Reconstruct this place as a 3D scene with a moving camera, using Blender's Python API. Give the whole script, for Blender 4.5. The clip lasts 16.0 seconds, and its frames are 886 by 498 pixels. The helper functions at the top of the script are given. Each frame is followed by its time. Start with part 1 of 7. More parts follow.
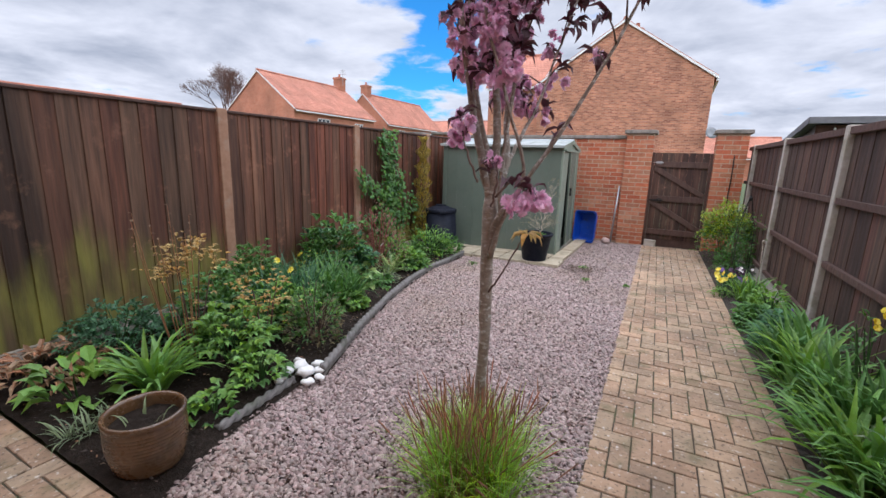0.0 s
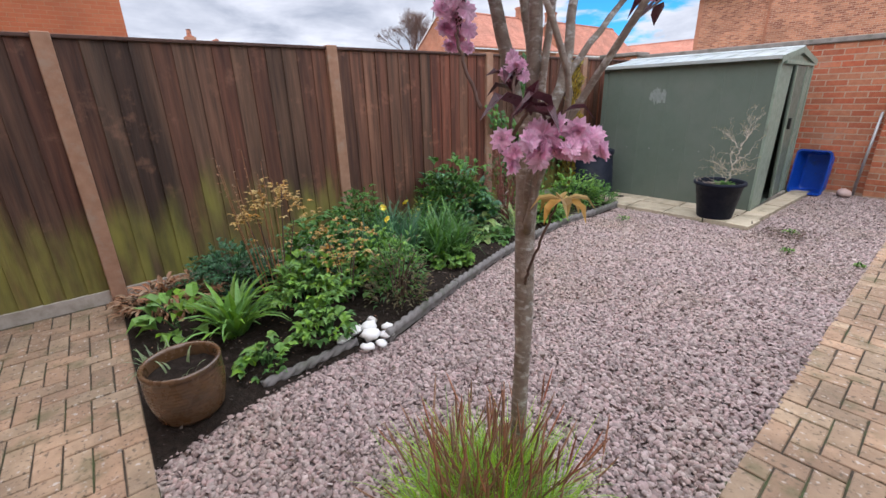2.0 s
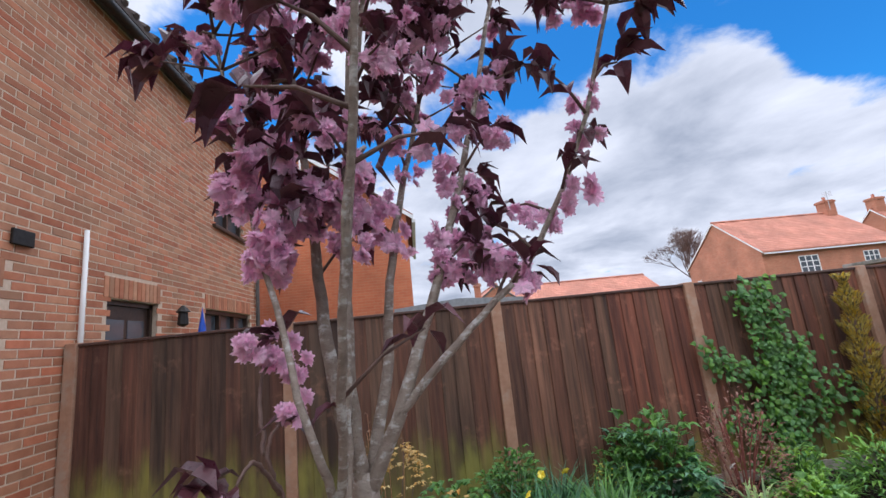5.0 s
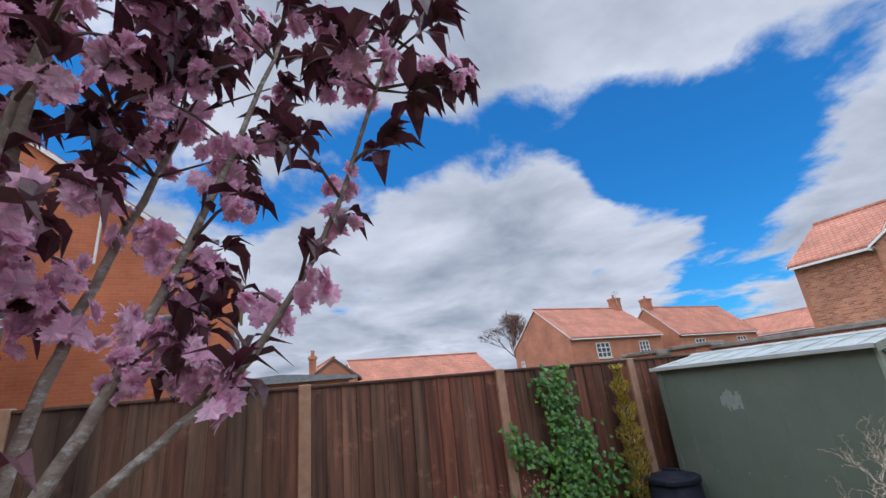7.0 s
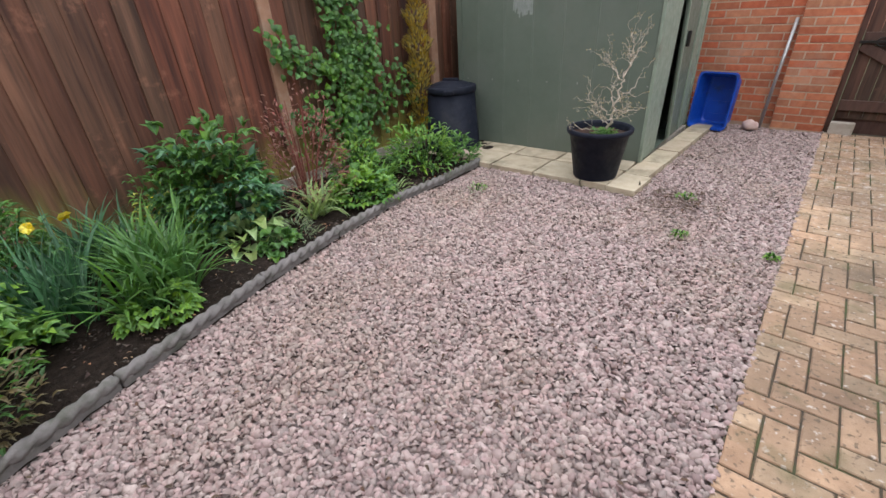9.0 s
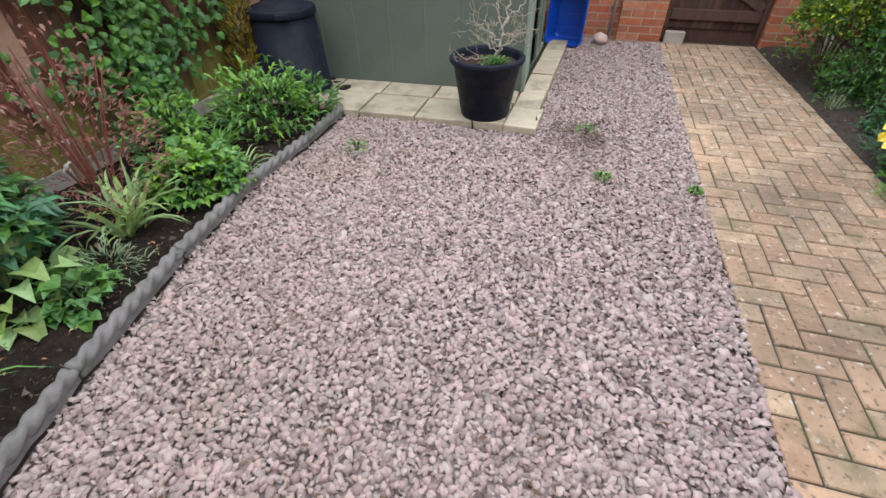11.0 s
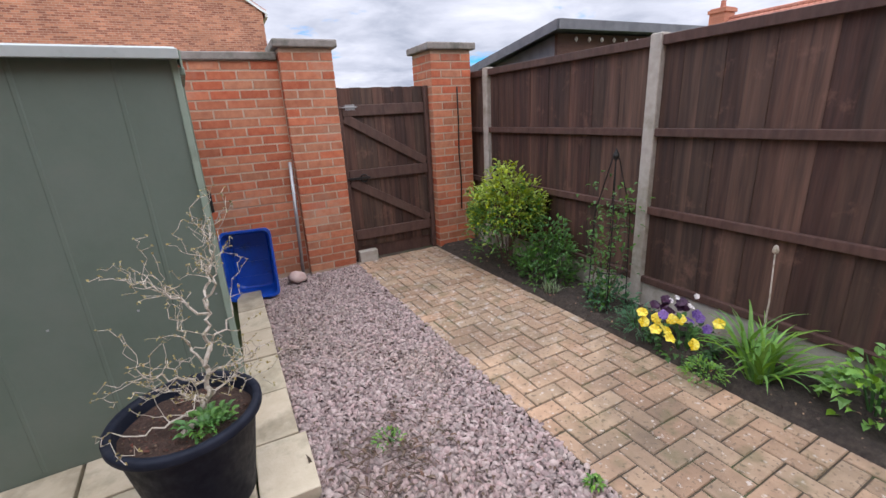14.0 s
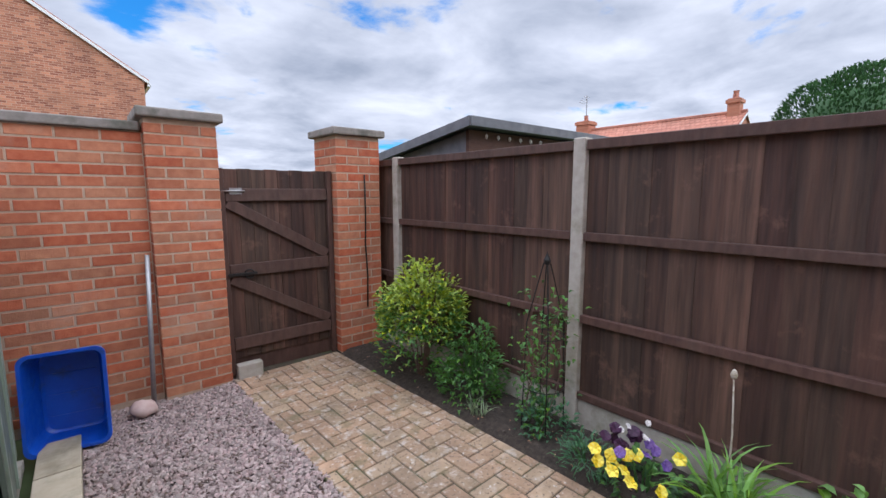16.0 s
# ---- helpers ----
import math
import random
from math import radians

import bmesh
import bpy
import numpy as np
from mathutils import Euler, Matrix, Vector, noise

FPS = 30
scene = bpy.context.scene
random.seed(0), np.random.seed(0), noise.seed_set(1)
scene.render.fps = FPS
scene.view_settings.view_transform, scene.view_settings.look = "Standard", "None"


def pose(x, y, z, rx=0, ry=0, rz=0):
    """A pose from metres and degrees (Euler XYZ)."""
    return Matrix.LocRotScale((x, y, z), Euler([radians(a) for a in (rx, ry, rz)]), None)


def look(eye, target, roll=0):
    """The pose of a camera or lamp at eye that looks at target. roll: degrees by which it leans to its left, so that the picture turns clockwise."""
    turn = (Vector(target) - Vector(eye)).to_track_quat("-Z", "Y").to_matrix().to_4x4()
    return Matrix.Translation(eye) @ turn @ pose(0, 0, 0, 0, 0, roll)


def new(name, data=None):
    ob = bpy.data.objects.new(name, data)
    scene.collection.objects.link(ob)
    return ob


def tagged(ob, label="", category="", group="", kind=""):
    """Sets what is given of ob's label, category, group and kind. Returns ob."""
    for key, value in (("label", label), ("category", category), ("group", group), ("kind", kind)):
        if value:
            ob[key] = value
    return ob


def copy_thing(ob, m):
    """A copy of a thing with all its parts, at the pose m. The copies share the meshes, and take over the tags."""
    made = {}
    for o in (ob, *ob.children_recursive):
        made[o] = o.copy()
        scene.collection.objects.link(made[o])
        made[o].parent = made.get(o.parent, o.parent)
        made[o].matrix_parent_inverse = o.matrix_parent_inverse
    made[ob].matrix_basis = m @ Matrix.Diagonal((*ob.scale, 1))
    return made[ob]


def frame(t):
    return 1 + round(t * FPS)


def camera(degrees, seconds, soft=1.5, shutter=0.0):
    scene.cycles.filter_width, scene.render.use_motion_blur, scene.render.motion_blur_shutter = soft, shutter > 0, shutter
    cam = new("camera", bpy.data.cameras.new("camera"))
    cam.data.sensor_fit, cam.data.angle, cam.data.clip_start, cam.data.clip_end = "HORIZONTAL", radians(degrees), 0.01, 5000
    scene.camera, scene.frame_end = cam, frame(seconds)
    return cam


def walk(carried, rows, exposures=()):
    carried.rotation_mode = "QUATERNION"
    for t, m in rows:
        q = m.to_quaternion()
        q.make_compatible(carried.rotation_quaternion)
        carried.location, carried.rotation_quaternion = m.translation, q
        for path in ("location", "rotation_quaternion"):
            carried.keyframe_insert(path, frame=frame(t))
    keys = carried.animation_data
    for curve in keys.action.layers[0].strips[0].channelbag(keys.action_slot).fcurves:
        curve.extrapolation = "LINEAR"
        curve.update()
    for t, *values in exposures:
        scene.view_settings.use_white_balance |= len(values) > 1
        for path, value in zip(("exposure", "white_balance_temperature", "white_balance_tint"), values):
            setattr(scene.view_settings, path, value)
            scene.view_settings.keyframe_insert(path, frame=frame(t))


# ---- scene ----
cam = camera(91.7, 16.0)
PATH = [
    (0, (0.138, 0.054, 1.448), (-0.776, 1.784, 1.035), 1.8),
    (0.5, (0.155, 0.193, 1.449), (-1.106, 1.653, 0.922), -0.1),
    (1, (0.088, 0.39, 1.417), (-1.248, 1.752, 0.815), -0.6),
    (1.5, (0.09, 0.611, 1.399), (-1.289, 1.901, 0.741), -1.3),
    (2, (0.22, 0.907, 1.391), (-1.266, 2.065, 0.719), -1.7),
    (2.5, (0.286, 1.185, 1.371), (-1.229, 2.301, 0.694), -2.8),
    (3, (0.265, 1.45, 1.378), (-1.274, 2.59, 0.8), -2.9),
    (3.5, (0.289, 1.676, 1.414), (-1.351, 2.755, 1.031), -4.1),
    (4, (0.375, 1.856, 1.455), (-1.559, 2.355, 1.356), -5.3),
    (4.5, (0.416, 1.959, 1.505), (-1.566, 2.135, 1.701), -5.8),
    (4.7, (0.433, 1.964, 1.53), (-1.539, 2.067, 1.846), -5.9),
    (6.8, (0.372, 2.185, 1.655), (-1.334, 2.86, 2.451), -6.8),
    (7, (0.342, 2.235, 1.632), (-1.362, 3.062, 2.274), -6.0),
    (7.5, (0.139, 2.353, 1.55), (-1.485, 3.498, 1.78), -5.3),
    (8, (0.01, 2.489, 1.489), (-1.446, 3.851, 1.333), -5.0),
    (8.5, (-0.117, 2.627, 1.372), (-1.463, 3.981, 0.777), -4.5),
    (8.7, (-0.132, 2.705, 1.335), (-1.442, 3.989, 0.537), -4.1),
    (10.8, (-0.771, 3.135, 1.251), (-1.367, 4.553, -0.026), 0.0),
    (11, (-0.865, 3.194, 1.261), (-1.379, 4.65, -0.011), -1.3),
    (11.5, (-1.011, 3.328, 1.286), (-1.315, 4.86, 0.037), -1.5),
    (12, (-1.183, 3.483, 1.299), (-1.136, 5.126, 0.16), -2.6),
    (12.5, (-1.268, 3.734, 1.301), (-1.027, 5.399, 0.22), -4.4),
    (13, (-1.275, 4.015, 1.343), (-0.876, 5.712, 0.363), -4.6),
    (13.5, (-1.265, 4.275, 1.365), (-0.57, 5.97, 0.564), -2.6),
    (14, (-1.284, 4.563, 1.404), (-0.451, 6.278, 0.798), -3.1),
    (14.5, (-1.213, 4.761, 1.432), (-0.318, 6.511, 1.06), -1.6),
    (15, (-1.137, 4.881, 1.453), (-0.259, 6.651, 1.144), -0.6),
    (15.5, (-1.098, 4.987, 1.463), (-0.048, 6.667, 1.189), 0.1),
    (16, (-1.099, 5.077, 1.475), (0.179, 6.593, 1.215), -0.1),
]
EXPOSURES = [(0, 0.25, 5800, 15), (0.5, 0.5, 5850, 15), (1.0, 0.46, 5900, 15), (1.5, 0.4, 5900, 15), (3.5, 0.2, 5900, 15), (4.0, 0.15, 5900, 15), (4.5, 0.3, 5800, 15), (6.8, -0.15, 5650, 13), (7.0, -0.15, 5650, 13), (8.0, -0.02, 5900, 12), (8.5, 0.25, 6100, 14), (11.0, 0.43, 5900, 11), (12.5, 0.63, 5800, 11), (13.5, 0.6, 5800, 14), (14.0, 0.3, 5900, 17), (14.5, 0.17, 5650, 16), (16.0, 0.23, 5650, 15)]
walk(cam, [(t, look(eye, target, roll)) for t, eye, target, roll in PATH], EXPOSURES)

# ---- world, sun, exposure ----
def sky_world():
    w = bpy.data.worlds.new("sky")
    scene.world = w
    w.use_nodes = True
    nt = w.node_tree
    N, L = nt.nodes, nt.links
    N.clear()
    out = N.new("ShaderNodeOutputWorld")
    sky = N.new("ShaderNodeTexSky")
    sky.sky_type = "NISHITA"
    sky.sun_disc = False
    sky.sun_elevation, sky.sun_rotation = radians(77), radians(170)
    sky.air_density, sky.dust_density, sky.ozone_density = 1.0, 0.6, 2.5
    co = N.new("ShaderNodeTexCoord")
    sep = N.new("ShaderNodeSeparateXYZ")
    L.new(co.outputs["Generated"], sep.inputs[0])

    def math(op, a, b=None, c=None):
        n = N.new("ShaderNodeMath")
        n.operation = op
        for i, v in enumerate((a, b, c)):
            if v is None:
                continue
            if isinstance(v, (int, float)):
                n.inputs[i].default_value = v
            else:
                L.new(v, n.inputs[i])
        return n.outputs[0]

    def noisy(vec, scale, detail, rough, dist=0.0):
        n = N.new("ShaderNodeTexNoise")
        n.inputs["Scale"].default_value, n.inputs["Detail"].default_value = scale, detail
        n.inputs["Roughness"].default_value, n.inputs["Distortion"].default_value = rough, dist
        L.new(vec, n.inputs["Vector"])
        return n.outputs["Fac"]

    # clouds lie on a flat sheet overhead
    up = math("MAXIMUM", math("ADD", sep.outputs["Z"], 0.16), 0.06)
    comb = N.new("ShaderNodeCombineXYZ")
    L.new(math("DIVIDE", sep.outputs["X"], up), comb.inputs[0])
    L.new(math("DIVIDE", sep.outputs["Y"], up), comb.inputs[1])
    big = noisy(comb.outputs[0], 1.1, 9, 0.56, 0.25)
    fine = noisy(comb.outputs[0], 3.4, 8, 0.6, 0.4)

    def gap(d, width, depth):
        """A break in the cloud cover round the way d."""
        v = N.new("ShaderNodeVectorMath")
        v.operation = "DISTANCE"
        L.new(co.outputs["Generated"], v.inputs[0])
        v.inputs[1].default_value = d
        m = N.new("ShaderNodeMapRange")
        m.interpolation_type = "SMOOTHSTEP"
        m.inputs["From Min"].default_value, m.inputs["From Max"].default_value = 0.0, width
        m.inputs["To Min"].default_value, m.inputs["To Max"].default_value = depth, 0.0
        L.new(v.outputs["Value"], m.inputs["Value"])
        return m.outputs[0]

    cover = math("ADD", math("MULTIPLY", big, 0.72), math("MULTIPLY", fine, 0.28))
    for d, width, depth in GAPS:
        cover = math("SUBTRACT", cover, gap(d, width, depth))
    ramp = N.new("ShaderNodeMapRange")
    ramp.interpolation_type = "SMOOTHSTEP"
    ramp.inputs["From Min"].default_value, ramp.inputs["From Max"].default_value = 0.335, 0.43
    L.new(cover, ramp.inputs["Value"])
    # cloud colour: lit edges and grey bellies
    shade = N.new("ShaderNodeMapRange")
    shade.inputs["From Min"].default_value, shade.inputs["From Max"].default_value = 0.36, 0.64
    L.new(math("ADD", math("MULTIPLY", noisy(comb.outputs[0], 1.5, 7, 0.55, 0.3), 0.65), math("MULTIPLY", cover, 0.35)), shade.inputs["Value"])
    cloud = N.new("ShaderNodeMix")
    cloud.data_type = "RGBA"
    cloud.inputs["A"].default_value = (1.0, 1.0, 1.0, 1)
    cloud.inputs["B"].default_value = (0.43, 0.465, 0.52, 1)
    L.new(shade.outputs[0], cloud.inputs["Factor"])
    bg_sky, bg_cloud, mix = N.new("ShaderNodeBackground"), N.new("ShaderNodeBackground"), N.new("ShaderNodeMixShader")
    bg_sky.inputs["Strength"].default_value = 0.13
    bg_cloud.inputs["Strength"].default_value = 0.84
    blue = N.new("ShaderNodeMix")
    blue.data_type, blue.blend_type = "RGBA", "MULTIPLY"
    blue.inputs["Factor"].default_value = 1.0
    blue.inputs["B"].default_value = (0.24, 0.84, 1.2, 1)
    L.new(sky.outputs[0], blue.inputs["A"])
    L.new(blue.outputs["Result"], bg_sky.inputs["Color"])
    L.new(cloud.outputs["Result"], bg_cloud.inputs["Color"])
    L.new(ramp.outputs[0], mix.inputs[0])
    L.new(bg_sky.outputs[0], mix.inputs[1])
    L.new(bg_cloud.outputs[0], mix.inputs[2])
    L.new(mix.outputs[0], out.inputs[0])


GAPS = [((-0.83, 0.23, 0.51), 0.26, 0.24), ((-0.92, 0.02, 0.40), 0.2, 0.16), ((-0.70, 0.48, 0.53), 0.22, 0.22), ((-0.56, 0.67, 0.48), 0.20, 0.22), ((-0.45, 0.78, 0.43), 0.24, 0.24), ((-0.40, 0.86, 0.31), 0.18, 0.20),
        ((-0.48, 0.86, 0.17), 0.16, 0.20), ((-0.56, 0.82, 0.13), 0.12, 0.10), ((-0.20, 0.86, 0.47), 0.22, 0.10), ((0.09, 0.94, 0.33), 0.12, 0.16), ((-0.78, -0.30, 0.50), 0.28, 0.24), ((-0.60, 0.30, 0.74), 0.2, 0.12),
        ((-0.77, 0.33, 0.55), 0.15, 0.12), ((-0.63, 0.53, 0.57), 0.13, 0.09), ((-0.33, 0.81, 0.48), 0.20, 0.04), ((-0.88, 0.41, 0.23), 0.14, -0.14), ((-0.66, 0.63, 0.40), 0.13, -0.12)]
sky_world()
sun_lamp = new("sun", bpy.data.lights.new("sun", "SUN"))
sun_lamp.data.energy, sun_lamp.data.angle, sun_lamp.data.color = 4.4, radians(130), (1.0, 0.985, 0.96)
sun_lamp.matrix_world = look((0.04, -0.22, 1.0), (0, 0, 0))

# ---- materials ----
def surface(name, c1, c2, scale=8.0, rough=0.7, bump=0.3, bump_scale=60.0, stain=None, stain_scale=1.5, stain_at=(0.5, 0.7),
            vary=0.0, island=False, metallic=0.0, rough_var=0.12, stretch=(1, 1, 1), bump_dist=0.004, coat=0.0, through_light=0.0):
    """Two-scale procedural surface in world metres: grain between c1 and c2, stains of a third colour, fine relief."""
    m = bpy.data.materials.new(name)
    m.use_nodes = True
    nt = m.node_tree
    N, L = nt.nodes, nt.links
    b = N["Principled BSDF"]
    geo = N.new("ShaderNodeNewGeometry")
    vec = N.new("ShaderNodeVectorMath")
    vec.operation = "MULTIPLY"
    vec.inputs[1].default_value = stretch
    L.new(geo.outputs["Position"], vec.inputs[0])

    def noisy(s, detail=4, rough_=0.6):
        n = N.new("ShaderNodeTexNoise")
        n.inputs["Scale"].default_value, n.inputs["Detail"].default_value, n.inputs["Roughness"].default_value = s, detail, rough_
        L.new(vec.outputs[0], n.inputs["Vector"])
        return n.outputs["Fac"]

    def ranged(v, a, z, lo=0.0, hi=1.0):
        n = N.new("ShaderNodeMapRange")
        for k, x in (("From Min", a), ("From Max", z), ("To Min", lo), ("To Max", hi)):
            n.inputs[k].default_value = x
        L.new(v, n.inputs["Value"])
        return n.outputs[0]

    def mixed(f, a, c, mode="MIX"):
        n = N.new("ShaderNodeMix")
        n.data_type, n.blend_type = "RGBA", mode
        for k, x in (("A", a), ("B", c)):
            if isinstance(x, tuple):
                n.inputs[k].default_value = (*x[:3], 1)
            else:
                L.new(x, n.inputs[k])
        if isinstance(f, float):
            n.inputs["Factor"].default_value = f
        else:
            L.new(f, n.inputs["Factor"])
        return n.outputs["Result"]

    col = mixed(ranged(noisy(scale), 0.3, 0.7), c1, c2)
    if stain:
        col = mixed(ranged(noisy(stain_scale, 5, 0.65), *stain_at), col, stain)
    if vary:
        if island:
            rnd = geo.outputs["Random Per Island"]
        else:
            rnd = N.new("ShaderNodeObjectInfo").outputs["Random"]
        hsv = N.new("ShaderNodeHueSaturation")
        L.new(col, hsv.inputs["Color"])
        L.new(ranged(rnd, 0, 1, 1 - vary, 1 + vary), hsv.inputs["Value"])
        w = N.new("ShaderNodeTexWhiteNoise")
        w.noise_dimensions = "1D"
        L.new(rnd, w.inputs["W"])
        L.new(ranged(w.outputs["Value"], 0, 1, 0.5 - 0.045 * vary, 0.5 + 0.045 * vary), hsv.inputs["Hue"])
        L.new(ranged(w.outputs["Value"], 0, 1, 1 + 0.4 * vary, 1 - 0.4 * vary), hsv.inputs["Saturation"])
        col = hsv.outputs[0]
    L.new(col, b.inputs["Base Color"])
    L.new(ranged(noisy(scale * 2.3), 0.3, 0.7, max(0.02, rough - rough_var), min(1, rough + rough_var)), b.inputs["Roughness"])
    b.inputs["Metallic"].default_value = metallic
    if coat:
        b.inputs["Coat Weight"].default_value = coat
    if bump:
        n = N.new("ShaderNodeBump")
        n.inputs["Strength"].default_value, n.inputs["Distance"].default_value = bump, bump_dist
        L.new(noisy(bump_scale, 5, 0.65), n.inputs["Height"])
        L.new(n.outputs[0], b.inputs["Normal"])
    if through_light:
        # thin leaves and petals let some light through
        t, mx = N.new("ShaderNodeBsdfTranslucent"), N.new("ShaderNodeMixShader")
        L.new(col, t.inputs["Color"])
        mx.inputs[0].default_value = through_light
        L.new(b.outputs[0], mx.inputs[1])
        L.new(t.outputs[0], mx.inputs[2])
        L.new(mx.outputs[0], N["Material Output"].inputs[0])
    return m


def brickwork(name, c1, c2, mortar, axis, size=(0.225, 0.075), joint=0.012, bump=0.6, patch=None):
    """Far brick or tile courses: axis 'x' or 'y' is the way the courses run."""
    m = surface(name, c1, c2, 5.0, 0.85, 0.0)
    nt = m.node_tree
    N, L = nt.nodes, nt.links
    b = N["Principled BSDF"]
    geo = N.new("ShaderNodeNewGeometry")
    sep, comb = N.new("ShaderNodeSeparateXYZ"), N.new("ShaderNodeCombineXYZ")
    L.new(geo.outputs["Position"], sep.inputs[0])
    L.new(sep.outputs["X" if axis == "x" else "Y"], comb.inputs[0])
    L.new(sep.outputs["Z"], comb.inputs[1])
    t = N.new("ShaderNodeTexBrick")
    t.inputs["Color1"].default_value, t.inputs["Color2"].default_value, t.inputs["Mortar"].default_value = (*c1, 1), (*c2, 1), (*mortar, 1)
    t.inputs["Scale"].default_value, t.inputs["Mortar Size"].default_value = 1.0, joint / 2
    t.inputs["Brick Width"].default_value, t.inputs["Row Height"].default_value = size
    t.inputs["Mortar Smooth"].default_value = 0.2
    L.new(comb.outputs[0], t.inputs["Vector"])
    n = N.new("ShaderNodeTexNoise")
    n.inputs["Scale"].default_value, n.inputs["Detail"].default_value = 0.8, 8
    L.new(geo.outputs["Position"], n.inputs["Vector"])
    mx = N.new("ShaderNodeMix")
    mx.data_type, mx.blend_type = "RGBA", "MULTIPLY"
    mx.inputs["Factor"].default_value = 0.55
    r = N.new("ShaderNodeMapRange")
    r.inputs["From Min"].default_value, r.inputs["From Max"].default_value, r.inputs["To Min"].default_value, r.inputs["To Max"].default_value = 0.3, 0.7, 0.55, 1.35
    L.new(n.outputs["Fac"], r.inputs["Value"])
    L.new(t.outputs["Color"], mx.inputs["A"])
    L.new(r.outputs[0], mx.inputs["B"])
    L.new(mx.outputs["Result"], b.inputs["Base Color"])
    bp = N.new("ShaderNodeBump")
    bp.invert = True
    bp.inputs["Strength"].default_value, bp.inputs["Distance"].default_value = bump, 0.01
    L.new(t.outputs["Fac"], bp.inputs["Height"])
    L.new(bp.outputs[0], b.inputs["Normal"])
    return m


def glass(name, tint=(0.9, 0.95, 0.95)):
    m = bpy.data.materials.new(name)
    m.use_nodes = True
    b = m.node_tree.nodes["Principled BSDF"]
    b.inputs["Base Color"].default_value, b.inputs["Roughness"].default_value, b.inputs["Transmission Weight"].default_value = (*tint, 1), 0.03, 1.0
    return m


def fence_wood(name, c1, c2, algae, vary):
    """Stained feather-edge board: long grain, with green algae creeping up from the damp foot."""
    m = surface(name, c1, c2, 22.0, 0.75, 0.5, 120.0, stain=tuple(v * 0.55 for v in c1), stain_scale=3.0, stain_at=(0.45, 0.7), vary=vary, stretch=(1, 1, 0.06))
    nt = m.node_tree
    N, L = nt.nodes, nt.links
    b = N["Principled BSDF"]
    src = b.inputs["Base Color"].links[0].from_socket
    geo = N.new("ShaderNodeNewGeometry")
    sep = N.new("ShaderNodeSeparateXYZ")
    L.new(geo.outputs["Position"], sep.inputs[0])
    vm = N.new("ShaderNodeVectorMath")
    vm.operation = "MULTIPLY"
    vm.inputs[1].default_value = (1, 1, 0.25)
    L.new(geo.outputs["Position"], vm.inputs[0])
    n = N.new("ShaderNodeTexNoise")
    n.inputs["Scale"].default_value, n.inputs["Detail"].default_value = 6.0, 6
    L.new(vm.outputs[0], n.inputs["Vector"])
    n2 = N.new("ShaderNodeTexNoise")
    n2.inputs["Scale"].default_value = 0.9
    L.new(vm.outputs[0], n2.inputs["Vector"])

    def calc(op, a, c):
        q = N.new("ShaderNodeMath")
        q.operation = op
        for i, v in enumerate((a, c)):
            if isinstance(v, float):
                q.inputs[i].default_value = v
            else:
                L.new(v, q.inputs[i])
        return q.outputs[0]

    # pale scuffs and worn patches
    n3, rs3, ms = N.new("ShaderNodeTexNoise"), N.new("ShaderNodeMapRange"), N.new("ShaderNodeMix")
    n3.inputs["Scale"].default_value, n3.inputs["Detail"].default_value, n3.inputs["Roughness"].default_value = 4.5, 8, 0.7
    L.new(geo.outputs["Position"], n3.inputs["Vector"])
    rs3.inputs["From Min"].default_value, rs3.inputs["From Max"].default_value, rs3.inputs["To Max"].default_value = 0.58, 0.74, 0.5
    L.new(n3.outputs["Fac"], rs3.inputs["Value"])
    ms.data_type = "RGBA"
    ms.inputs["B"].default_value = (c2[0] * 1.9, c2[1] * 2.0, c2[2] * 2.1, 1)
    L.new(src, ms.inputs["A"])
    L.new(rs3.outputs[0], ms.inputs["Factor"])
    src = ms.outputs["Result"]
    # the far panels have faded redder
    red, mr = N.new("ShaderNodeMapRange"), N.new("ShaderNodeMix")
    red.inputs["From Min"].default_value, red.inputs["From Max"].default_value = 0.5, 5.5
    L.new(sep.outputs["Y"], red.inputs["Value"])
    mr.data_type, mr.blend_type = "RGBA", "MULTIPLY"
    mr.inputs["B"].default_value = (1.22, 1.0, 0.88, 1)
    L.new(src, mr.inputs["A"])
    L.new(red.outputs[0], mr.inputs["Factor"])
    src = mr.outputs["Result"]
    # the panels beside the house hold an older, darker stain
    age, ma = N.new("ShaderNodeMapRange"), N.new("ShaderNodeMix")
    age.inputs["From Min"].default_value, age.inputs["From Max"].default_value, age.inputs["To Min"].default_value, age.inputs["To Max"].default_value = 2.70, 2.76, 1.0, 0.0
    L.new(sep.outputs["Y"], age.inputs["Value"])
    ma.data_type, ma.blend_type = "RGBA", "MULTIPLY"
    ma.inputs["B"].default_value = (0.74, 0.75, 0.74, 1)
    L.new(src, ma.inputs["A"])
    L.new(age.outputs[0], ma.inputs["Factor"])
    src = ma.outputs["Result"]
    lift = calc("ADD", calc("MULTIPLY", n.outputs["Fac"], 0.5), calc("MULTIPLY", n2.outputs["Fac"], 0.7))
    damp = N.new("ShaderNodeMapRange")
    damp.inputs["From Min"].default_value, damp.inputs["From Max"].default_value, damp.inputs["To Min"].default_value, damp.inputs["To Max"].default_value = 2.2, 3.4, 0.31, 0.0
    L.new(sep.outputs["Y"], damp.inputs["Value"])
    each = N.new("ShaderNodeObjectInfo").outputs["Random"]
    lift = calc("ADD", lift, calc("MULTIPLY", each, 0.22))
    h = calc("SUBTRACT", calc("ADD", calc("ADD", lift, damp.outputs[0]), algae), sep.outputs["Z"])
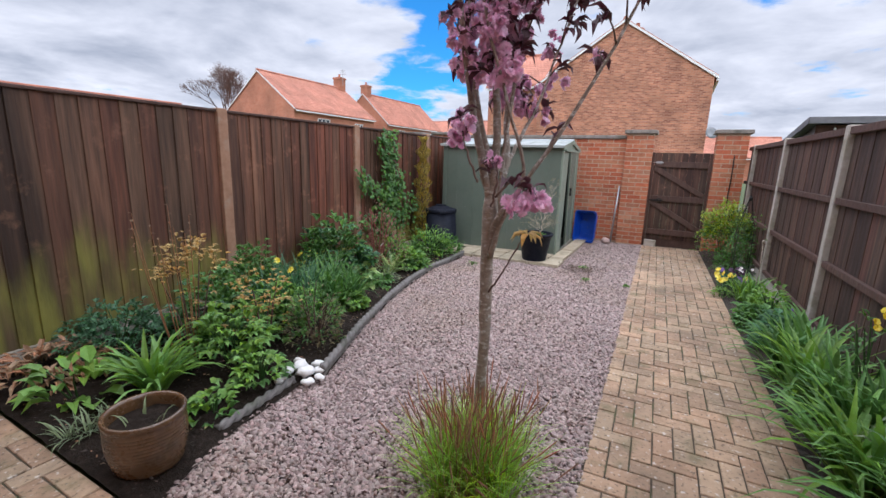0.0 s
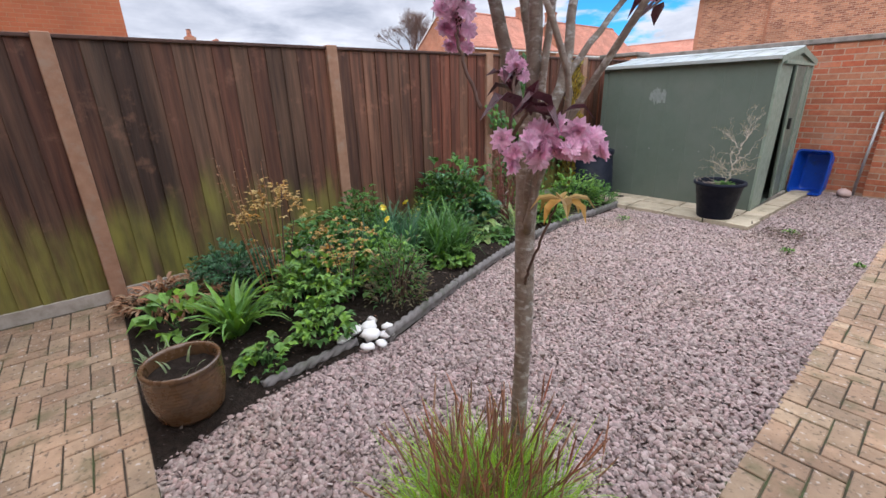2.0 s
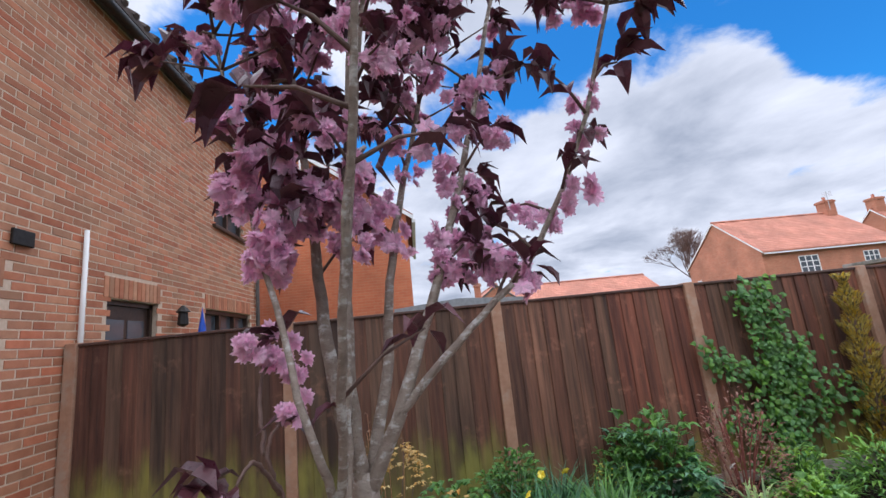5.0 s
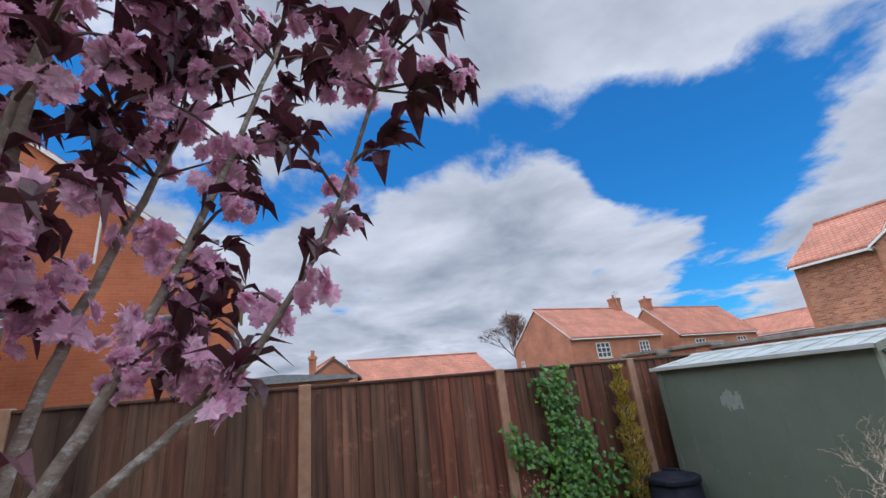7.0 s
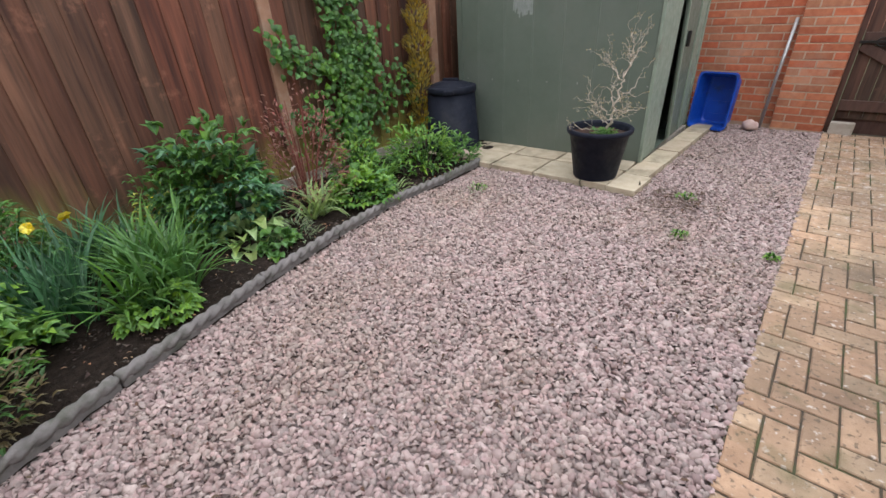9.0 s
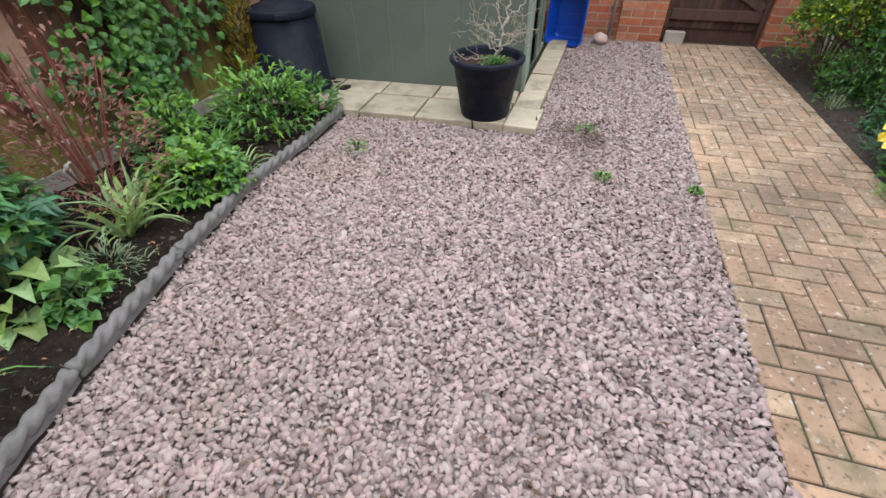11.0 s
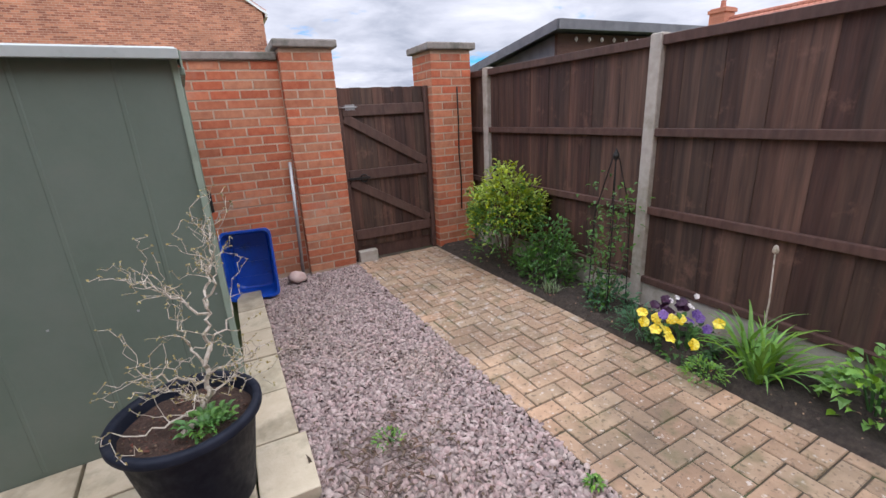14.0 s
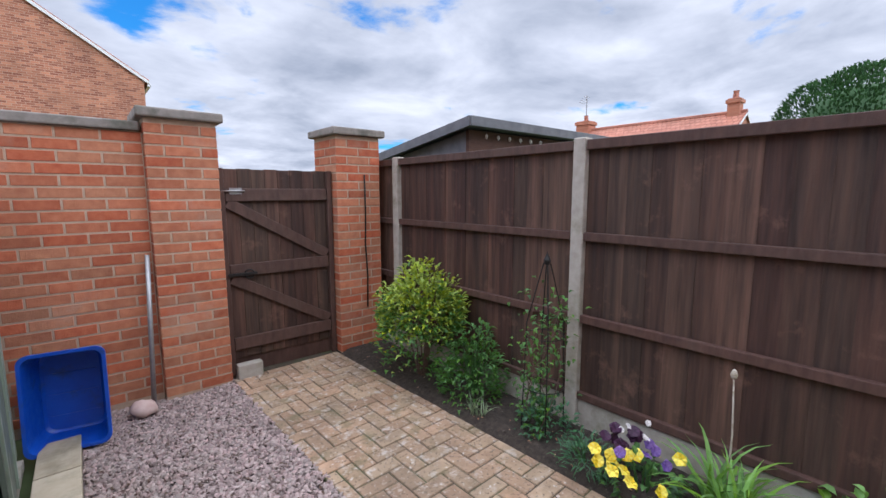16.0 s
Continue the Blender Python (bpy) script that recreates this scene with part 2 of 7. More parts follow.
    r = N.new("ShaderNodeMapRange")
    r.interpolation_type = "SMOOTHSTEP"
    r.inputs["From Min"].default_value, r.inputs["From Max"].default_value, r.inputs["To Max"].default_value = 0.0, 0.42, 0.85
    L.new(h, r.inputs["Value"])
    mx = N.new("ShaderNodeMix")
    mx.data_type = "RGBA"
    tone, tr = N.new("ShaderNodeMix"), N.new("ShaderNodeMapRange")
    tone.data_type = "RGBA"
    tone.inputs["A"].default_value, tone.inputs["B"].default_value = (0.13, 0.125, 0.028, 1), (0.27, 0.26, 0.05, 1)
    tr.inputs["From Min"].default_value, tr.inputs["From Max"].default_value = 0.32, 0.66
    L.new(n.outputs["Fac"], tr.inputs["Value"])
    L.new(tr.outputs[0], tone.inputs["Factor"])
    L.new(tone.outputs["Result"], mx.inputs["B"])
    patchy = N.new("ShaderNodeMapRange")
    for key, value in (("From Min", 0.34), ("From Max", 0.58), ("To Min", 0.25), ("To Max", 0.95)):
        patchy.inputs[key].default_value = value
    L.new(n.outputs["Fac"], patchy.inputs["Value"])
    L.new(src, mx.inputs["A"])
    L.new(calc("MULTIPLY", r.outputs[0], patchy.outputs[0]), mx.inputs["Factor"])
    L.new(mx.outputs["Result"], b.inputs["Base Color"])
    return m


def worn_paver(name, island=False):
    """Buff concrete block: gritty, darkened in patches, with pale lichen spots."""
    m = surface(name, (0.375, 0.25, 0.155), (0.50, 0.345, 0.22), 16, 0.88, 0.8, 150, stain=(0.18, 0.13, 0.088), stain_scale=1.4, stain_at=(0.38, 0.72), vary=0.15, island=island, bump_dist=0.005)
    nt = m.node_tree
    N, L = nt.nodes, nt.links
    b = N["Principled BSDF"]
    src = b.inputs["Base Color"].links[0].from_socket
    geo = N.new("ShaderNodeNewGeometry")
    for scale, lo, hi, colour, most in ((34.0, 0.62, 0.70, (0.60, 0.54, 0.47), 0.75), (48.0, 0.57, 0.68, (0.11, 0.085, 0.06), 0.75), (6.0, 0.55, 0.70, (0.14, 0.125, 0.06), 0.6)):
        n, r, mx = N.new("ShaderNodeTexNoise"), N.new("ShaderNodeMapRange"), N.new("ShaderNodeMix")
        n.inputs["Scale"].default_value, n.inputs["Detail"].default_value = scale, 3
        L.new(geo.outputs["Position"], n.inputs["Vector"])
        r.inputs["From Min"].default_value, r.inputs["From Max"].default_value, r.inputs["To Max"].default_value = lo, hi, most
        L.new(n.outputs["Fac"], r.inputs["Value"])
        mx.data_type = "RGBA"
        mx.inputs["B"].default_value = (*colour, 1)
        L.new(src, mx.inputs["A"])
        L.new(r.outputs[0], mx.inputs["Factor"])
        src = mx.outputs["Result"]
    sep, ry, n, rn = N.new("ShaderNodeSeparateXYZ"), N.new("ShaderNodeMapRange"), N.new("ShaderNodeTexNoise"), N.new("ShaderNodeMapRange")
    mul, mx = N.new("ShaderNodeMath"), N.new("ShaderNodeMix")
    L.new(geo.outputs["Position"], sep.inputs[0])
    ry.inputs["From Min"].default_value, ry.inputs["From Max"].default_value = 5.9, 7.0
    L.new(sep.outputs["Y"], ry.inputs["Value"])
    n.inputs["Scale"].default_value, n.inputs["Detail"].default_value, n.inputs["Roughness"].default_value = 13.0, 7, 0.7
    L.new(geo.outputs["Position"], n.inputs["Vector"])
    rn.inputs["From Min"].default_value, rn.inputs["From Max"].default_value, rn.inputs["To Max"].default_value = 0.54, 0.64, 0.7
    L.new(n.outputs["Fac"], rn.inputs["Value"])
    mul.operation, mx.data_type = "MULTIPLY", "RGBA"
    L.new(ry.outputs[0], mul.inputs[0])
    L.new(rn.outputs[0], mul.inputs[1])
    mx.inputs["B"].default_value = (0.56, 0.50, 0.44, 1)
    L.new(src, mx.inputs["A"])
    L.new(mul.outputs[0], mx.inputs["Factor"])
    L.new(mx.outputs["Result"], b.inputs["Base Color"])
    return m


M_SOIL = surface("soil", (0.016, 0.012, 0.009), (0.04, 0.029, 0.022), 30, 0.95, 1.0, 90, bump_dist=0.02, stain=(0.05, 0.038, 0.03), stain_scale=12, stain_at=(0.62, 0.75))
M_SOIL.node_tree.nodes["Principled BSDF"].inputs["Specular IOR Level"].default_value = 0.12
M_SOIL_DRY = surface("drier_soil", (0.032, 0.024, 0.018), (0.075, 0.056, 0.042), 30, 0.95, 1.0, 90, bump_dist=0.02, stain=(0.10, 0.08, 0.06), stain_scale=14, stain_at=(0.58, 0.72))
M_SOIL_BITS = surface("soil_bits", (0.018, 0.013, 0.010), (0.10, 0.076, 0.058), 40, 0.95, 0.4, vary=0.6, island=True)
M_BED = surface("gravel_bedding", (0.20, 0.155, 0.145), (0.30, 0.245, 0.23), 40, 0.95, 1.0, 120, bump_dist=0.01)
M_STONE = surface("plum_gravel", (0.30, 0.228, 0.210), (0.395, 0.31, 0.286), 25, 0.88, 0.35, 160, stain=(0.315, 0.24, 0.195), stain_scale=0.7, stain_at=(0.48, 0.72), vary=0.32, island=True)
M_PAVER = worn_paver("block_paver")
M_PAVER_REST = worn_paver("block_paver_rest", island=True)
M_JOINT = surface("paver_joint_sand", (0.045, 0.034, 0.023), (0.085, 0.065, 0.042), 30, 0.95, 0.6, 120, stain=(0.06, 0.075, 0.025), stain_scale=3, stain_at=(0.5, 0.62))
M_SLAB = surface("concrete_slab", (0.43, 0.36, 0.25), (0.52, 0.45, 0.33), 10, 0.85, 0.4, 110, stain=(0.27, 0.235, 0.16), stain_scale=3.5, stain_at=(0.5, 0.68), vary=0.10)
M_CONC = surface("concrete", (0.36, 0.32, 0.27), (0.46, 0.42, 0.36), 18, 0.88, 0.5, 140, stain=(0.20, 0.19, 0.12), stain_scale=3, stain_at=(0.52, 0.7))
M_POST_L = surface("stained_concrete_post", (0.30, 0.165, 0.10), (0.40, 0.235, 0.15), 12, 0.85, 0.5, 120, stain=(0.36, 0.26, 0.19), stain_scale=5, stain_at=(0.5, 0.66))
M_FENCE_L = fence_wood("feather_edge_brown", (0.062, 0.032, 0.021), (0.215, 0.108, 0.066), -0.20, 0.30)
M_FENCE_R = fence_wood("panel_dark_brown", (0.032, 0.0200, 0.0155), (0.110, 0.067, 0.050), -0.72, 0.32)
M_DARKWOOD = surface("dark_brown_timber", (0.06, 0.03, 0.022), (0.10, 0.052, 0.038), 20, 0.7, 0.5, 100, stain=(0.10, 0.06, 0.045), stain_scale=4, stain_at=(0.58, 0.75), stretch=(1, 1, 0.3), vary=0.08)
M_BRICK = surface("red_brick", (0.37, 0.115, 0.055), (0.50, 0.185, 0.092), 16, 0.88, 0.6, 110, stain=(0.42, 0.23, 0.155), stain_scale=2.4, stain_at=(0.55, 0.75), vary=0.19)
M_BRICK_REST = surface("red_brick_rest", (0.37, 0.115, 0.055), (0.50, 0.185, 0.092), 16, 0.88, 0.6, 110, stain=(0.42, 0.23, 0.155), stain_scale=2.4, stain_at=(0.55, 0.75), vary=0.19, island=True)
M_MORTAR = surface("mortar", (0.40, 0.29, 0.205), (0.49, 0.365, 0.265), 30, 0.95, 0.6, 150)
M_MORTAR_HOUSE = surface("pale_house_mortar", (0.52, 0.40, 0.29), (0.62, 0.49, 0.37), 30, 0.95, 0.6, 150)
M_HBRICK = surface("house_brick", (0.36, 0.145, 0.075), (0.47, 0.205, 0.11), 10, 0.88, 0.5, 110, vary=0.22)
M_HBRICK_REST = surface("house_brick_rest", (0.36, 0.145, 0.075), (0.47, 0.205, 0.11), 10, 0.88, 0.5, 110, vary=0.22, island=True)
M_COPING = surface("grey_coping", (0.20, 0.175, 0.15), (0.29, 0.26, 0.23), 14, 0.9, 0.6, 90, stain=(0.12, 0.115, 0.09), stain_scale=4, stain_at=(0.5, 0.65))
M_SHED = surface("green_shed_metal", (0.105, 0.135, 0.105), (0.12, 0.152, 0.12), 6, 0.5, 0.15, 40, stain=(0.135, 0.16, 0.13), stain_scale=1.7, stain_at=(0.45, 0.7))
M_SHED_TRIM = surface("pale_green_trim", (0.21, 0.265, 0.205), (0.25, 0.305, 0.24), 8, 0.5, 0.15, 50, stain=(0.15, 0.17, 0.13), stain_scale=5, stain_at=(0.55, 0.75))
M_SHED_ROOF = surface("pale_roof_metal", (0.33, 0.36, 0.34), (0.42, 0.45, 0.43), 5, 0.45, 0.15, 30, stain=(0.22, 0.24, 0.20), stain_scale=3, stain_at=(0.5, 0.7))
M_PALE_PATCH = surface("worn_paint", (0.20, 0.235, 0.21), (0.28, 0.31, 0.29), 25, 0.6, 0.2, 80)
M_BLACKPL = surface("black_plastic", (0.010, 0.012, 0.020), (0.018, 0.021, 0.032), 12, 0.55, 0.12, 60, stain=(0.03, 0.031, 0.036), stain_scale=5, stain_at=(0.55, 0.75))
M_BLACKPL.node_tree.nodes["Principled BSDF"].inputs["Specular IOR Level"].default_value = 0.12
M_BLUEPL = surface("blue_plastic", (0.006, 0.055, 0.40), (0.012, 0.085, 0.50), 8, 0.4, 0.1, 40, stain=(0.02, 0.05, 0.2), stain_scale=7, stain_at=(0.58, 0.72))
M_GLAZE = surface("brown_glaze", (0.085, 0.045, 0.019), (0.135, 0.074, 0.034), 9, 0.28, 0.12, 30, stain=(0.06, 0.038, 0.022), stain_scale=6, stain_at=(0.5, 0.7), coat=0.4)
M_STEEL = surface("galvanised_steel", (0.32, 0.32, 0.32), (0.42, 0.42, 0.42), 20, 0.45, 0.1, 80, metallic=0.7)
M_IRON = surface("black_iron", (0.015, 0.014, 0.013), (0.03, 0.027, 0.025), 20, 0.55, 0.2, 80, metallic=0.5)
M_WHITE = surface("white_paint", (0.68, 0.68, 0.66), (0.76, 0.76, 0.74), 6, 0.5, 0.1)
M_WHITESTONE = surface("white_cobble", (0.70, 0.69, 0.66), (0.80, 0.79, 0.77), 12, 0.7, 0.3, 60, stain=(0.55, 0.52, 0.47), stain_scale=9, stain_at=(0.55, 0.7))
M_PINKROCK = surface("pink_rock", (0.46, 0.31, 0.27), (0.58, 0.44, 0.39), 14, 0.85, 0.6, 40)
M_ROPE = surface("grey_rope_edging", (0.14, 0.13, 0.122), (0.215, 0.20, 0.188), 18, 0.9, 0.6, 130, stain=(0.09, 0.095, 0.07), stain_scale=5, stain_at=(0.5, 0.7))
M_BROWNFRAME = surface("brown_window_frame", (0.035, 0.018, 0.012), (0.055, 0.03, 0.02), 12, 0.4, 0.1)
M_GLASS = glass("window_glass", (0.5, 0.55, 0.58))
M_TILE = brickwork("clay_roof_tile_y", (0.42, 0.16, 0.10), (0.50, 0.215, 0.14), (0.24, 0.09, 0.06), "y", (0.22, 0.17), 0.03, 0.8)
M_TILE_X = brickwork("clay_roof_tile_x", (0.42, 0.16, 0.10), (0.50, 0.215, 0.14), (0.24, 0.09, 0.06), "x", (0.22, 0.17), 0.03, 0.8)
M_TILE_DARK = surface("dark_roof_tile", (0.05, 0.035, 0.03), (0.08, 0.055, 0.045), 10, 0.85, 0.4)
M_FARBRICK_X = brickwork("old_brick_x", (0.25, 0.085, 0.05), (0.55, 0.235, 0.13), (0.47, 0.29, 0.20), "x", joint=0.018)
M_FARBRICK_Y = brickwork("orange_brick_y", (0.42, 0.115, 0.045), (0.47, 0.145, 0.06), (0.42, 0.19, 0.10), "y", joint=0.012)
M_FARBRICK_Y2 = brickwork("far_brick_y", (0.40, 0.15, 0.085), (0.46, 0.19, 0.11), (0.42, 0.22, 0.14), "y")
M_FARBRICK_X2 = brickwork("far_brick_x", (0.40, 0.15, 0.085), (0.46, 0.19, 0.11), (0.42, 0.22, 0.14), "x")
M_FELT = surface("grey_roof_felt", (0.20, 0.21, 0.22), (0.28, 0.29, 0.30), 12, 0.9, 0.4, 200)
M_GRASS = surface("rough_grass", (0.05, 0.075, 0.025), (0.09, 0.12, 0.04), 2, 0.9, 0.8, 30)
M_LEAD = surface("dark_trim", (0.07, 0.065, 0.06), (0.10, 0.095, 0.09), 8, 0.7, 0.2)
M_CLADDING = surface("brown_cladding", (0.07, 0.03, 0.02), (0.11, 0.05, 0.03), 12, 0.75, 0.4, stretch=(1, 1, 6))
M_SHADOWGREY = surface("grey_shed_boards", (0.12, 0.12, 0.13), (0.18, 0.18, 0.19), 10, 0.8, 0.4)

# ---- mesh helpers ----
class Shape:
    """Collects vertices and faces for one mesh."""

    def __init__(self):
        self.v, self.f = [], []

    def add(self, vs, fs):
        o = len(self.v)
        self.v.extend(vs)
        self.f.extend(tuple(i + o for i in f) for f in fs)
        return self

    def box(self, x0, x1, y0, y1, z0, z1, ch=0.0):
        """A block, its long edges eased by ch."""
        if not ch:
            return self.add([(x, y, z) for z in (z0, z1) for y in (y0, y1) for x in (x0, x1)],
                            [(0, 2, 3, 1), (4, 5, 7, 6), (0, 1, 5, 4), (2, 6, 7, 3), (0, 4, 6, 2), (1, 3, 7, 5)])
        bm = bmesh.new()
        bmesh.ops.create_cube(bm, size=1)
        for q in bm.verts:
            q.co = ((x0 + x1) / 2 + q.co.x * (x1 - x0), (y0 + y1) / 2 + q.co.y * (y1 - y0), (z0 + z1) / 2 + q.co.z * (z1 - z0))
        bmesh.ops.bevel(bm, geom=bm.edges[:], offset=ch, segments=2, affect="EDGES", profile=0.5)
        return self.take(bm)

    def take(self, bm, m=Matrix()):
        bm.verts.index_update()
        self.add([tuple(m @ q.co) for q in bm.verts], [tuple(q.index for q in f.verts) for f in bm.faces])
        bm.free()
        return self

    def prism(self, pts, axis, a, b):
        """A polygon in the plane across axis, pushed from a to b. pts are the two other coordinates, in xyz order."""
        n = len(pts)
        put = {"x": lambda u, v, d: (d, u, v), "y": lambda u, v, d: (u, d, v), "z": lambda u, v, d: (u, v, d)}[axis]
        vs = [put(u, v, a) for u, v in pts] + [put(u, v, b) for u, v in pts]
        return self.add(vs, [tuple(range(n)), tuple(range(2 * n - 1, n - 1, -1))] + [(i, i + n, (i + 1) % n + n, (i + 1) % n) for i in range(n)])

    def tube(self, pts, radii, n=8, caps=True):
        pts = [Vector(p) for p in pts]
        rings = []
        side = None
        for i, p in enumerate(pts):
            d = (pts[min(i + 1, len(pts) - 1)] - pts[max(i - 1, 0)]).normalized()
            if side is None:
                side = d.orthogonal().normalized()
            side = (side - d * side.dot(d)).normalized()
            up = d.cross(side)
            r = radii[i] if isinstance(radii, (list, tuple)) else radii
            rings.append([tuple(p + (side * math.cos(6.2832 * k / n) + up * math.sin(6.2832 * k / n)) * r) for k in range(n)])
        fs = [(i * n + k, i * n + (k + 1) % n, (i + 1) * n + (k + 1) % n, (i + 1) * n + k) for i in range(len(pts) - 1) for k in range(n)]
        if caps:
            fs += [tuple(range(n - 1, -1, -1)), tuple(range((len(pts) - 1) * n, len(pts) * n))]
        return self.add([q for r in rings for q in r], fs)

    def lathe(self, profile, n=32, cx=0.0, cy=0.0):
        vs = [(cx + r * math.cos(6.2832 * k / n), cy + r * math.sin(6.2832 * k / n), z) for r, z in profile for k in range(n)]
        fs = [(i * n + k, i * n + (k + 1) % n, (i + 1) * n + (k + 1) % n, (i + 1) * n + k) for i in range(len(profile) - 1) for k in range(n)]
        return self.add(vs, fs)

    def mesh(self, name, material, smooth=False):
        me = bpy.data.meshes.new(name)
        me.from_pydata(self.v, [], self.f)
        me.materials.append(material)
        if smooth:
            me.polygons.foreach_set("use_smooth", [True] * len(me.polygons))
        me.validate()
        return me


def thing(name, label, category, m=None, group="", kind=""):
    """A top-level Empty at the thing's base."""
    ob = new(name)
    ob.empty_display_size = 0.1
    if m is not None:
        ob.matrix_basis = m
    return tagged(ob, label, category, group, kind)


def part(name, shape, material, parent=None, label="", smooth=False, m=None):
    """One mesh object under a thing or under a part."""
    ob = new(name, shape if isinstance(shape, bpy.types.Mesh) else shape.mesh(name, material, smooth))
    if parent is not None:
        ob.parent = parent
    if m is not None:
        ob.matrix_basis = m
    return tagged(ob, label)


def solid(name, shape, material, label, category, kind="", group="", smooth=False, m=None):
    """A thing that is one mesh."""
    return tagged(part(name, shape, material, None, label, smooth, m), label, category, group, kind)


def eased_block(sx, sy, sz, ch, key={}):
    """A shared piece: a block centred on its base, whose top edges are eased."""
    k = (round(sx, 3), round(sy, 3), round(sz, 3), ch)
    a, b = sx / 2, sy / 2
    ring = lambda x, y, z: [(-x, -y, z), (x, -y, z), (x, y, z), (-x, y, z)]
    s = Shape().add(ring(a, b, 0) + ring(a, b, sz - ch) + ring(a - ch, b - ch, sz),
                    [(i + o, (i + 1) % 4 + o, (i + 1) % 4 + 4 + o, i + 4 + o) for o in (0, 4) for i in range(4)] + [(8, 9, 10, 11)])
    return k, s


PIECES = {}


def piece(name, sx, sy, sz, ch, material, parent, m):
    """One brick, paver or board as an object of its own on a shared mesh."""
    k, s = eased_block(sx, sy, sz, ch)
    k = (*k, material.name)
    if k not in PIECES:
        PIECES[k] = s.mesh(name, material)
    ob = new(name, PIECES[k])
    ob.parent = parent
    ob.matrix_basis = m
    return ob


def lay_bricks(wall_ob, face, width, height, mat, mat_rest, holes=(), picked=lambda u, v: True, start=0.0, name="brick", seed=1, proud=0.003, rest=True):
    """Stretcher-bond bricks on a wall's face. face: a pose whose x runs along the wall and whose z points out of it."""
    rnd = random.Random(seed)
    rest_shape, count = Shape(), 0
    row = 0
    while (row + 1) * 0.075 <= height + 0.01:
        v0 = row * 0.075
        u = start - (0.1125 if row % 2 else 0.0)
        while u < width:
            a, b = max(u, 0) + 0.0065, min(u + 0.225, width) - 0.0065
            u += 0.225
            if b - a < 0.03:
                continue
            cu, cv = (a + b) / 2, v0 + 0.0375
            if any(h[0] < cu < h[1] and h[2] < cv < h[3] for h in holes):
                continue
            m = face @ pose(cu, cv, -0.004 + rnd.uniform(-0.0015, 0.002), rnd.uniform(-0.4, 0.4), rnd.uniform(-0.4, 0.4), rnd.uniform(-0.35, 0.35))
            if picked(cu, cv) and count < 300:
                piece(name, round(b - a, 3), 0.062, 0.004 + proud, 0.002, mat, wall_ob, m)
                count += 1
            elif rest:
                _, s = eased_block(b - a, 0.062, 0.004 + proud, 0.002)
                rest_shape.add([tuple(m @ Vector(q)) for q in s.v], s.f)
        row += 1
    if rest_shape.v:
        part(name + "_courses", rest_shape, mat_rest, wall_ob)["kind"] = "stuff"


# ---- setting: ground, gravel, path ----
def bed_edge(y):
    """x of the gravel's left border."""
    return float(np.interp(y, [0.8, 1.1, 1.35, 1.9, 2.03, 2.87, 3.62, 4.25, 4.9, 5.4, 5.97, 5.98], [-1.60, -1.72, -1.80, -1.86, -1.80, -2.12, -2.35, -2.50, -2.60, -2.58, -2.62, -1.20]))


def path_left(y):
    return -0.10 - 0.028 * (y - 2.2)


def path_right(y):
    return 0.90 - 0.042 * (y - 2.4)


def fence_right(y):
    """x of the right fence's inner face."""
    return 1.185 + 0.03 * (8.4 - y)


FENCE_L = -3.66
PATIO_Y = 0.80
HOUSE_Y = -1.12
WALL_Y = 8.70

g = Shape().add([(-900, -900, -0.06), (900, -900, -0.06), (900, 900, -0.06), (-900, 900, -0.06)], [(0, 1, 2, 3)])
solid("ground", g, M_GRASS, "rough green ground stretching to the horizon", "ground", "structure")


def sheet(name, x_lo, x_hi, y0, y1, z, nx, ny, material, label, category, amp=0.0, seed=0.0, freq=6.0, mound=0.0):
    vs, fs = [], []
    for j in range(ny + 1):
        y = y0 + (y1 - y0) * j / ny
        a, b = x_lo(y), x_hi(y)
        for i in range(nx + 1):
            x = a + (b - a) * i / nx
            q = noise.noise((x * freq, y * freq, seed)) + 0.5 * noise.noise((x * freq * 3, y * freq * 3, seed + 7))
            edge = min(i, nx - i) / nx * 2
            vs.append((x, y, z + amp * q + mound * min(1.0, edge * 3)))
    for j in range(ny):
        for i in range(nx):
            o = j * (nx + 1) + i
            fs.append((o, o + 1, o + nx + 2, o + nx + 1))
    return solid(name, Shape().add(vs, fs), material, label, category, "structure", smooth=True)


sheet("gravel_bed", lambda y: bed_edge(y) - 0.02, lambda y: path_left(y) + 0.02, 0.8, 8.72, -0.028, 30, 90, M_BED, "bedding of grit under plum coloured gravel", "gravel", 0.004)
sheet("soil_bed_left", lambda y: FENCE_L + 0.01, lambda y: bed_edge(min(y, 5.97)) + 0.03, 0.80, 6.6, -0.01, 46, 110, M_SOIL, "dark damp compost in a planted border", "soil", 0.016, 3.0, 9.0, 0.03)
sheet("soil_bed_right", lambda y: path_right(y) - 0.01, lambda y: fence_right(y) + 0.01, -1.0, 8.72, -0.02, 14, 200, M_SOIL_DRY, "dark soil strip beside the block path", "soil", 0.012, 5.0, 9.0, 0.045)
solid("path_bedding", Shape().prism([(path_left(-1.1), -1.1), (path_right(-1.1), -1.1), (path_right(8.9), 8.9), (path_left(8.9), 8.9)], "z", -0.05, -0.007),
      M_JOINT, "sand joints under block paving", "path", "structure")
solid("patio_bedding", Shape().box(FENCE_L, path_left(0) - 0.003, HOUSE_Y, PATIO_Y, -0.05, -0.009), M_JOINT, "sand joints under block paving", "patio", "structure")


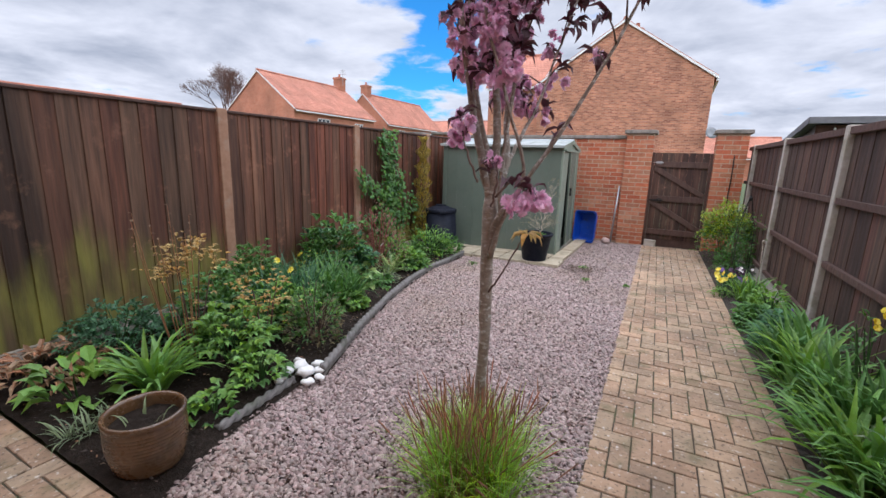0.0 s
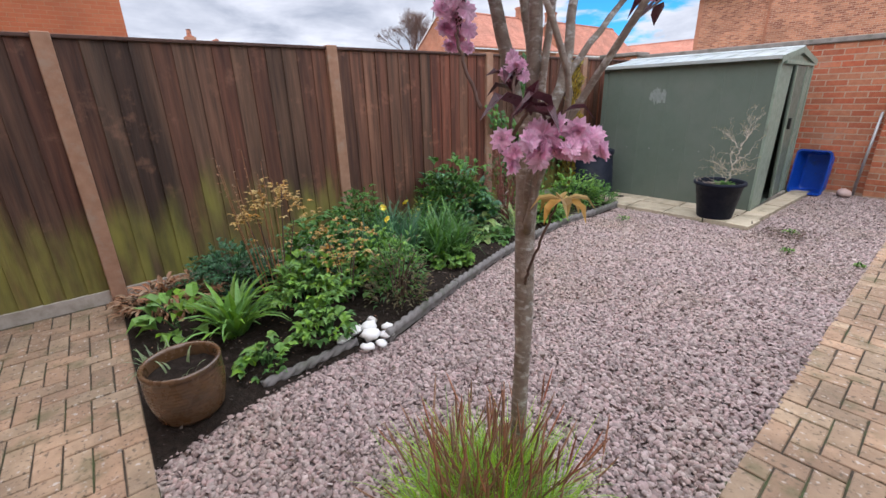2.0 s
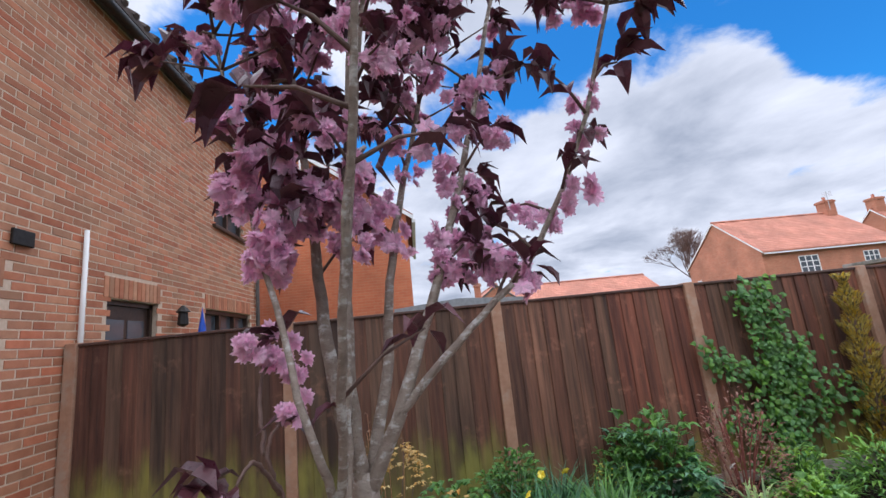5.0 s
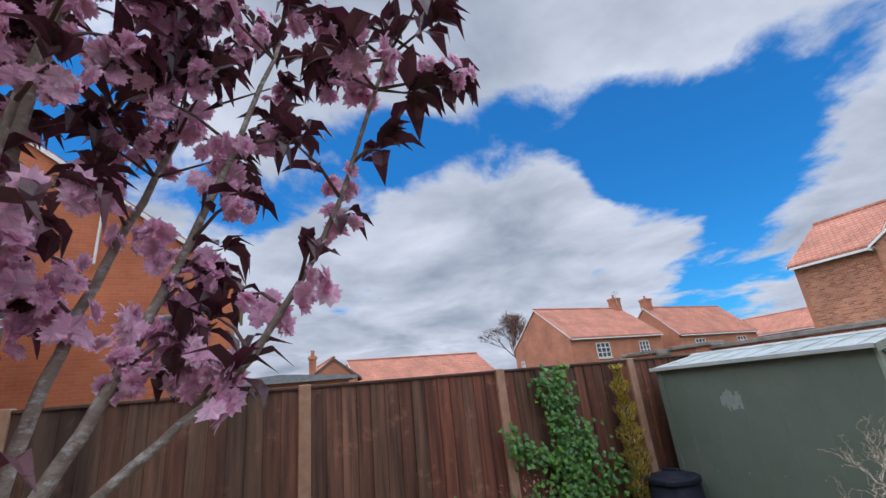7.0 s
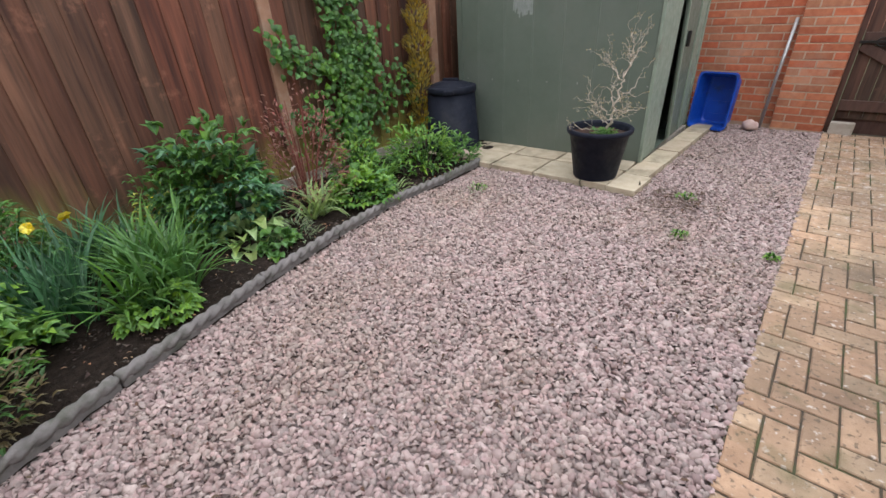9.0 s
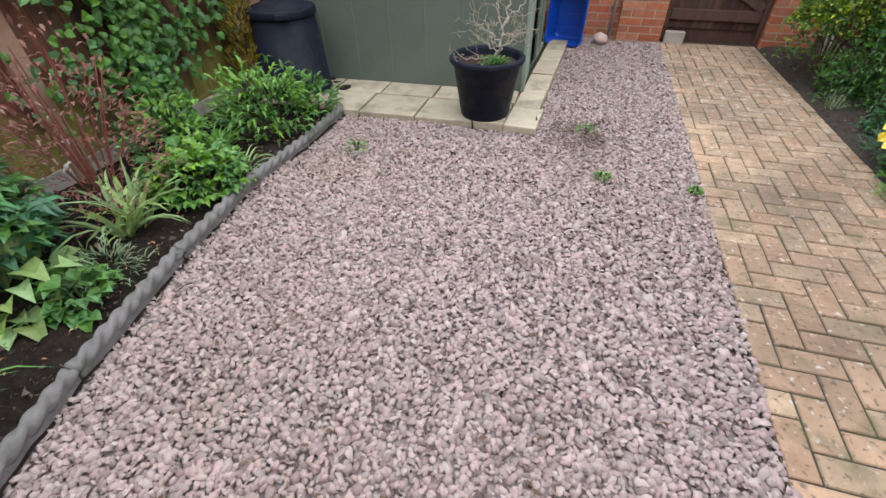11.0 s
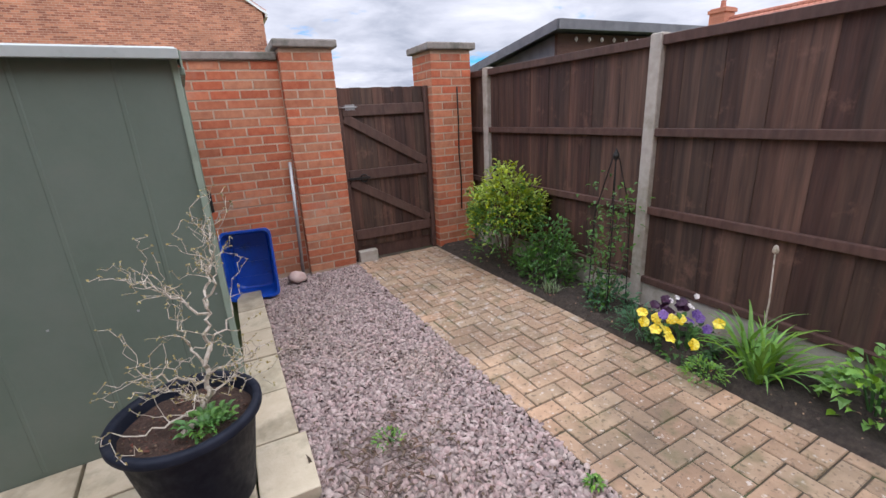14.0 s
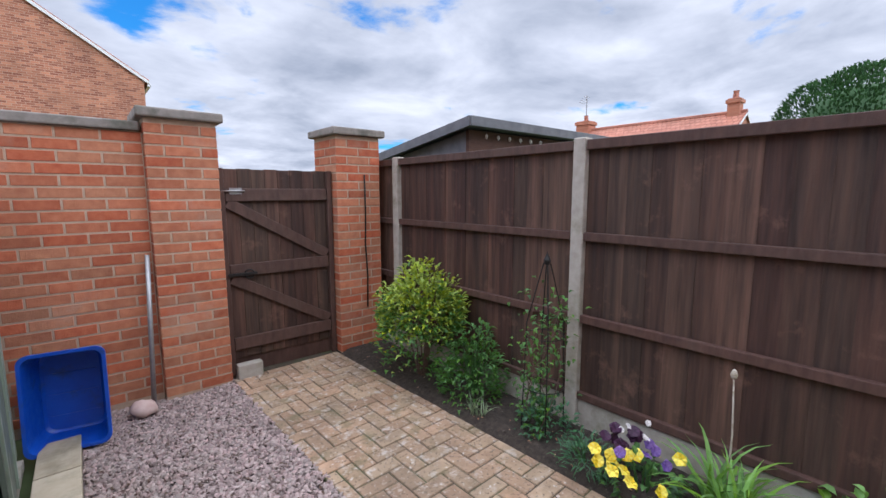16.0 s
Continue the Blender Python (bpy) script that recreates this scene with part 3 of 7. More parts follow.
# ---- fences ----
def left_fence():
    """Feather-edge boards between stained concrete posts, over concrete gravel boards."""
    posts = [-1.06, 0.80, 2.73, 4.66, 6.50, 8.40]
    rnd = random.Random(4)
    fence = thing("boarded_fence", "weathered brown feather-edge fence, green with algae low down", "fence", pose(FENCE_L, 3.0, 0))
    o = -3.0
    for y in posts:
        part("post", Shape().box(-0.06, 0.045, y + o - 0.05, y + o + 0.05, -0.05, 1.835, 0.008), M_POST_L, fence, "brown-stained concrete post")
    for a, b in zip(posts[:-1], posts[1:]):
        a0, b0 = a + 0.05 + o, b - 0.05 + o
        n = round((b0 - a0) / 0.13)
        step = (b0 - a0) / n
        rails = Shape()
        for z in (0.45, 1.0, 1.6):
            rails.box(-0.05, -0.012, a0, b0, z - 0.03, z + 0.03)
        rails.box(-0.0119, -0.009, a0, b0, 0.09, 1.8)
        panel = part("panel", rails, M_DARKWOOD, fence)
        part("gravel_board", Shape().box(-0.03, 0.02, a0, b0, -0.05, 0.09, 0.006), M_CONC, panel, "grey concrete gravel board")
        part("capping", Shape().box(-0.035, 0.03, a0, b0, 1.80, 1.825, 0.005), M_DARKWOOD, panel)
        key = ("feather", round(step, 3))
        if key not in PIECES:
            PIECES[key] = Shape().prism([(-0.006, 0.0), (0.013, 0.0), (0.0155, 0.003), (0.003, step + 0.012), (-0.004, step + 0.012)], "z", 0.0, 1.715).mesh("board", M_FENCE_L)
        for k in range(n):
            ob = new("board", PIECES[key])
            ob.parent = panel
            ob.matrix_basis = pose(rnd.uniform(-0.001, 0.003), a0 + k * step + rnd.uniform(-0.001, 0.001), 0.088 + rnd.uniform(-0.004, 0.002), rnd.uniform(-0.12, 0.12), 0, rnd.uniform(-1.2, 1.0))


def right_fence():
    """The back of a boarded fence: flush dark boards, three rails, grey concrete posts."""
    posts = [8.45, 6.56, 4.63, 2.70, 0.77, -1.10]
    ang = math.degrees(math.atan(0.03))
    rnd = random.Random(9)
    fence = thing("dark_fence", "dark brown timber fence with rails and grey concrete posts", "fence", pose(fence_right(4.0), 4.0, 0, 0, 0, ang))
    for y in posts:
        part("post", Shape().box(-0.026, 0.06, y - 4 - 0.041, y - 4 + 0.041, -0.05, 1.80, 0.009), M_CONC, fence, "pale grey concrete post")
    spans = [(a, b) for b, a in zip(posts[:-1], posts[1:])] + [(8.45, 8.98)]
    for a, b in spans:
        lo, hi = a + 0.044 - 4, b - 0.044 - 4
        rail = lambda z, t: Shape().box(-0.018, 0.018, lo, hi, z - t, z + t * 0.6, 0.004)
        panel = part("panel", rail(1.215, 0.032), M_DARKWOOD, fence)
        part("gravel_board", Shape().box(0.0, 0.045, lo, hi, -0.05, 0.17, 0.006), M_CONC, panel, "grey concrete gravel board")
        for z, t in ((1.762, 0.036), (0.70, 0.032), (0.20, 0.03)):
            part("rail", rail(z, t), M_DARKWOOD, panel)
        n = max(1, round((hi - lo) / 0.122))
        s = (hi - lo) / n
        key = ("flush", round(s, 3))
        if key not in PIECES:
            PIECES[key] = Shape().box(0.019, 0.033, 0.0, s + 0.006, 0, 1.605).mesh("board", M_FENCE_R)
        for k in range(n):
            ob = new("board", PIECES[key])
            ob.parent = panel
            ob.matrix_basis = pose(0.004 * (k % 2) + rnd.uniform(0, 0.001), lo + k * s, 0.172 + rnd.uniform(0, 0.004), 0, 0, rnd.uniform(-0.3, 0.3))


left_fence()
right_fence()


# ---- garden wall, piers, gate ----
def garden_wall():
    w = thing("wall_north", "red brick garden wall with a grey coping", "wall", pose(-0.73, WALL_Y, 0), kind="structure")
    part("core", Shape().box(-9.2, 0.0, 0.0, 0.2, -0.05, 1.89), M_MORTAR, w)
    part("coping", Shape().box(-9.2, -0.01, -0.035, 0.235, 1.892, 1.955, 0.01), M_COPING, w, "weathered grey coping course")
    lay_bricks(w, pose(-3.6, 0, 0.015, 90, 0, 0), 3.6, 1.88, M_BRICK, M_BRICK_REST, picked=lambda u, v: u > 2.85, seed=3)
    for x in (-5.0, -4.0):
        p = thing("far_pier", "red brick pier with a grey cap along the garden wall", "pier", pose(x - 0.4, WALL_Y - 0.06, 0), group="small piers of the wall")
        part("core", Shape().box(-0.33, 0.33, 0, 0.33, -0.05, 1.95), M_FARBRICK_X, p)
        part("cap", Shape().box(-0.37, 0.37, -0.04, 0.37, 1.952, 2.01, 0.01), M_COPING, p)


def pier(x0, label, seed):
    """A two-brick pier with bricks on its front and both sides, and a sawn stone cap."""
    p = thing("gate_pier", label, "pier", pose(x0 + 0.225, WALL_Y - 0.085, 0), group="gate piers")
    part("core", Shape().box(-0.219, 0.219, 0.006, 0.444, -0.05, 1.978), M_MORTAR, p)
    lay_bricks(p, pose(-0.225, 0.006, 0, 90, 0, 0), 0.45, 1.976, M_BRICK, M_BRICK_REST, seed=seed)
    lay_bricks(p, pose(-0.219, 0.45, 0, 90, 0, -90), 0.45, 1.976, M_BRICK, M_BRICK_REST, seed=seed + 1)
    lay_bricks(p, pose(0.219, 0.0, 0, 90, 0, 90), 0.45, 1.976, M_BRICK, M_BRICK_REST, seed=seed + 2)
    part("cap", Shape().box(-0.265, 0.265, -0.04, 0.49, 1.98, 2.045, 0.012), M_COPING, p, "weathered grey stone cap")
    return p


def gate():
    """Ledged and braced boarded gate on a dark frame."""
    g = thing("garden_gate", "closed dark brown ledged and braced timber gate", "gate", pose(-0.28, WALL_Y + 0.03, 0))
    W, z0, z1 = 0.93, 0.13, 1.665
    part("left_stile", Shape().box(0.0, 0.045, -0.03, 0.05, 0.0, z1, 0.004), M_DARKWOOD, g)
    part("right_stile", Shape().box(W - 0.045, W, -0.03, 0.05, 0.0, z1, 0.004), M_DARKWOOD, g)
    n = 8
    s = (W - 0.094) / n
    for k in range(n):
        part("board", Shape().box(0.047 + k * s + 0.001, 0.047 + (k + 1) * s - 0.001, 0.012, 0.03, z0, z1 - 0.004 + 0.004 * (k % 2), 0.002), M_FENCE_R, g)
    for z in (1.46, 0.86, 0.26):
        part("ledge", Shape().box(0.05, W - 0.05, -0.022, 0.011, z - 0.05, z + 0.05, 0.005), M_DARKWOOD, g)
    for za, zb in ((1.40, 0.93), (0.80, 0.33)):
        d = Vector((W - 0.12, 0, zb - za))
        L = d.length
        part("brace", Shape().box(-L / 2, L / 2, -0.02, 0.0108, -0.042, 0.042, 0.005), M_DARKWOOD, g, m=pose(W / 2, 0, (za + zb) / 2, 0, math.degrees(math.atan2(za - zb, W - 0.12)), 0))
    part("bottom_rail", Shape().box(0.048, W - 0.048, 0.031, 0.05, -0.02, 0.16), M_DARKWOOD, g)
    ring = Shape()
    ring.tube([(0.035 * math.cos(a), 0, 0.035 * math.sin(a)) for a in np.linspace(0, 6.2832, 17)], 0.006, 6, False)
    latch = part("latch_ring", ring, M_IRON, g, "black iron ring latch", True, pose(0.19, -0.035, 0.83))
    part("latch_bar", Shape().box(-0.16, 0.06, -0.006, 0.008, -0.012, 0.012, 0.002), M_IRON, latch)
    bolt = part("bolt", Shape().tube([(0.02, -0.034, 1.49), (0.19, -0.034, 1.49)], 0.007, 8), M_STEEL, g, "steel sliding bolt", True)
    part("bolt_plate", Shape().box(0.08, 0.17, -0.028, -0.023, 1.465, 1.515), M_STEEL, bolt)
    solid("doorstop_block", Shape().box(-0.24, -0.05, WALL_Y - 0.09, WALL_Y - 0.005, -0.02, 0.11, 0.008), M_CONC, "small grey concrete block at the foot of the gate", "block")


garden_wall()
pier(-0.73, "red brick gate pier with a grey stone cap", 21)
pier(0.655, "red brick gate pier beside the dark fence", 31)
gate()


# ---- metal shed ----
def metal_shed():
    X1, X0, Y0, Y1, E, R = -1.39, -3.33, 6.68, 8.30, 1.675, 1.785
    YM = (Y0 + Y1) / 2
    s = thing("metal_shed", "green metal shed with a pale apex roof and buckled door", "shed", pose(-1.385, 6.665, 0.03) @ pose(0, 0, 0, 0, 0, 3.5) @ pose((X0 + X1) / 2 + 1.385, YM - 6.665, 0))
    cx, cy, z = (X0 + X1) / 2, YM, 0.03
    x0, x1, y0, y1, e, r = X0 - cx, X1 - cx, Y0 - cy, Y1 - cy, E - z, R - z
    # long side with pressed seams
    part("side_panel", Shape().box(x0, x1, y0, y0 + 0.012, 0, e), M_SHED, s)
    for i, x in enumerate(np.arange(x0 + 0.24, x1 - 0.1, 0.30)):
        part("seam", Shape().prism([(x - 0.012, y0 + 0.001), (x - 0.005, y0 - 0.003), (x + 0.005, y0 - 0.003), (x + 0.012, y0 + 0.001)], "z", 0.02, e - 0.02), M_SHED, s)
    part("back_panel", Shape().box(x0, x1, y1 - 0.012, y1, 0, e), M_SHED, s)
    part("end_panel", Shape().prism([(y0, 0), (y1, 0), (y1, e), (0, r), (y0, e)], "x", x0, x0 + 0.01), M_SHED, s)
    # gable with the door opening; its left sheet is bent at the edge
    part("gable_left", Shape().prism([(y0 + 0.012, 0), (7.13 - cy, 0), (7.26 - cy, 1.57), (y0 + 0.012, 1.57)], "x", x1 - 0.012, x1), M_SHED_TRIM, s)
    part("gable_right", Shape().prism([(7.86 - cy, 0), (y1 - 0.012, 0), (y1 - 0.012, 1.57), (7.86 - cy, 1.57)], "x", x1 - 0.012, x1), M_SHED_TRIM, s)
    part("gable_top", Shape().prism([(y0 + 0.012, 1.572), (y1 - 0.012, 1.572), (y1 - 0.012, e), (0, r), (y0 + 0.012, e)], "x", x1 - 0.01, x1 + 0.002), M_SHED_TRIM, s)
    door = part("door", Shape().prism([(7.46 - cy, 0.03), (7.92 - cy, 0.03), (7.90 - cy, 1.575), (7.285 - cy, 1.575)], "x", x1 + 0.004, x1 + 0.02), M_SHED, s, "buckled sliding door standing ajar")
    part("handle", Shape().box(x1 + 0.021, x1 + 0.05, 7.50 - cy, 7.54 - cy, 0.86, 0.99, 0.006), M_IRON, door, "black door handle")
    for a in (7.30, 7.84):
        part("door_edge", Shape().prism([(a - cy + (0.19 if a < 7.5 else 0.02), 0.03), (a + 0.045 - cy + (0.19 if a < 7.5 else 0.02), 0.03), (a + 0.045 - cy, 1.57), (a - cy, 1.57)], "x", x1 + 0.0205, x1 + 0.03), M_SHED_TRIM, door)
    for y in (y0, y1):
        part("corner_trim", Shape().box(x1 - 0.014, x1 + 0.012, y - 0.012 if y < 0 else y - 0.06, y + 0.06 if y < 0 else y + 0.012, 0, e, 0.004), M_SHED_TRIM, s, "pale green corner trim")
    part("corner_trim", Shape().box(x0 - 0.012, x0 + 0.05, y0 - 0.012, y0 + 0.04, 0, e, 0.004), M_SHED, s)
    part("door_rail", Shape().box(x1 + 0.003, x1 + 0.035, y0 + 0.1, y1 - 0.1, 1.578, 1.61, 0.004), M_SHED_TRIM, s)
    # roof: two ribbed sheets and edge trim
    for sgn, name in ((-1, "roof_sheet"), (1, "roof_sheet")):
        ya = sgn * (abs(y0) + 0.06)
        dz = (r - e) / abs(y0) * 0.06
        sheet_ob = part(name, Shape().prism([(0, r), (ya, e - dz), (ya, e - dz + 0.014), (0, r + 0.014)] if sgn > 0 else [(ya, e - dz), (0, r), (0, r + 0.014), (ya, e - dz + 0.014)], "x", x0 - 0.05, x1 + 0.02), M_SHED_ROOF, s)
        for x in np.arange(x0 + 0.05, x1, 0.22):
            part("rib", Shape().prism([(0, r + 0.014), (ya, e - dz + 0.014), (ya, e - dz + 0.020), (0, r + 0.020)], "x", x, x + 0.03), M_SHED_ROOF, sheet_ob)
        part("eaves_trim", Shape().box(x0 - 0.05, x1 + 0.02, ya - 0.008, ya + 0.008, e - dz - 0.016, e - dz + 0.022, 0.003), M_SHED_ROOF, s)
        part("verge_trim", Shape().prism([(0, r + 0.016), (ya, e - dz + 0.016), (ya, e - dz - 0.05), (0, r - 0.05)], "x", x1 + 0.021, x1 + 0.028), M_SHED_TRIM, s)
    part("ridge_cap", Shape().prism([(-0.09, r + 0.008), (0, r + 0.032), (0.09, r + 0.008), (0, r + 0.018)], "x", x0 - 0.05, x1 + 0.025), M_SHED_ROOF, s)
    part("floor_sheet", Shape().box(x0, x1, y0, y1, -0.004, 0.004), M_SHED, s)
    # scuffed patch of bare paint: upright strokes run together
    rnd = random.Random(5)
    for i in range(13):
        u, w = -2.70 + i * 0.0155, 0.0165
        lo, hi = 1.17 + rnd.uniform(0, 0.05) + 0.03 * abs(i - 6) / 6, 1.385 - rnd.uniform(0, 0.05) - 0.02 * abs(i - 5) / 6
        part("bare_patch", Shape().prism([(u - cx, lo), (u - cx + w * 0.8, lo + rnd.uniform(-0.02, 0.02)), (u - cx + w, hi), (u - cx + w * 0.2, hi - rnd.uniform(-0.015, 0.02))], "y", y0 - 0.0009 - i * 0.00004, y0 - 0.0002), M_PALE_PATCH, s, "pale scuff of worn paint")
    for zz in (0.63,):
        for x in np.arange(x0 + 0.1, x1, 0.3):
            part("screw", Shape().box(x, x + 0.008, y0 - 0.003, y0, zz, zz + 0.008), M_STEEL, s)


metal_shed()


def shed_slabs():
    rnd = random.Random(8)
    def slab(x0, x1, y0, y1, lab):
        cx, cy = (x0 + x1) / 2, (y0 + y1) / 2
        turn = 3.2 if lab == long_lab else 0.0
        by = cy - 0.02 + math.tan(radians(turn)) * (cx + 1.4) if turn else cy
        solid("paving_slab", Shape().box(x0 - cx + 0.004, x1 - cx - 0.004, y0 - cy + 0.004, y1 - cy - 0.004, -0.03, 0.028, 0.005), M_SLAB, lab, "paving slab",
              group="slabs round the shed", m=pose(cx, by, rnd.uniform(-0.003, 0.004), rnd.uniform(-0.5, 0.5), rnd.uniform(-0.5, 0.5), turn + rnd.uniform(-0.7, 0.7)))
    long_lab, small = "buff concrete paving slab before the shed", "small buff concrete slab along the shed"
    for a, b in ((-3.35, -2.92), (-2.915, -2.50), (-2.495, -2.06), (-2.055, -1.63), (-1.625, -1.405)):
        slab(a, b, 6.03, 6.42, long_lab)
        slab(a, b, 6.425, 6.78, long_lab)
    slab(-1.40, -1.17, 6.00, 6.36, small)
    for k in range(5):
        slab(-1.40, -1.20, 6.365 + k * 0.40, 6.76 + k * 0.40, small)
    solid("shed_base", Shape().box(-3.30, -1.45, 6.80, 8.25, -0.03, 0.022, 0.004), M_CONC, "concrete base under a metal shed", "base", "structure")


shed_slabs()


# ---- houses ----
def gable_house(name, label, x0, x1, y0, y1, eave, ridge, along, wall_mat, gable_mat, roof_mat, windows=(), chimneys=(), over=0.25, trim=None, group=""):
    """A pitched-roof house. along: the axis of its ridge. windows: (face, centre, z, width, height)."""
    h = thing(name, label, "house", pose((x0 + x1) / 2, (y0 + y1) / 2, -0.06), group=group)
    cx, cy, z = (x0 + x1) / 2, (y0 + y1) / 2, -0.06
    a0, a1, b0, b1 = (y0 - cy, y1 - cy, x0 - cx, x1 - cx) if along == "y" else (x0 - cx, x1 - cx, y0 - cy, y1 - cy)
    bm = 0.0
    e, r = eave - z, ridge - z
    trim = trim or M_WHITE
    for b, nm in ((b0, "side_wall"), (b1 - 0.2, "side_wall")):
        s = Shape().box(b, b + 0.2, a0 + 0.2, a1 - 0.2, 0, e) if along == "y" else Shape().box(a0 + 0.2, a1 - 0.2, b, b + 0.2, 0, e)
        part(nm, s, wall_mat, h)
    for a in (a0, a1 - 0.2):
        part("gable_wall", Shape().prism([(b0, 0), (b1, 0), (b1, e), (bm, r), (b0, e)], along, a, a + 0.2), gable_mat, h)
    k = (r - e) / (b1 - bm)
    for sgn in (-1, 1):
        b = b1 * sgn + over * sgn
        q = [(bm, r + 0.02), (b, e - over * k + 0.02), (b, e - over * k + 0.14), (bm, r + 0.14)]
        roof = part("roof", Shape().prism(q, along, a0 - 0.08, a1 + 0.08), roof_mat, h)
        for a in (a0 - 0.10, a1 + 0.081):
            part("verge", Shape().prism([(bm, r + 0.1), (b, e - over * k + 0.10), (b, e - over * k - 0.02), (bm, r - 0.02)], along, a, a + 0.019), trim, roof)
        g0 = Shape().box(b - 0.05, b + 0.05, a0, a1, e - over * k - 0.09, e - over * k + 0.01) if along == "y" else Shape().box(a0, a1, b - 0.05, b + 0.05, e - over * k - 0.09, e - over * k + 0.01)
        part("gutter", g0, trim, roof)
    part("ridge_tiles", Shape().tube([(bm, a0 - 0.08, r + 0.12) if along == "y" else (a0 - 0.08, bm, r + 0.12), (bm, a1 + 0.08, r + 0.12) if along == "y" else (a1 + 0.08, bm, r + 0.12)], 0.12, 8), roof_mat, h)
    for face, c, zc, w, ht in windows:
        # face: -x, +x, -y, +y wall
        ax = face[1]
        at = {"-x": x0 - cx, "+x": x1 - cx, "-y": y0 - cy, "+y": y1 - cy}[face]
        o = -1 if face[0] == "-" else 1
        u = c - (cy if ax == "x" else cx)
        zz = zc - z
        win = new("window")
        win.parent = h
        place = (lambda u0, u1, d0, d1, w0, w1: Shape().box(min(at + o * d0, at + o * d1), max(at + o * d0, at + o * d1), u0, u1, w0, w1)) if ax == "x" else \
                (lambda u0, u1, d0, d1, w0, w1: Shape().box(u0, u1, min(at + o * d0, at + o * d1), max(at + o * d0, at + o * d1), w0, w1))
        part("pane", place(u - w / 2, u + w / 2, 0.005, 0.02, zz - ht / 2, zz + ht / 2), M_GLASSDARK, win)
        for q in range(4):
            p = u - w / 2 + w * q / 3
            part("frame_bar", place(p - 0.035, p + 0.035, 0.021, 0.05, zz - ht / 2, zz + ht / 2), trim, win)
        for q in range(4):
            p = zz - ht / 2 + ht * q / 3
            part("frame_bar", place(u - w / 2 - 0.03, u + w / 2 + 0.03, 0.051, 0.065, p - 0.03, p + 0.03), trim, win)
        part("sill", place(u - w / 2 - 0.1, u + w / 2 + 0.1, 0.0, 0.12, zz - ht / 2 - 0.14, zz - ht / 2 - 0.06), trim, win)
    for px, py, top, w in chimneys:
        ch = part("chimney", Shape().box(px - cx - w / 2, px - cx + w / 2, py - cy - w / 2, py - cy + w / 2, r - 1.2, top - z, 0.02).box(px - cx - w / 2 - 0.06, px - cx + w / 2 + 0.06, py - cy - w / 2 - 0.06, py - cy + w / 2 + 0.06, top - z - 0.22, top - z - 0.06), M_FARBRICK_X2, h)
        part("chimney_pot", Shape().lathe([(0.13, top - z), (0.11, top - z + 0.3), (0.13, top - z + 0.34), (0.08, top - z + 0.34), (0.08, top - z + 0.1)], 12, px - cx, py - cy), M_TILE, ch)
    return h


M_GLASSDARK = surface("far_window_pane", (0.05, 0.06, 0.07), (0.09, 0.10, 0.12), 2, 0.12, 0.0)

gable_house("brick_house", "old red brick house with a broad gable wall", -7.3, 1.15, 25.0, 36.0, 5.62, 8.45, "y", M_FARBRICK_Y2, M_FARBRICK_X, M_TILE, over=0.15, chimneys=[(-3.1, 31.0, 9.6, 0.7)])
gable_house("house_wing", "red brick house wing with a clay tile roof", -10.45, -7.32, 25.4, 32.6, 5.75, 7.95, "x", M_FARBRICK_X, M_FARBRICK_Y2, M_TILE_X, over=0.3)
gable_house("detached_house", "red brick house with an orange tiled roof and white windows", -37.5, -29.0, 27.5, 38.5, 5.25, 8.4, "y", M_FARBRICK_Y2, M_FARBRICK_X2, M_TILE,
            windows=[("+x", 31.0, 4.0, 1.5, 1.2), ("+x", 36.0, 4.0, 1.2, 1.1), ("-y", -36.3, 3.4, 0.5, 1.2)], chimneys=[(-33.2, 38.0, 9.6, 0.9)], group="far houses")
gable_house("detached_house", "red brick house with an orange tiled roof behind another", -37.5, -30.5, 43.0, 56.0, 5.3, 8.6, "y", M_FARBRICK_Y2, M_FARBRICK_X2, M_TILE,
            windows=[("+x", 46.0, 4.0, 1.5, 1.2), ("+x", 53.0, 4.0, 1.5, 1.2)], chimneys=[(-34.0, 43.6, 9.7, 0.9)], group="far houses")
gable_house("detached_house", "low orange tiled house roof in the distance", -42.0, -20.0, 62.0, 70.0, 5.0, 7.3, "x", M_FARBRICK_X2, M_FARBRICK_Y2, M_TILE_X, group="far houses")
gable_house("bungalow", "long low bungalow with an orange tiled roof", -40.0, -32.3, 10.2, 22.2, 2.7, 4.95, "y", M_FARBRICK_Y2, M_FARBRICK_X2, M_TILE)
gable_house("garage", "small brick gabled garage with a dark verge", -34.0, -28.0, 6.0, 9.0, 3.35, 4.45, "x", M_FARBRICK_X2, M_FARBRICK_Y2, M_TILE_X, trim=M_LEAD, chimneys=[(-28.5, 6.3, 4.8, 0.4)])
gable_house("orange_house", "orange brick house with a tall gable end", -17.0, -11.3, -9.2, 1.95, 5.0, 8.9, "x", M_FARBRICK_X2, M_FARBRICK_Y, M_TILE_X, over=0.2)
gable_house("tiled_bungalow", "bungalow with a weathered clay pantile roof and two chimneys", 18.5, 26.0, 11.6, 20.0, 2.5, 4.95, "y", M_FARBRICK_Y2, M_FARBRICK_X2, M_TILE, chimneys=[(22.2, 19.6, 5.6, 0.8), (22.2, 12.0, 5.7, 0.5)])
gable_house("distant_house", "distant house with an orange tiled roof", -4.0, 9.0, 52.0, 60.0, 2.4, 4.4, "x", M_FARBRICK_X2, M_FARBRICK_Y2, M_TILE_X)


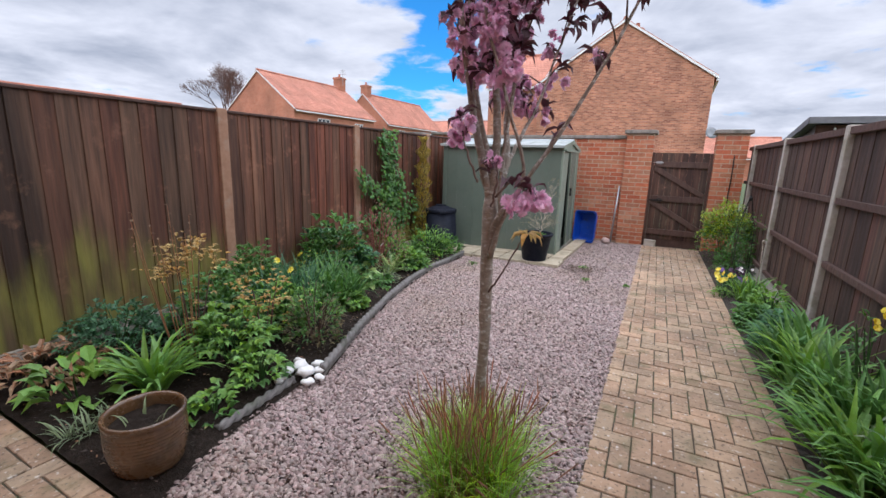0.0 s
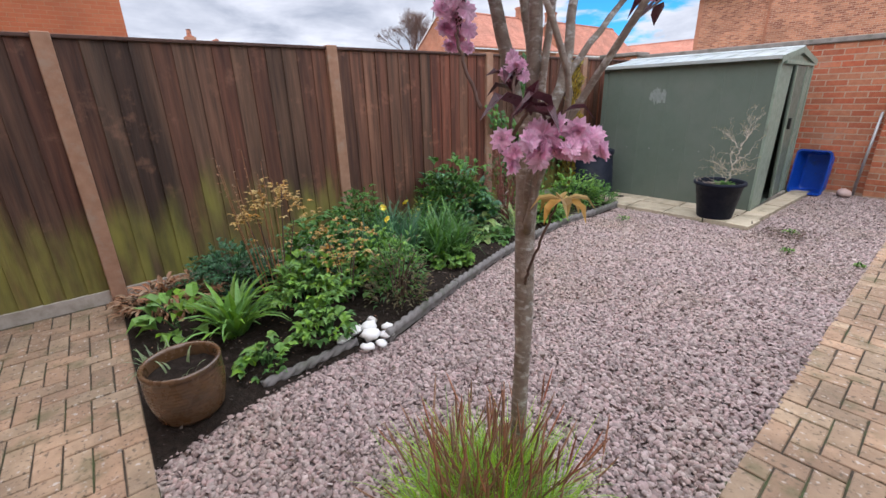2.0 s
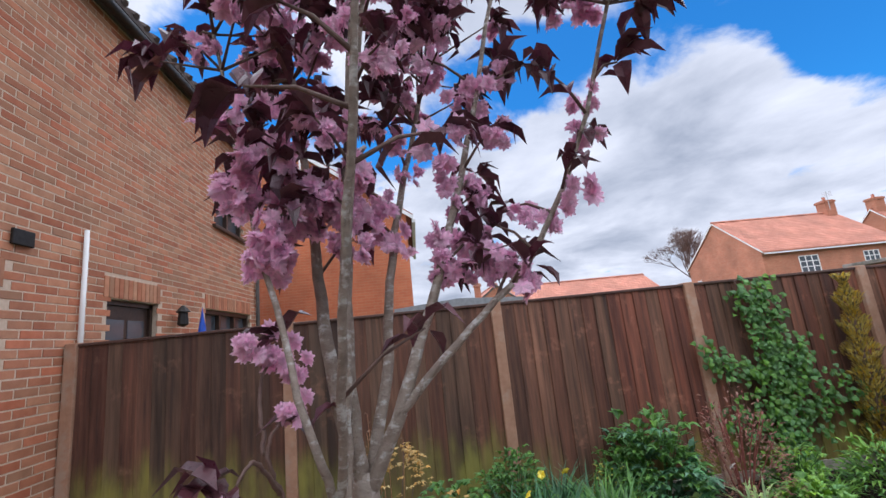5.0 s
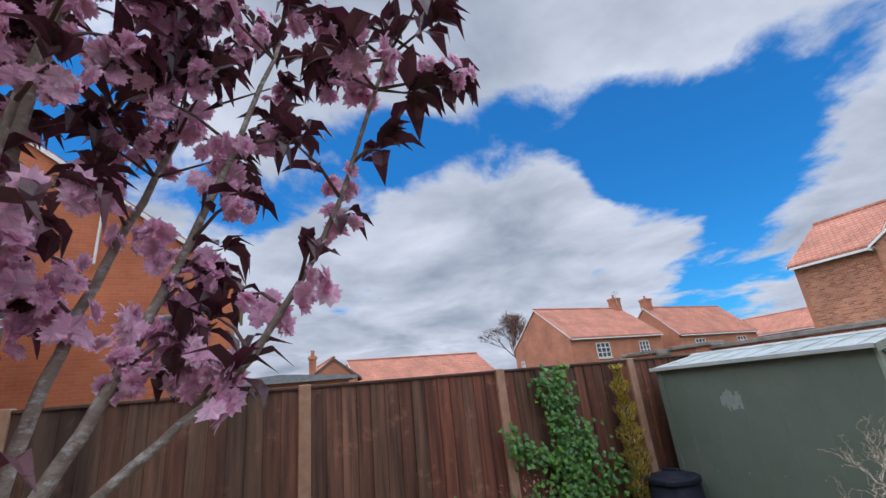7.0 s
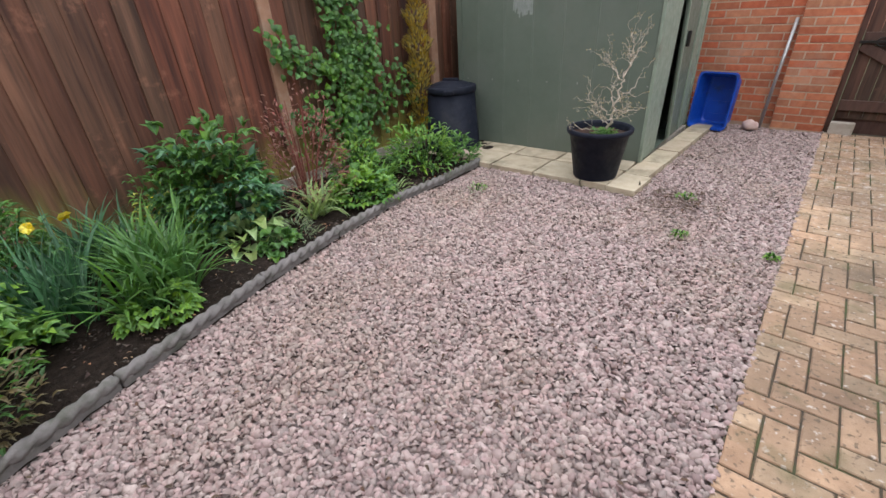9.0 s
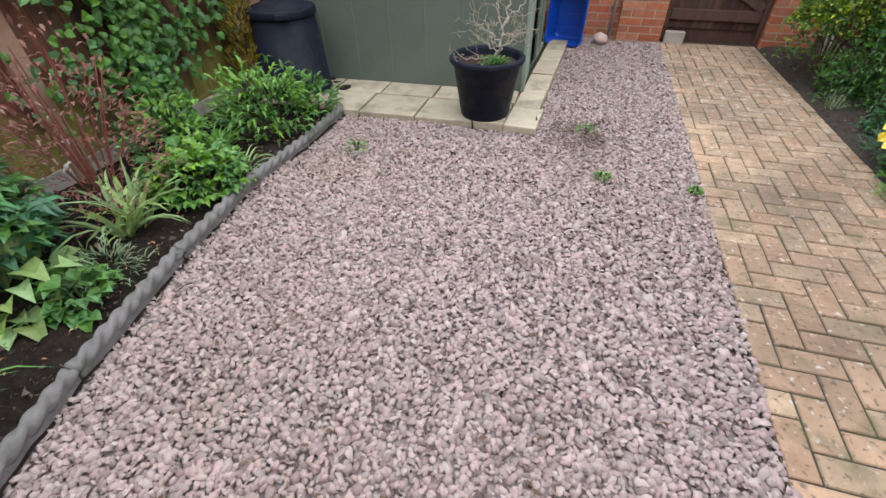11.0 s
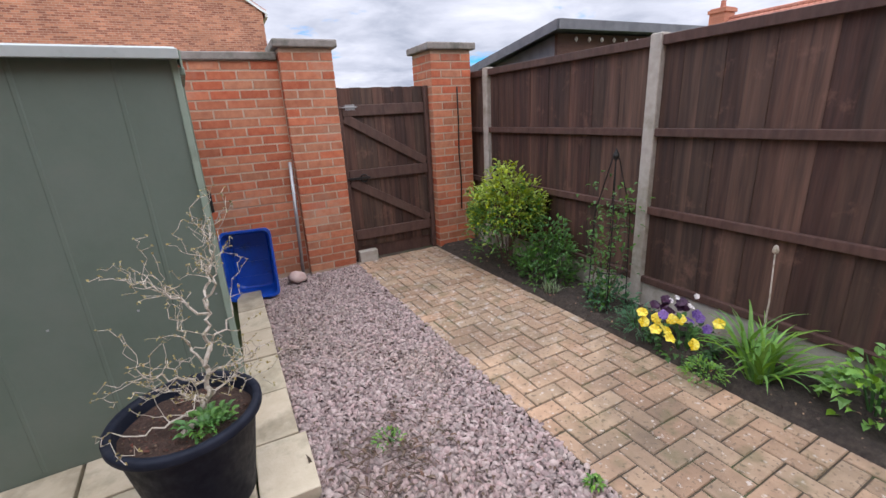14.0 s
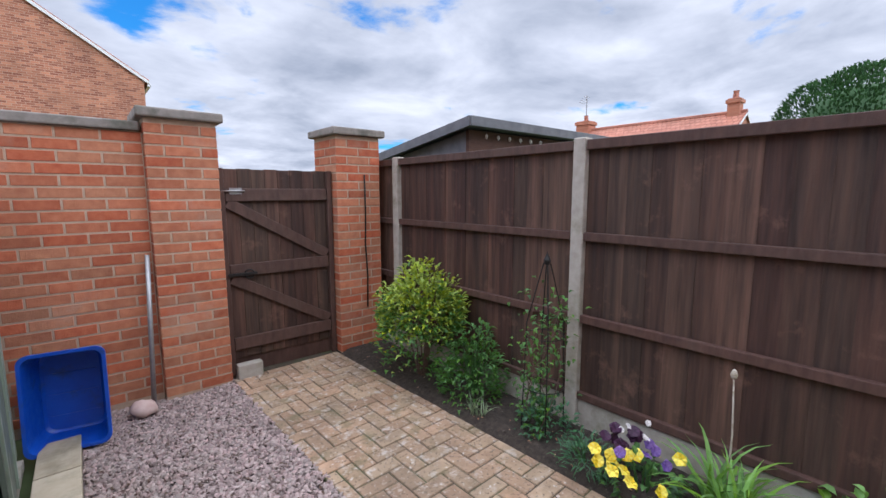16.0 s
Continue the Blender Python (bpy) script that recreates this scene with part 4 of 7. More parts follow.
def terrace_house():
    """The brick house at the camera's back, its doors and window, eaves and pipes."""
    h = thing("terrace_house", "brown brick terrace house with dark brown doors and a white pipe", "house", pose(-3.0, HOUSE_Y, 0))
    X0, X1, H = -5.28, 6.0, 5.42
    holes = [(-2.02, -1.14, 0.0, 2.29), (-4.96, -3.20, 1.0, 2.32), (-4.67, -3.48, 3.70, 4.45), (0.02, 0.92, 0.0, 2.26)]
    xs = sorted({X0, X1, *[v for q in holes for v in q[:2]]})
    for a, b in zip(xs[:-1], xs[1:]):
        core = Shape()
        cuts = sorted([(q[2], q[3]) for q in holes if q[0] <= (a + b) / 2 <= q[1]])
        z = -0.05
        for lo, hi in cuts:
            if lo > z:
                core.box(a, b, -0.24, -0.006, z, lo)
            z = hi
        core.box(a, b, -0.24, -0.006, z, H)
        part("wall", core, M_MORTAR_HOUSE, h)
    part("side_wall", Shape().box(X0, X0 + 0.24, -6.0, -0.24, -0.05, H), M_FARBRICK_Y, h)
    lay_bricks(h, pose(X1, -0.006, 0, 90, 0, 180), X1 - X0, H, M_HBRICK, M_HBRICK_REST,
               holes=[(X1 - q[1], X1 - q[0], q[2], q[3] + 0.24) for q in holes], picked=lambda u, v: 6.1 < u < 8.0 and v > 1.75, seed=41)
    for q in holes:
        n = int((q[1] - q[0] + 0.1) / 0.075)
        for k in range(n):
            piece("soldier_brick", 0.065, 0.215, 0.01, 0.003, M_HBRICK, h, pose(q[0] - 0.03 + 0.075 * k + 0.0375, -0.004, q[3] + 0.115, 90, 0, 180))
    def door(x0, x1, top):
        d = part("door", Shape().box(x0 + 0.05, x1 - 0.05, -0.14, -0.10, 0.0, top - 0.05, 0.005), M_BROWNFRAME, h, "dark brown door with glazed panes")
        part("door_frame", Shape().box(x0, x0 + 0.05, -0.15, -0.07, 0, top).box(x1 - 0.05, x1, -0.15, -0.07, 0, top).box(x0, x1, -0.15, -0.07, top - 0.05, top), M_BROWNFRAME, d)
        w = (x1 - x0 - 0.3) / 2
        for k in range(2):
            a = x0 + 0.12 + k * (w + 0.06)
            part("pane", Shape().box(a, a + w, -0.099, -0.094, 1.45, top - 0.2), M_GLASSDARK, d)
            part("panel", Shape().box(a, a + w, -0.099, -0.09, 0.25, 1.25, 0.006), M_BROWNFRAME, d)
    door(-2.02, -1.14, 2.29)
    door(0.02, 0.92, 2.26)
    def window(x0, x1, z0, z1, n):
        w = part("window", Shape().box(x0, x1, -0.12, -0.115, z0, z1), M_GLASSDARK, h, "dark brown framed window")
        fr = Shape().box(x0, x1, -0.114, -0.05, z0, z0 + 0.06, 0.004).box(x0, x1, -0.114, -0.05, z1 - 0.06, z1, 0.004)
        for k in range(n + 1):
            p = x0 + 0.03 + (x1 - x0 - 0.06) * k / n
            fr.box(p - 0.03, p + 0.03, -0.114, -0.052, z0 + 0.06, z1 - 0.06)
        fr.box(x0, x1, -0.114, -0.054, z0 + (z1 - z0) * 0.55 - 0.02, z0 + (z1 - z0) * 0.55 + 0.02)
        part("frame", fr, M_BROWNFRAME, w)
        part("sill", Shape().box(x0 - 0.06, x1 + 0.06, -0.05, 0.05, z0 - 0.06, z0 - 0.003, 0.006), M_BROWNFRAME, w)
    window(-4.67, -3.48, 3.70, 4.45, 2)
    window(-4.96, -3.20, 1.0, 2.32, 3)
    part("white_pipe", Shape().tube([(-0.77, 0.03, 1.2), (-0.77, 0.03, 2.9)], 0.022, 10), M_WHITE, h, "white plastic waste pipe", True)
    part("air_vent", Shape().box(-0.22, -0.02, 0.003, 0.03, 2.61, 2.74, 0.008), M_IRON, h, "dark plastic air vent")
    part("drain_pipe", Shape().tube([(-5.22, 0.05, 0), (-5.22, 0.05, 5.3)], 0.035, 10), M_LEAD, h, "dark brown downpipe", True)
    part("standpipe", Shape().tube([(-0.38, 0.06, 0), (-0.38, 0.06, 0.66)], 0.03, 10), M_LEAD, h, "grey standpipe with a brass tap", True)
    part("gutter", Shape().tube([(X0 - 0.1, 0.13, H - 0.02), (X1, 0.13, H - 0.02)], 0.06, 10), M_IRON, h, "black gutter under the eaves", True)
    part("soffit", Shape().box(X0 - 0.08, X1, -0.1, 0.08, H + 0.001, H + 0.04), M_LEAD, h)
    roof = part("roof", Shape().prism([(0.18, H + 0.03), (0.18, H + 0.10), (-5.0, H + 3.7), (-5.0, H + 3.6)], "x", X0 - 0.12, X1), M_TILE_DARK, h)
    bumps = Shape()
    for k in range(int((X1 - X0) / 0.2)):
        bumps.tube([(X0 + 0.1 * 0 + k * 0.2, 0.20, H + 0.10), (X0 + k * 0.2, -0.15, H + 0.345)], 0.045, 6)
    part("eaves_tiles", bumps, M_TILE_DARK, roof)
    lamp = part("wall_lantern", Shape().lathe([(0.02, 2.02), (0.07, 2.05), (0.055, 2.2), (0.09, 2.21), (0.02, 2.29)], 8, -2.35, 0.12), M_IRON, h, "black wall lantern")


terrace_house()


def neighbour_shed():
    s = thing("garden_shed", "brown timber garden shed with a sloping felt roof beyond the fence", "shed", pose(3.0, 8.95, -0.06))
    part("front_wall", Shape().box(-1.2, 1.3, -0.82, -0.78, 0, 2.13), M_CLADDING, s)
    part("side_wall", Shape().prism([(-0.78, 0), (0.85, 0), (0.85, 1.87), (-0.78, 2.12)], "x", -1.2, -1.16), M_SHADOWGREY, s)
    part("back_wall", Shape().box(-1.16, 1.3, 0.81, 0.85, 0, 1.86), M_CLADDING, s)
    part("side_wall", Shape().prism([(-0.78, 0), (0.81, 0), (0.81, 1.87), (-0.78, 2.12)], "x", 1.26, 1.3), M_CLADDING, s)
    part("roof", Shape().prism([(-0.95, 2.18), (0.98, 1.89), (0.98, 1.93), (-0.95, 2.22)], "x", -1.30, 1.4), M_FELT, s)
    part("fascia", Shape().box(-1.31, 1.41, -0.975, -0.951, 2.14, 2.23, 0.004), M_SHADOWGREY, s)
    part("bargeboard", Shape().prism([(-0.95, 2.14), (0.98, 1.85), (0.98, 1.94), (-0.95, 2.23)], "x", -1.325, -1.301), M_SHADOWGREY, s)
    for k in range(6):
        part("bulb", Shape().lathe([(0.004, 2.10), (0.014, 2.085), (0.016, 2.07), (0.0, 2.05)], 8, -1.0 + k * 0.17, -0.86), M_WHITE, s, "small white festoon bulb")
    f = thing("flat_garage", "low garage with a pale grey felt roof beyond the fence", "garage", pose(-10.0, 2.9, -0.06))
    part("wall", Shape().box(-1.4, 1.4, -1.2, 1.3, 0, 2.2), M_FARBRICK_X2, f)
    part("roof", Shape().prism([(-1.35, 2.20), (1.45, 2.20), (1.45, 2.26), (0, 2.36), (-1.35, 2.26)], "x", -1.5, 1.5), M_FELT, f)


neighbour_shed()


# ---- pots, bin, crate and small things ----
def rope_edging():
    """Grey concrete edging with a twisted rope top, unit by unit along the border's curve."""
    line = [(-1.84, 1.30), (-1.90, 1.88), None, (-1.80, 2.03), (-2.10, 2.82), (-2.35, 3.60), (-2.50, 4.22), (-2.60, 4.88), (-2.59, 5.42), (-2.63, 5.96)]
    runs, cur = [], []
    for p in line:
        if p is None:
            runs.append(cur)
            cur = []
        else:
            cur.append(p)
    runs.append(cur)
    for sunk, run in zip((-0.035, 0.0), runs):
        for a, b in zip(run[:-1], run[1:]):
            a, b = Vector((*a, sunk)), Vector((*b, sunk))
            n = max(1, round((b - a).length / 0.6))
            for k in range(n):
                p, q = a.lerp(b, k / n), a.lerp(b, (k + 1) / n)
                L = (q - p).length - 0.008
                t = thing("edging_unit", "grey concrete rope-top edging along the planted border", "edging", pose(*((p + q) / 2), 0, 0, math.degrees(math.atan2(q.y - p.y, q.x - p.x))), group="rope edging units")
                part("foot", Shape().box(-L / 2, L / 2, -0.019, 0.019, -0.05, 0.028, 0.006), M_ROPE, t)
                vs, fs, m, w = [], [], 44, 24
                for i in range(m + 1):
                    x = -L / 2 + L * i / m
                    for j in range(w):
                        th = 6.2832 * j / w
                        r = 0.030 * (0.50 + 0.56 * abs(math.sin(1.5 * th + x * 40)))
                        vs.append((x, r * math.cos(th), 0.038 + r * math.sin(th)))
                for i in range(m):
                    for j in range(w):
                        fs.append((i * w + j, i * w + (j + 1) % w, (i + 1) * w + (j + 1) % w, (i + 1) * w + j))
                fs += [tuple(range(w - 1, -1, -1)), tuple(range(m * w, (m + 1) * w))]
                part("rope_top", Shape().add(vs, fs), M_ROPE, t, smooth=True)


def lump(shape, c, r, seed, flat=0.7, n=2, rugged=0.28):
    bm = bmesh.new()
    bmesh.ops.create_icosphere(bm, subdivisions=n, radius=1)
    for q in bm.verts:
        d = 1 + rugged * noise.noise(Vector(q.co) * 1.6 + Vector((seed, seed * 2.1, 0)))
        q.co = Vector((q.co.x * r * d, q.co.y * r * d * 0.85, q.co.z * r * d * flat))
    return shape.take(bm, Matrix.Translation(c) @ pose(0, 0, 0, 0, 0, seed * 57 % 360))


def cobbles():
    for i, (x, y, r) in enumerate([(-1.87, 1.96, 0.075), (-1.98, 1.93, 0.06), (-1.90, 2.08, 0.06), (-1.80, 1.90, 0.05), (-1.93, 1.84, 0.055), (-2.02, 2.05, 0.05), (-1.84, 2.03, 0.055), (-1.95, 1.99, 0.065), (-1.78, 1.97, 0.045)]):
        solid("white_cobble", lump(Shape(), (0, 0, 0), r * 0.80, i + 1.0, 0.5, 2, 0.5), M_WHITESTONE, "smooth white cobble at the border's edge", "stone", group="white cobbles", smooth=True, m=pose(-1.90 + (x + 1.90) * 1.2, 1.97 + (y - 1.97) * 1.2, 0.022 + (0.016 if i in (0, 7) else 0), 14 * math.sin(i * 2.1), 12 * math.cos(i * 1.7), 0))
    solid("pink_rock", lump(Shape(), (0, 0, 0), 0.085, 9.0), M_PINKROCK, "pale pink rock at the foot of the wall", "stone", smooth=True, m=pose(-0.88, 8.47, 0.035))
    solid("round_stone", lump(Shape(), (0, 0, 0), 0.09, 12.0), M_PINKROCK, "rounded buff stone beside the edging", "stone", smooth=True, m=pose(-2.84, 5.98, 0.05))


def soil_disc(r, z, seed):
    s = Shape()
    n, rings = 24, 6
    vs = [(0, 0, z + 0.01)]
    fs = []
    for i in range(1, rings + 1):
        for k in range(n):
            a = 6.2832 * k / n
            q = r * i / rings
            vs.append((q * math.cos(a), q * math.sin(a), z + 0.014 * noise.noise((q * math.cos(a) * 25, q * math.sin(a) * 25, seed))))
    for k in range(n):
        fs.append((0, 1 + k, 1 + (k + 1) % n))
    for i in range(rings - 1):
        for k in range(n):
            a, b = 1 + i * n + k, 1 + i * n + (k + 1) % n
            fs.append((a, a + n, b + n, b))
    return s.add(vs, fs)


def brown_pot():
    p = thing("glazed_pot", "ribbed brown glazed pot with bare soil and green shoots", "plant pot", pose(-1.88, 0.99, 0.0))
    prof = [(0.0, 0.0), (0.125, 0.0), (0.132, 0.012)]
    for k in range(13):
        z = 0.02 + k * 0.0165
        r = 0.135 + 0.03 * math.sin(min(1, z / 0.17) * 1.57)
        prof += [(r - 0.003, z), (r + 0.002, z + 0.006), (r + 0.002, z + 0.011)]
    prof += [(0.160, 0.245), (0.168, 0.252), (0.170, 0.272), (0.164, 0.28), (0.152, 0.276), (0.147, 0.262), (0.146, 0.20)]
    part("body", Shape().lathe(prof, 48), M_GLAZE, p, smooth=True)
    part("soil", soil_disc(0.148, 0.215, 1), M_SOIL, p, smooth=True)
    rnd = random.Random(2)
    for k in range(7):
        s = Shape()
        a = rnd.uniform(0, 6.28)
        x, y = 0.07 * math.cos(a), 0.07 * math.sin(a)
        blade(s, Vector((x, y, 0.2)), a + rnd.uniform(-1, 1), rnd.uniform(0.07, 0.13), 0.012, 0.25)
        part("shoot", s, M_LEAF_GREY, p)


def black_pot():
    p = thing("black_planter", "large black plastic planter of dark soil with a contorted bare shrub", "plant pot", pose(-1.57, 6.17, 0.03))
    part("body", Shape().lathe([(0, 0.0), (0.165, 0.0), (0.172, 0.012), (0.228, 0.36), (0.232, 0.362), (0.25, 0.364), (0.254, 0.372), (0.254, 0.392), (0.246, 0.40), (0.226, 0.398), (0.220, 0.38), (0.214, 0.30)], 48), M_BLACKPL, p, smooth=True)
    part("soil", soil_disc(0.218, 0.345, 4), M_SOIL_POT, p, smooth=True)
    rnd = random.Random(11)
    crumbs = Shape()
    for _ in range(420):
        q, a = 0.20 * math.sqrt(rnd.random()), rnd.uniform(0, 6.28)
        c, r = Vector((q * math.cos(a), q * math.sin(a), 0.352)), rnd.uniform(0.004, 0.011)
        pts = [c + Vector((rnd.uniform(-1, 1), rnd.uniform(-1, 1), rnd.uniform(-0.3, 0.6))) * r for _ in range(4)]
        crumbs.add([tuple(v) for v in pts], [(0, 1, 2), (0, 2, 3), (0, 3, 1), (1, 3, 2)])
    part("bark_mulch", crumbs, M_MULCH, p)["kind"] = "stuff"
    wood, leaves = [], Shape()

    def kinked(start, d, L, r, depth):
        """A contorted stem: short straight runs with sharp bends to alternating sides."""
        d = Vector(d).normalized()
        q, pts, radii = Vector(start), [Vector(start)], [r]
        side = d.orthogonal().normalized()
        side.rotate(Matrix.Rotation(rnd.uniform(0, 6.28), 3, d))
        gone, sgn = 0.0, 1
        while gone < L:
            run = rnd.uniform(0.018, 0.042)
            v = (d + side * sgn * rnd.uniform(0.35, 1.15) + Vector((rnd.uniform(-1, 1), rnd.uniform(-1, 1), rnd.uniform(-0.8, 1))) * 0.35).normalized()
            q = q + v * run
            gone += run * 0.72
            f = min(1.0, gone / L)
            pts.append(q.copy())
            radii.append(max(0.0010, r * (1 - 0.72 * f)))
            sgn = -sgn if rnd.random() < 0.8 else sgn
            side.rotate(Matrix.Rotation(rnd.uniform(-0.7, 0.7), 3, d))
            if depth and f > 0.12 and rnd.random() < (0.55 if depth > 1 else 0.34):
                o = (d * 0.55 + Vector((rnd.uniform(-1, 1), rnd.uniform(-1, 1), rnd.uniform(-0.35, 0.75)))).normalized()
                kinked(q, o, L * rnd.uniform(0.3, 0.55), radii[-1] * 0.62, depth - 1)
            if r < 0.0032 and rnd.random() < 0.3 or f > 0.85:
                for _ in range(2 if f > 0.85 else 1):
                    leaf(leaves, q, Vector((rnd.uniform(-1, 1), rnd.uniform(-1, 1), rnd.uniform(-0.4, 0.8))), rnd.uniform(0.008, 0.014), 0.007)
        wood.append((pts, radii))

    kinked((0.05, -0.02, 0.34), (0.16, 0.06, 1), 0.44, 0.0125, 0)
    stem = wood[0][0]
    wood.append(([Vector((-0.02, -0.08, 0.352)), Vector((0.015, -0.05, 0.36)), Vector((0.05, -0.02, 0.375))], [0.010, 0.012, 0.011]))
    for d, L, k in (((-1, -0.15, 0.04), 0.26, 0.10), ((-0.85, 0.3, 0.35), 0.22, 0.22), ((-0.7, -0.4, 0.5), 0.20, 0.35), ((0.6, -0.35, 0.55), 0.22, 0.25), ((-0.55, 0.5, 0.6), 0.20, 0.5),
                    ((0.55, 0.4, 0.6), 0.24, 0.55), ((-0.75, 0.05, 0.75), 0.24, 0.85), ((0.30, -0.2, 1.0), 0.26, 0.9), ((0.15, 0.3, 1.0), 0.22, 1.0), ((0.75, 0.1, 0.25), 0.20, 0.4), ((-0.2, -0.8, 0.35), 0.22, 0.3)):
        kinked(stem[min(len(stem) - 1, int(k * (len(stem) - 1)))], d, L, 0.0052, 2)
    for pts, radii in wood[:70]:
        part("branch", Shape().tube(pts, radii, 6), M_PALEBARK, p)
    rest = Shape()
    for pts, radii in wood[70:]:
        rest.tube(pts, radii, 5)
    if rest.v:
        part("twig", rest, M_PALEBARK, p)["kind"] = "stuff"
    part("bud", leaves, M_BUD, p)["kind"] = "stuff"
    tuft = Shape()
    for k in range(110):
        a = rnd.uniform(0, 6.28)
        leaf(tuft, Vector((0.07 + 0.09 * math.cos(a) * rnd.random(), -0.09 + 0.08 * math.sin(a) * rnd.random(), 0.35 + rnd.uniform(0, 0.05))), Vector((math.cos(a), math.sin(a), 0.7)), 0.035, 0.02)
    part("weed_tuft", tuft, M_LEAF_MID, p)["kind"] = "stuff"


def compost_bin():
    b = thing("compost_bin", "black plastic compost bin with a round lid", "compost bin", pose(-3.20, 6.26, 0.01))
    part("body", Shape().lathe([(0, 0.0), (0.285, 0.0), (0.288, 0.012), (0.280, 0.03), (0.238, 0.585), (0.20, 0.585)], 40), M_BLACKPL, b, smooth=True)
    lid = part("lid", Shape().lathe([(0.236, 0.572), (0.252, 0.574), (0.256, 0.582), (0.256, 0.618), (0.250, 0.628), (0.226, 0.634), (0.218, 0.624), (0.206, 0.628), (0.17, 0.652), (0.10, 0.672), (0, 0.678)], 40), M_BLACKPL, b, "round black lid with a raised grip", smooth=True)
    part("grip", Shape().box(-0.085, 0.085, -0.018, 0.018, 0.66, 0.70, 0.012), M_BLACKPL, lid, m=pose(0, 0, 0, 0, 0, 20))
    for s in (-1, 1):
        part("handle", Shape().box(-0.05, 0.05, s * 0.252 - 0.016, s * 0.252 + 0.016, 0.575, 0.615, 0.008), M_BLACKPL, lid, m=pose(0, 0, 0, 0, 0, 35))


def blue_crate():
    """A recycling box stood on its side, its mouth to the garden."""
    c = thing("recycling_box", "blue plastic recycling box leaning on its side against the wall", "box", pose(-1.255, 8.215, 0.005, -6, 0, -8))
    W, H, D = 0.178, 0.545, 0.25
    body = Shape()
    def ring(x, z0, z1, y, rr=0.05):
        pts = []
        for cx, cz, a0 in ((x - rr, z1 - rr, 0), (-x + rr, z1 - rr, 90), (-x + rr, z0 + rr, 180), (x - rr, z0 + rr, 270)):
            for q in range(5):
                a = radians(a0 + q * 22.5)
                pts.append((cx + rr * math.cos(a), y, cz + rr * math.sin(a)))
        return pts
    rings = [ring(W + 0.018, -0.018 + 0.02, H + 0.038, 0.02), ring(W + 0.018, 0.002, H + 0.038, 0.0), ring(W, 0.02, H + 0.02, 0.0), ring(W - 0.03, 0.05, H - 0.01, D - 0.02), ring(W - 0.045, 0.065, H - 0.025, D - 0.008)]
    n = 20
    vs = [q for r in rings for q in r]
    fs = [(i * n + j, i * n + (j + 1) % n, (i + 1) * n + (j + 1) % n, (i + 1) * n + j) for i in range(len(rings) - 1) for j in range(n)]
    fs.append(tuple(range((len(rings) - 1) * n, len(rings) * n)))
    part("box_shell", body.add(vs, fs), M_BLUEPL, c, smooth=False)
    part("outer_shell", Shape().add([(x * 1.02, y + 0.006, z) for x, y, z in vs[2 * n:]], [(i * n + j, i * n + (j + 1) % n, (i + 1) * n + (j + 1) % n, (i + 1) * n + j) for i in range(2) for j in range(n)] + [tuple(range(2 * n, 3 * n))]), M_BLUEPL, c)
    for z in (0.14, 0.27, 0.40):
        part("rib", Shape().box(-W + 0.06, W - 0.06, D - 0.016, D - 0.0085, z, z + 0.012), M_BLUEPL, c)


def small_bits():
    solid("leaning_pole", Shape().tube([(-0.81, 8.575, 0.0), (-0.79, 8.60, 0.5), (-0.765, 8.655, 1.05)], 0.016, 10), M_STEEL, "grey metal pole leaning on the brick wall", "pole", smooth=True)
    solid("wall_cable", Shape().tube([(0.93, 8.603, 1.64), (0.935, 8.604, 1.3), (0.925, 8.603, 1.0), (0.94, 8.602, 0.7), (0.93, 8.60, 0.4)], 0.007, 6), M_IRON, "dark cable running down a brick pier", "cable", smooth=True)
    dish = thing("satellite_dish", "grey satellite dish on the corner of a house", "satellite dish", pose(1.32, 24.8, 3.0, 70, 0, 30))
    part("dish", Shape().lathe([(0.0, 0.0), (0.15, 0.015), (0.28, 0.06), (0.29, 0.07), (0.15, 0.03), (0.0, 0.012)], 20), M_FELT, dish, smooth=True)
    part("arm", Shape().tube([(0, -0.2, 0.03), (0, -0.1, 0.3)], 0.015, 6), M_FELT, dish)
    part("bracket", Shape().tube([(0, 0, 0), (-0.1, 0.05, -0.22)], 0.02, 6), M_FELT, dish)
    a = thing("roof_aerial", "thin grey television aerial on a house roof", "aerial", pose(22.2, 19.6, 5.6))
    part("mast", Shape().tube([(0, 0, 0), (0, 0, 1.5)], 0.03, 6), M_STEEL, a)
    for k in range(4):
        part("rod", Shape().tube([(-0.3, 0.1 * k, 1.4 - 0.1 * k), (0.3, 0.1 * k, 1.4 - 0.1 * k)], 0.015, 5), M_STEEL, a)
    a2 = copy_thing(a, pose(-31.0, 36.0, 8.4, 0, 0, 30))
    a3 = copy_thing(a, pose(-11.5, -0.6, 7.6, 0, 0, 70))
    a2["label"] = a3["label"] = "thin grey television aerial on a house roof"
    part_mast = thing("roof_pole", "white aerial pole on the gable of an orange house", "pole", pose(-11.2, -0.9, 5.2))
    part("pole", Shape().tube([(0, 0, 0), (0, 0, 2.9)], 0.03, 8), M_WHITE, part_mast)
    pole = thing("parasol_cover", "furled blue parasol tip above the fence", "parasol", pose(-4.9, -0.55, 0))
    part("pole", Shape().tube([(0, 0, 0), (0, 0, 1.3)], 0.02, 8), M_STEEL, pole)
    part("cover", Shape().lathe([(0.05, 1.3), (0.06, 1.6), (0.045, 1.9), (0.012, 2.12), (0.0, 2.2)], 12), M_BLUEPL, pole, smooth=True)


# ---- plants ----
def leafmat(name, c1, c2, vary=0.35, t=0.3, rough=0.5):
    return surface(name, c1, c2, 30, rough, 0.25, 120, vary=vary, island=True, through_light=t)


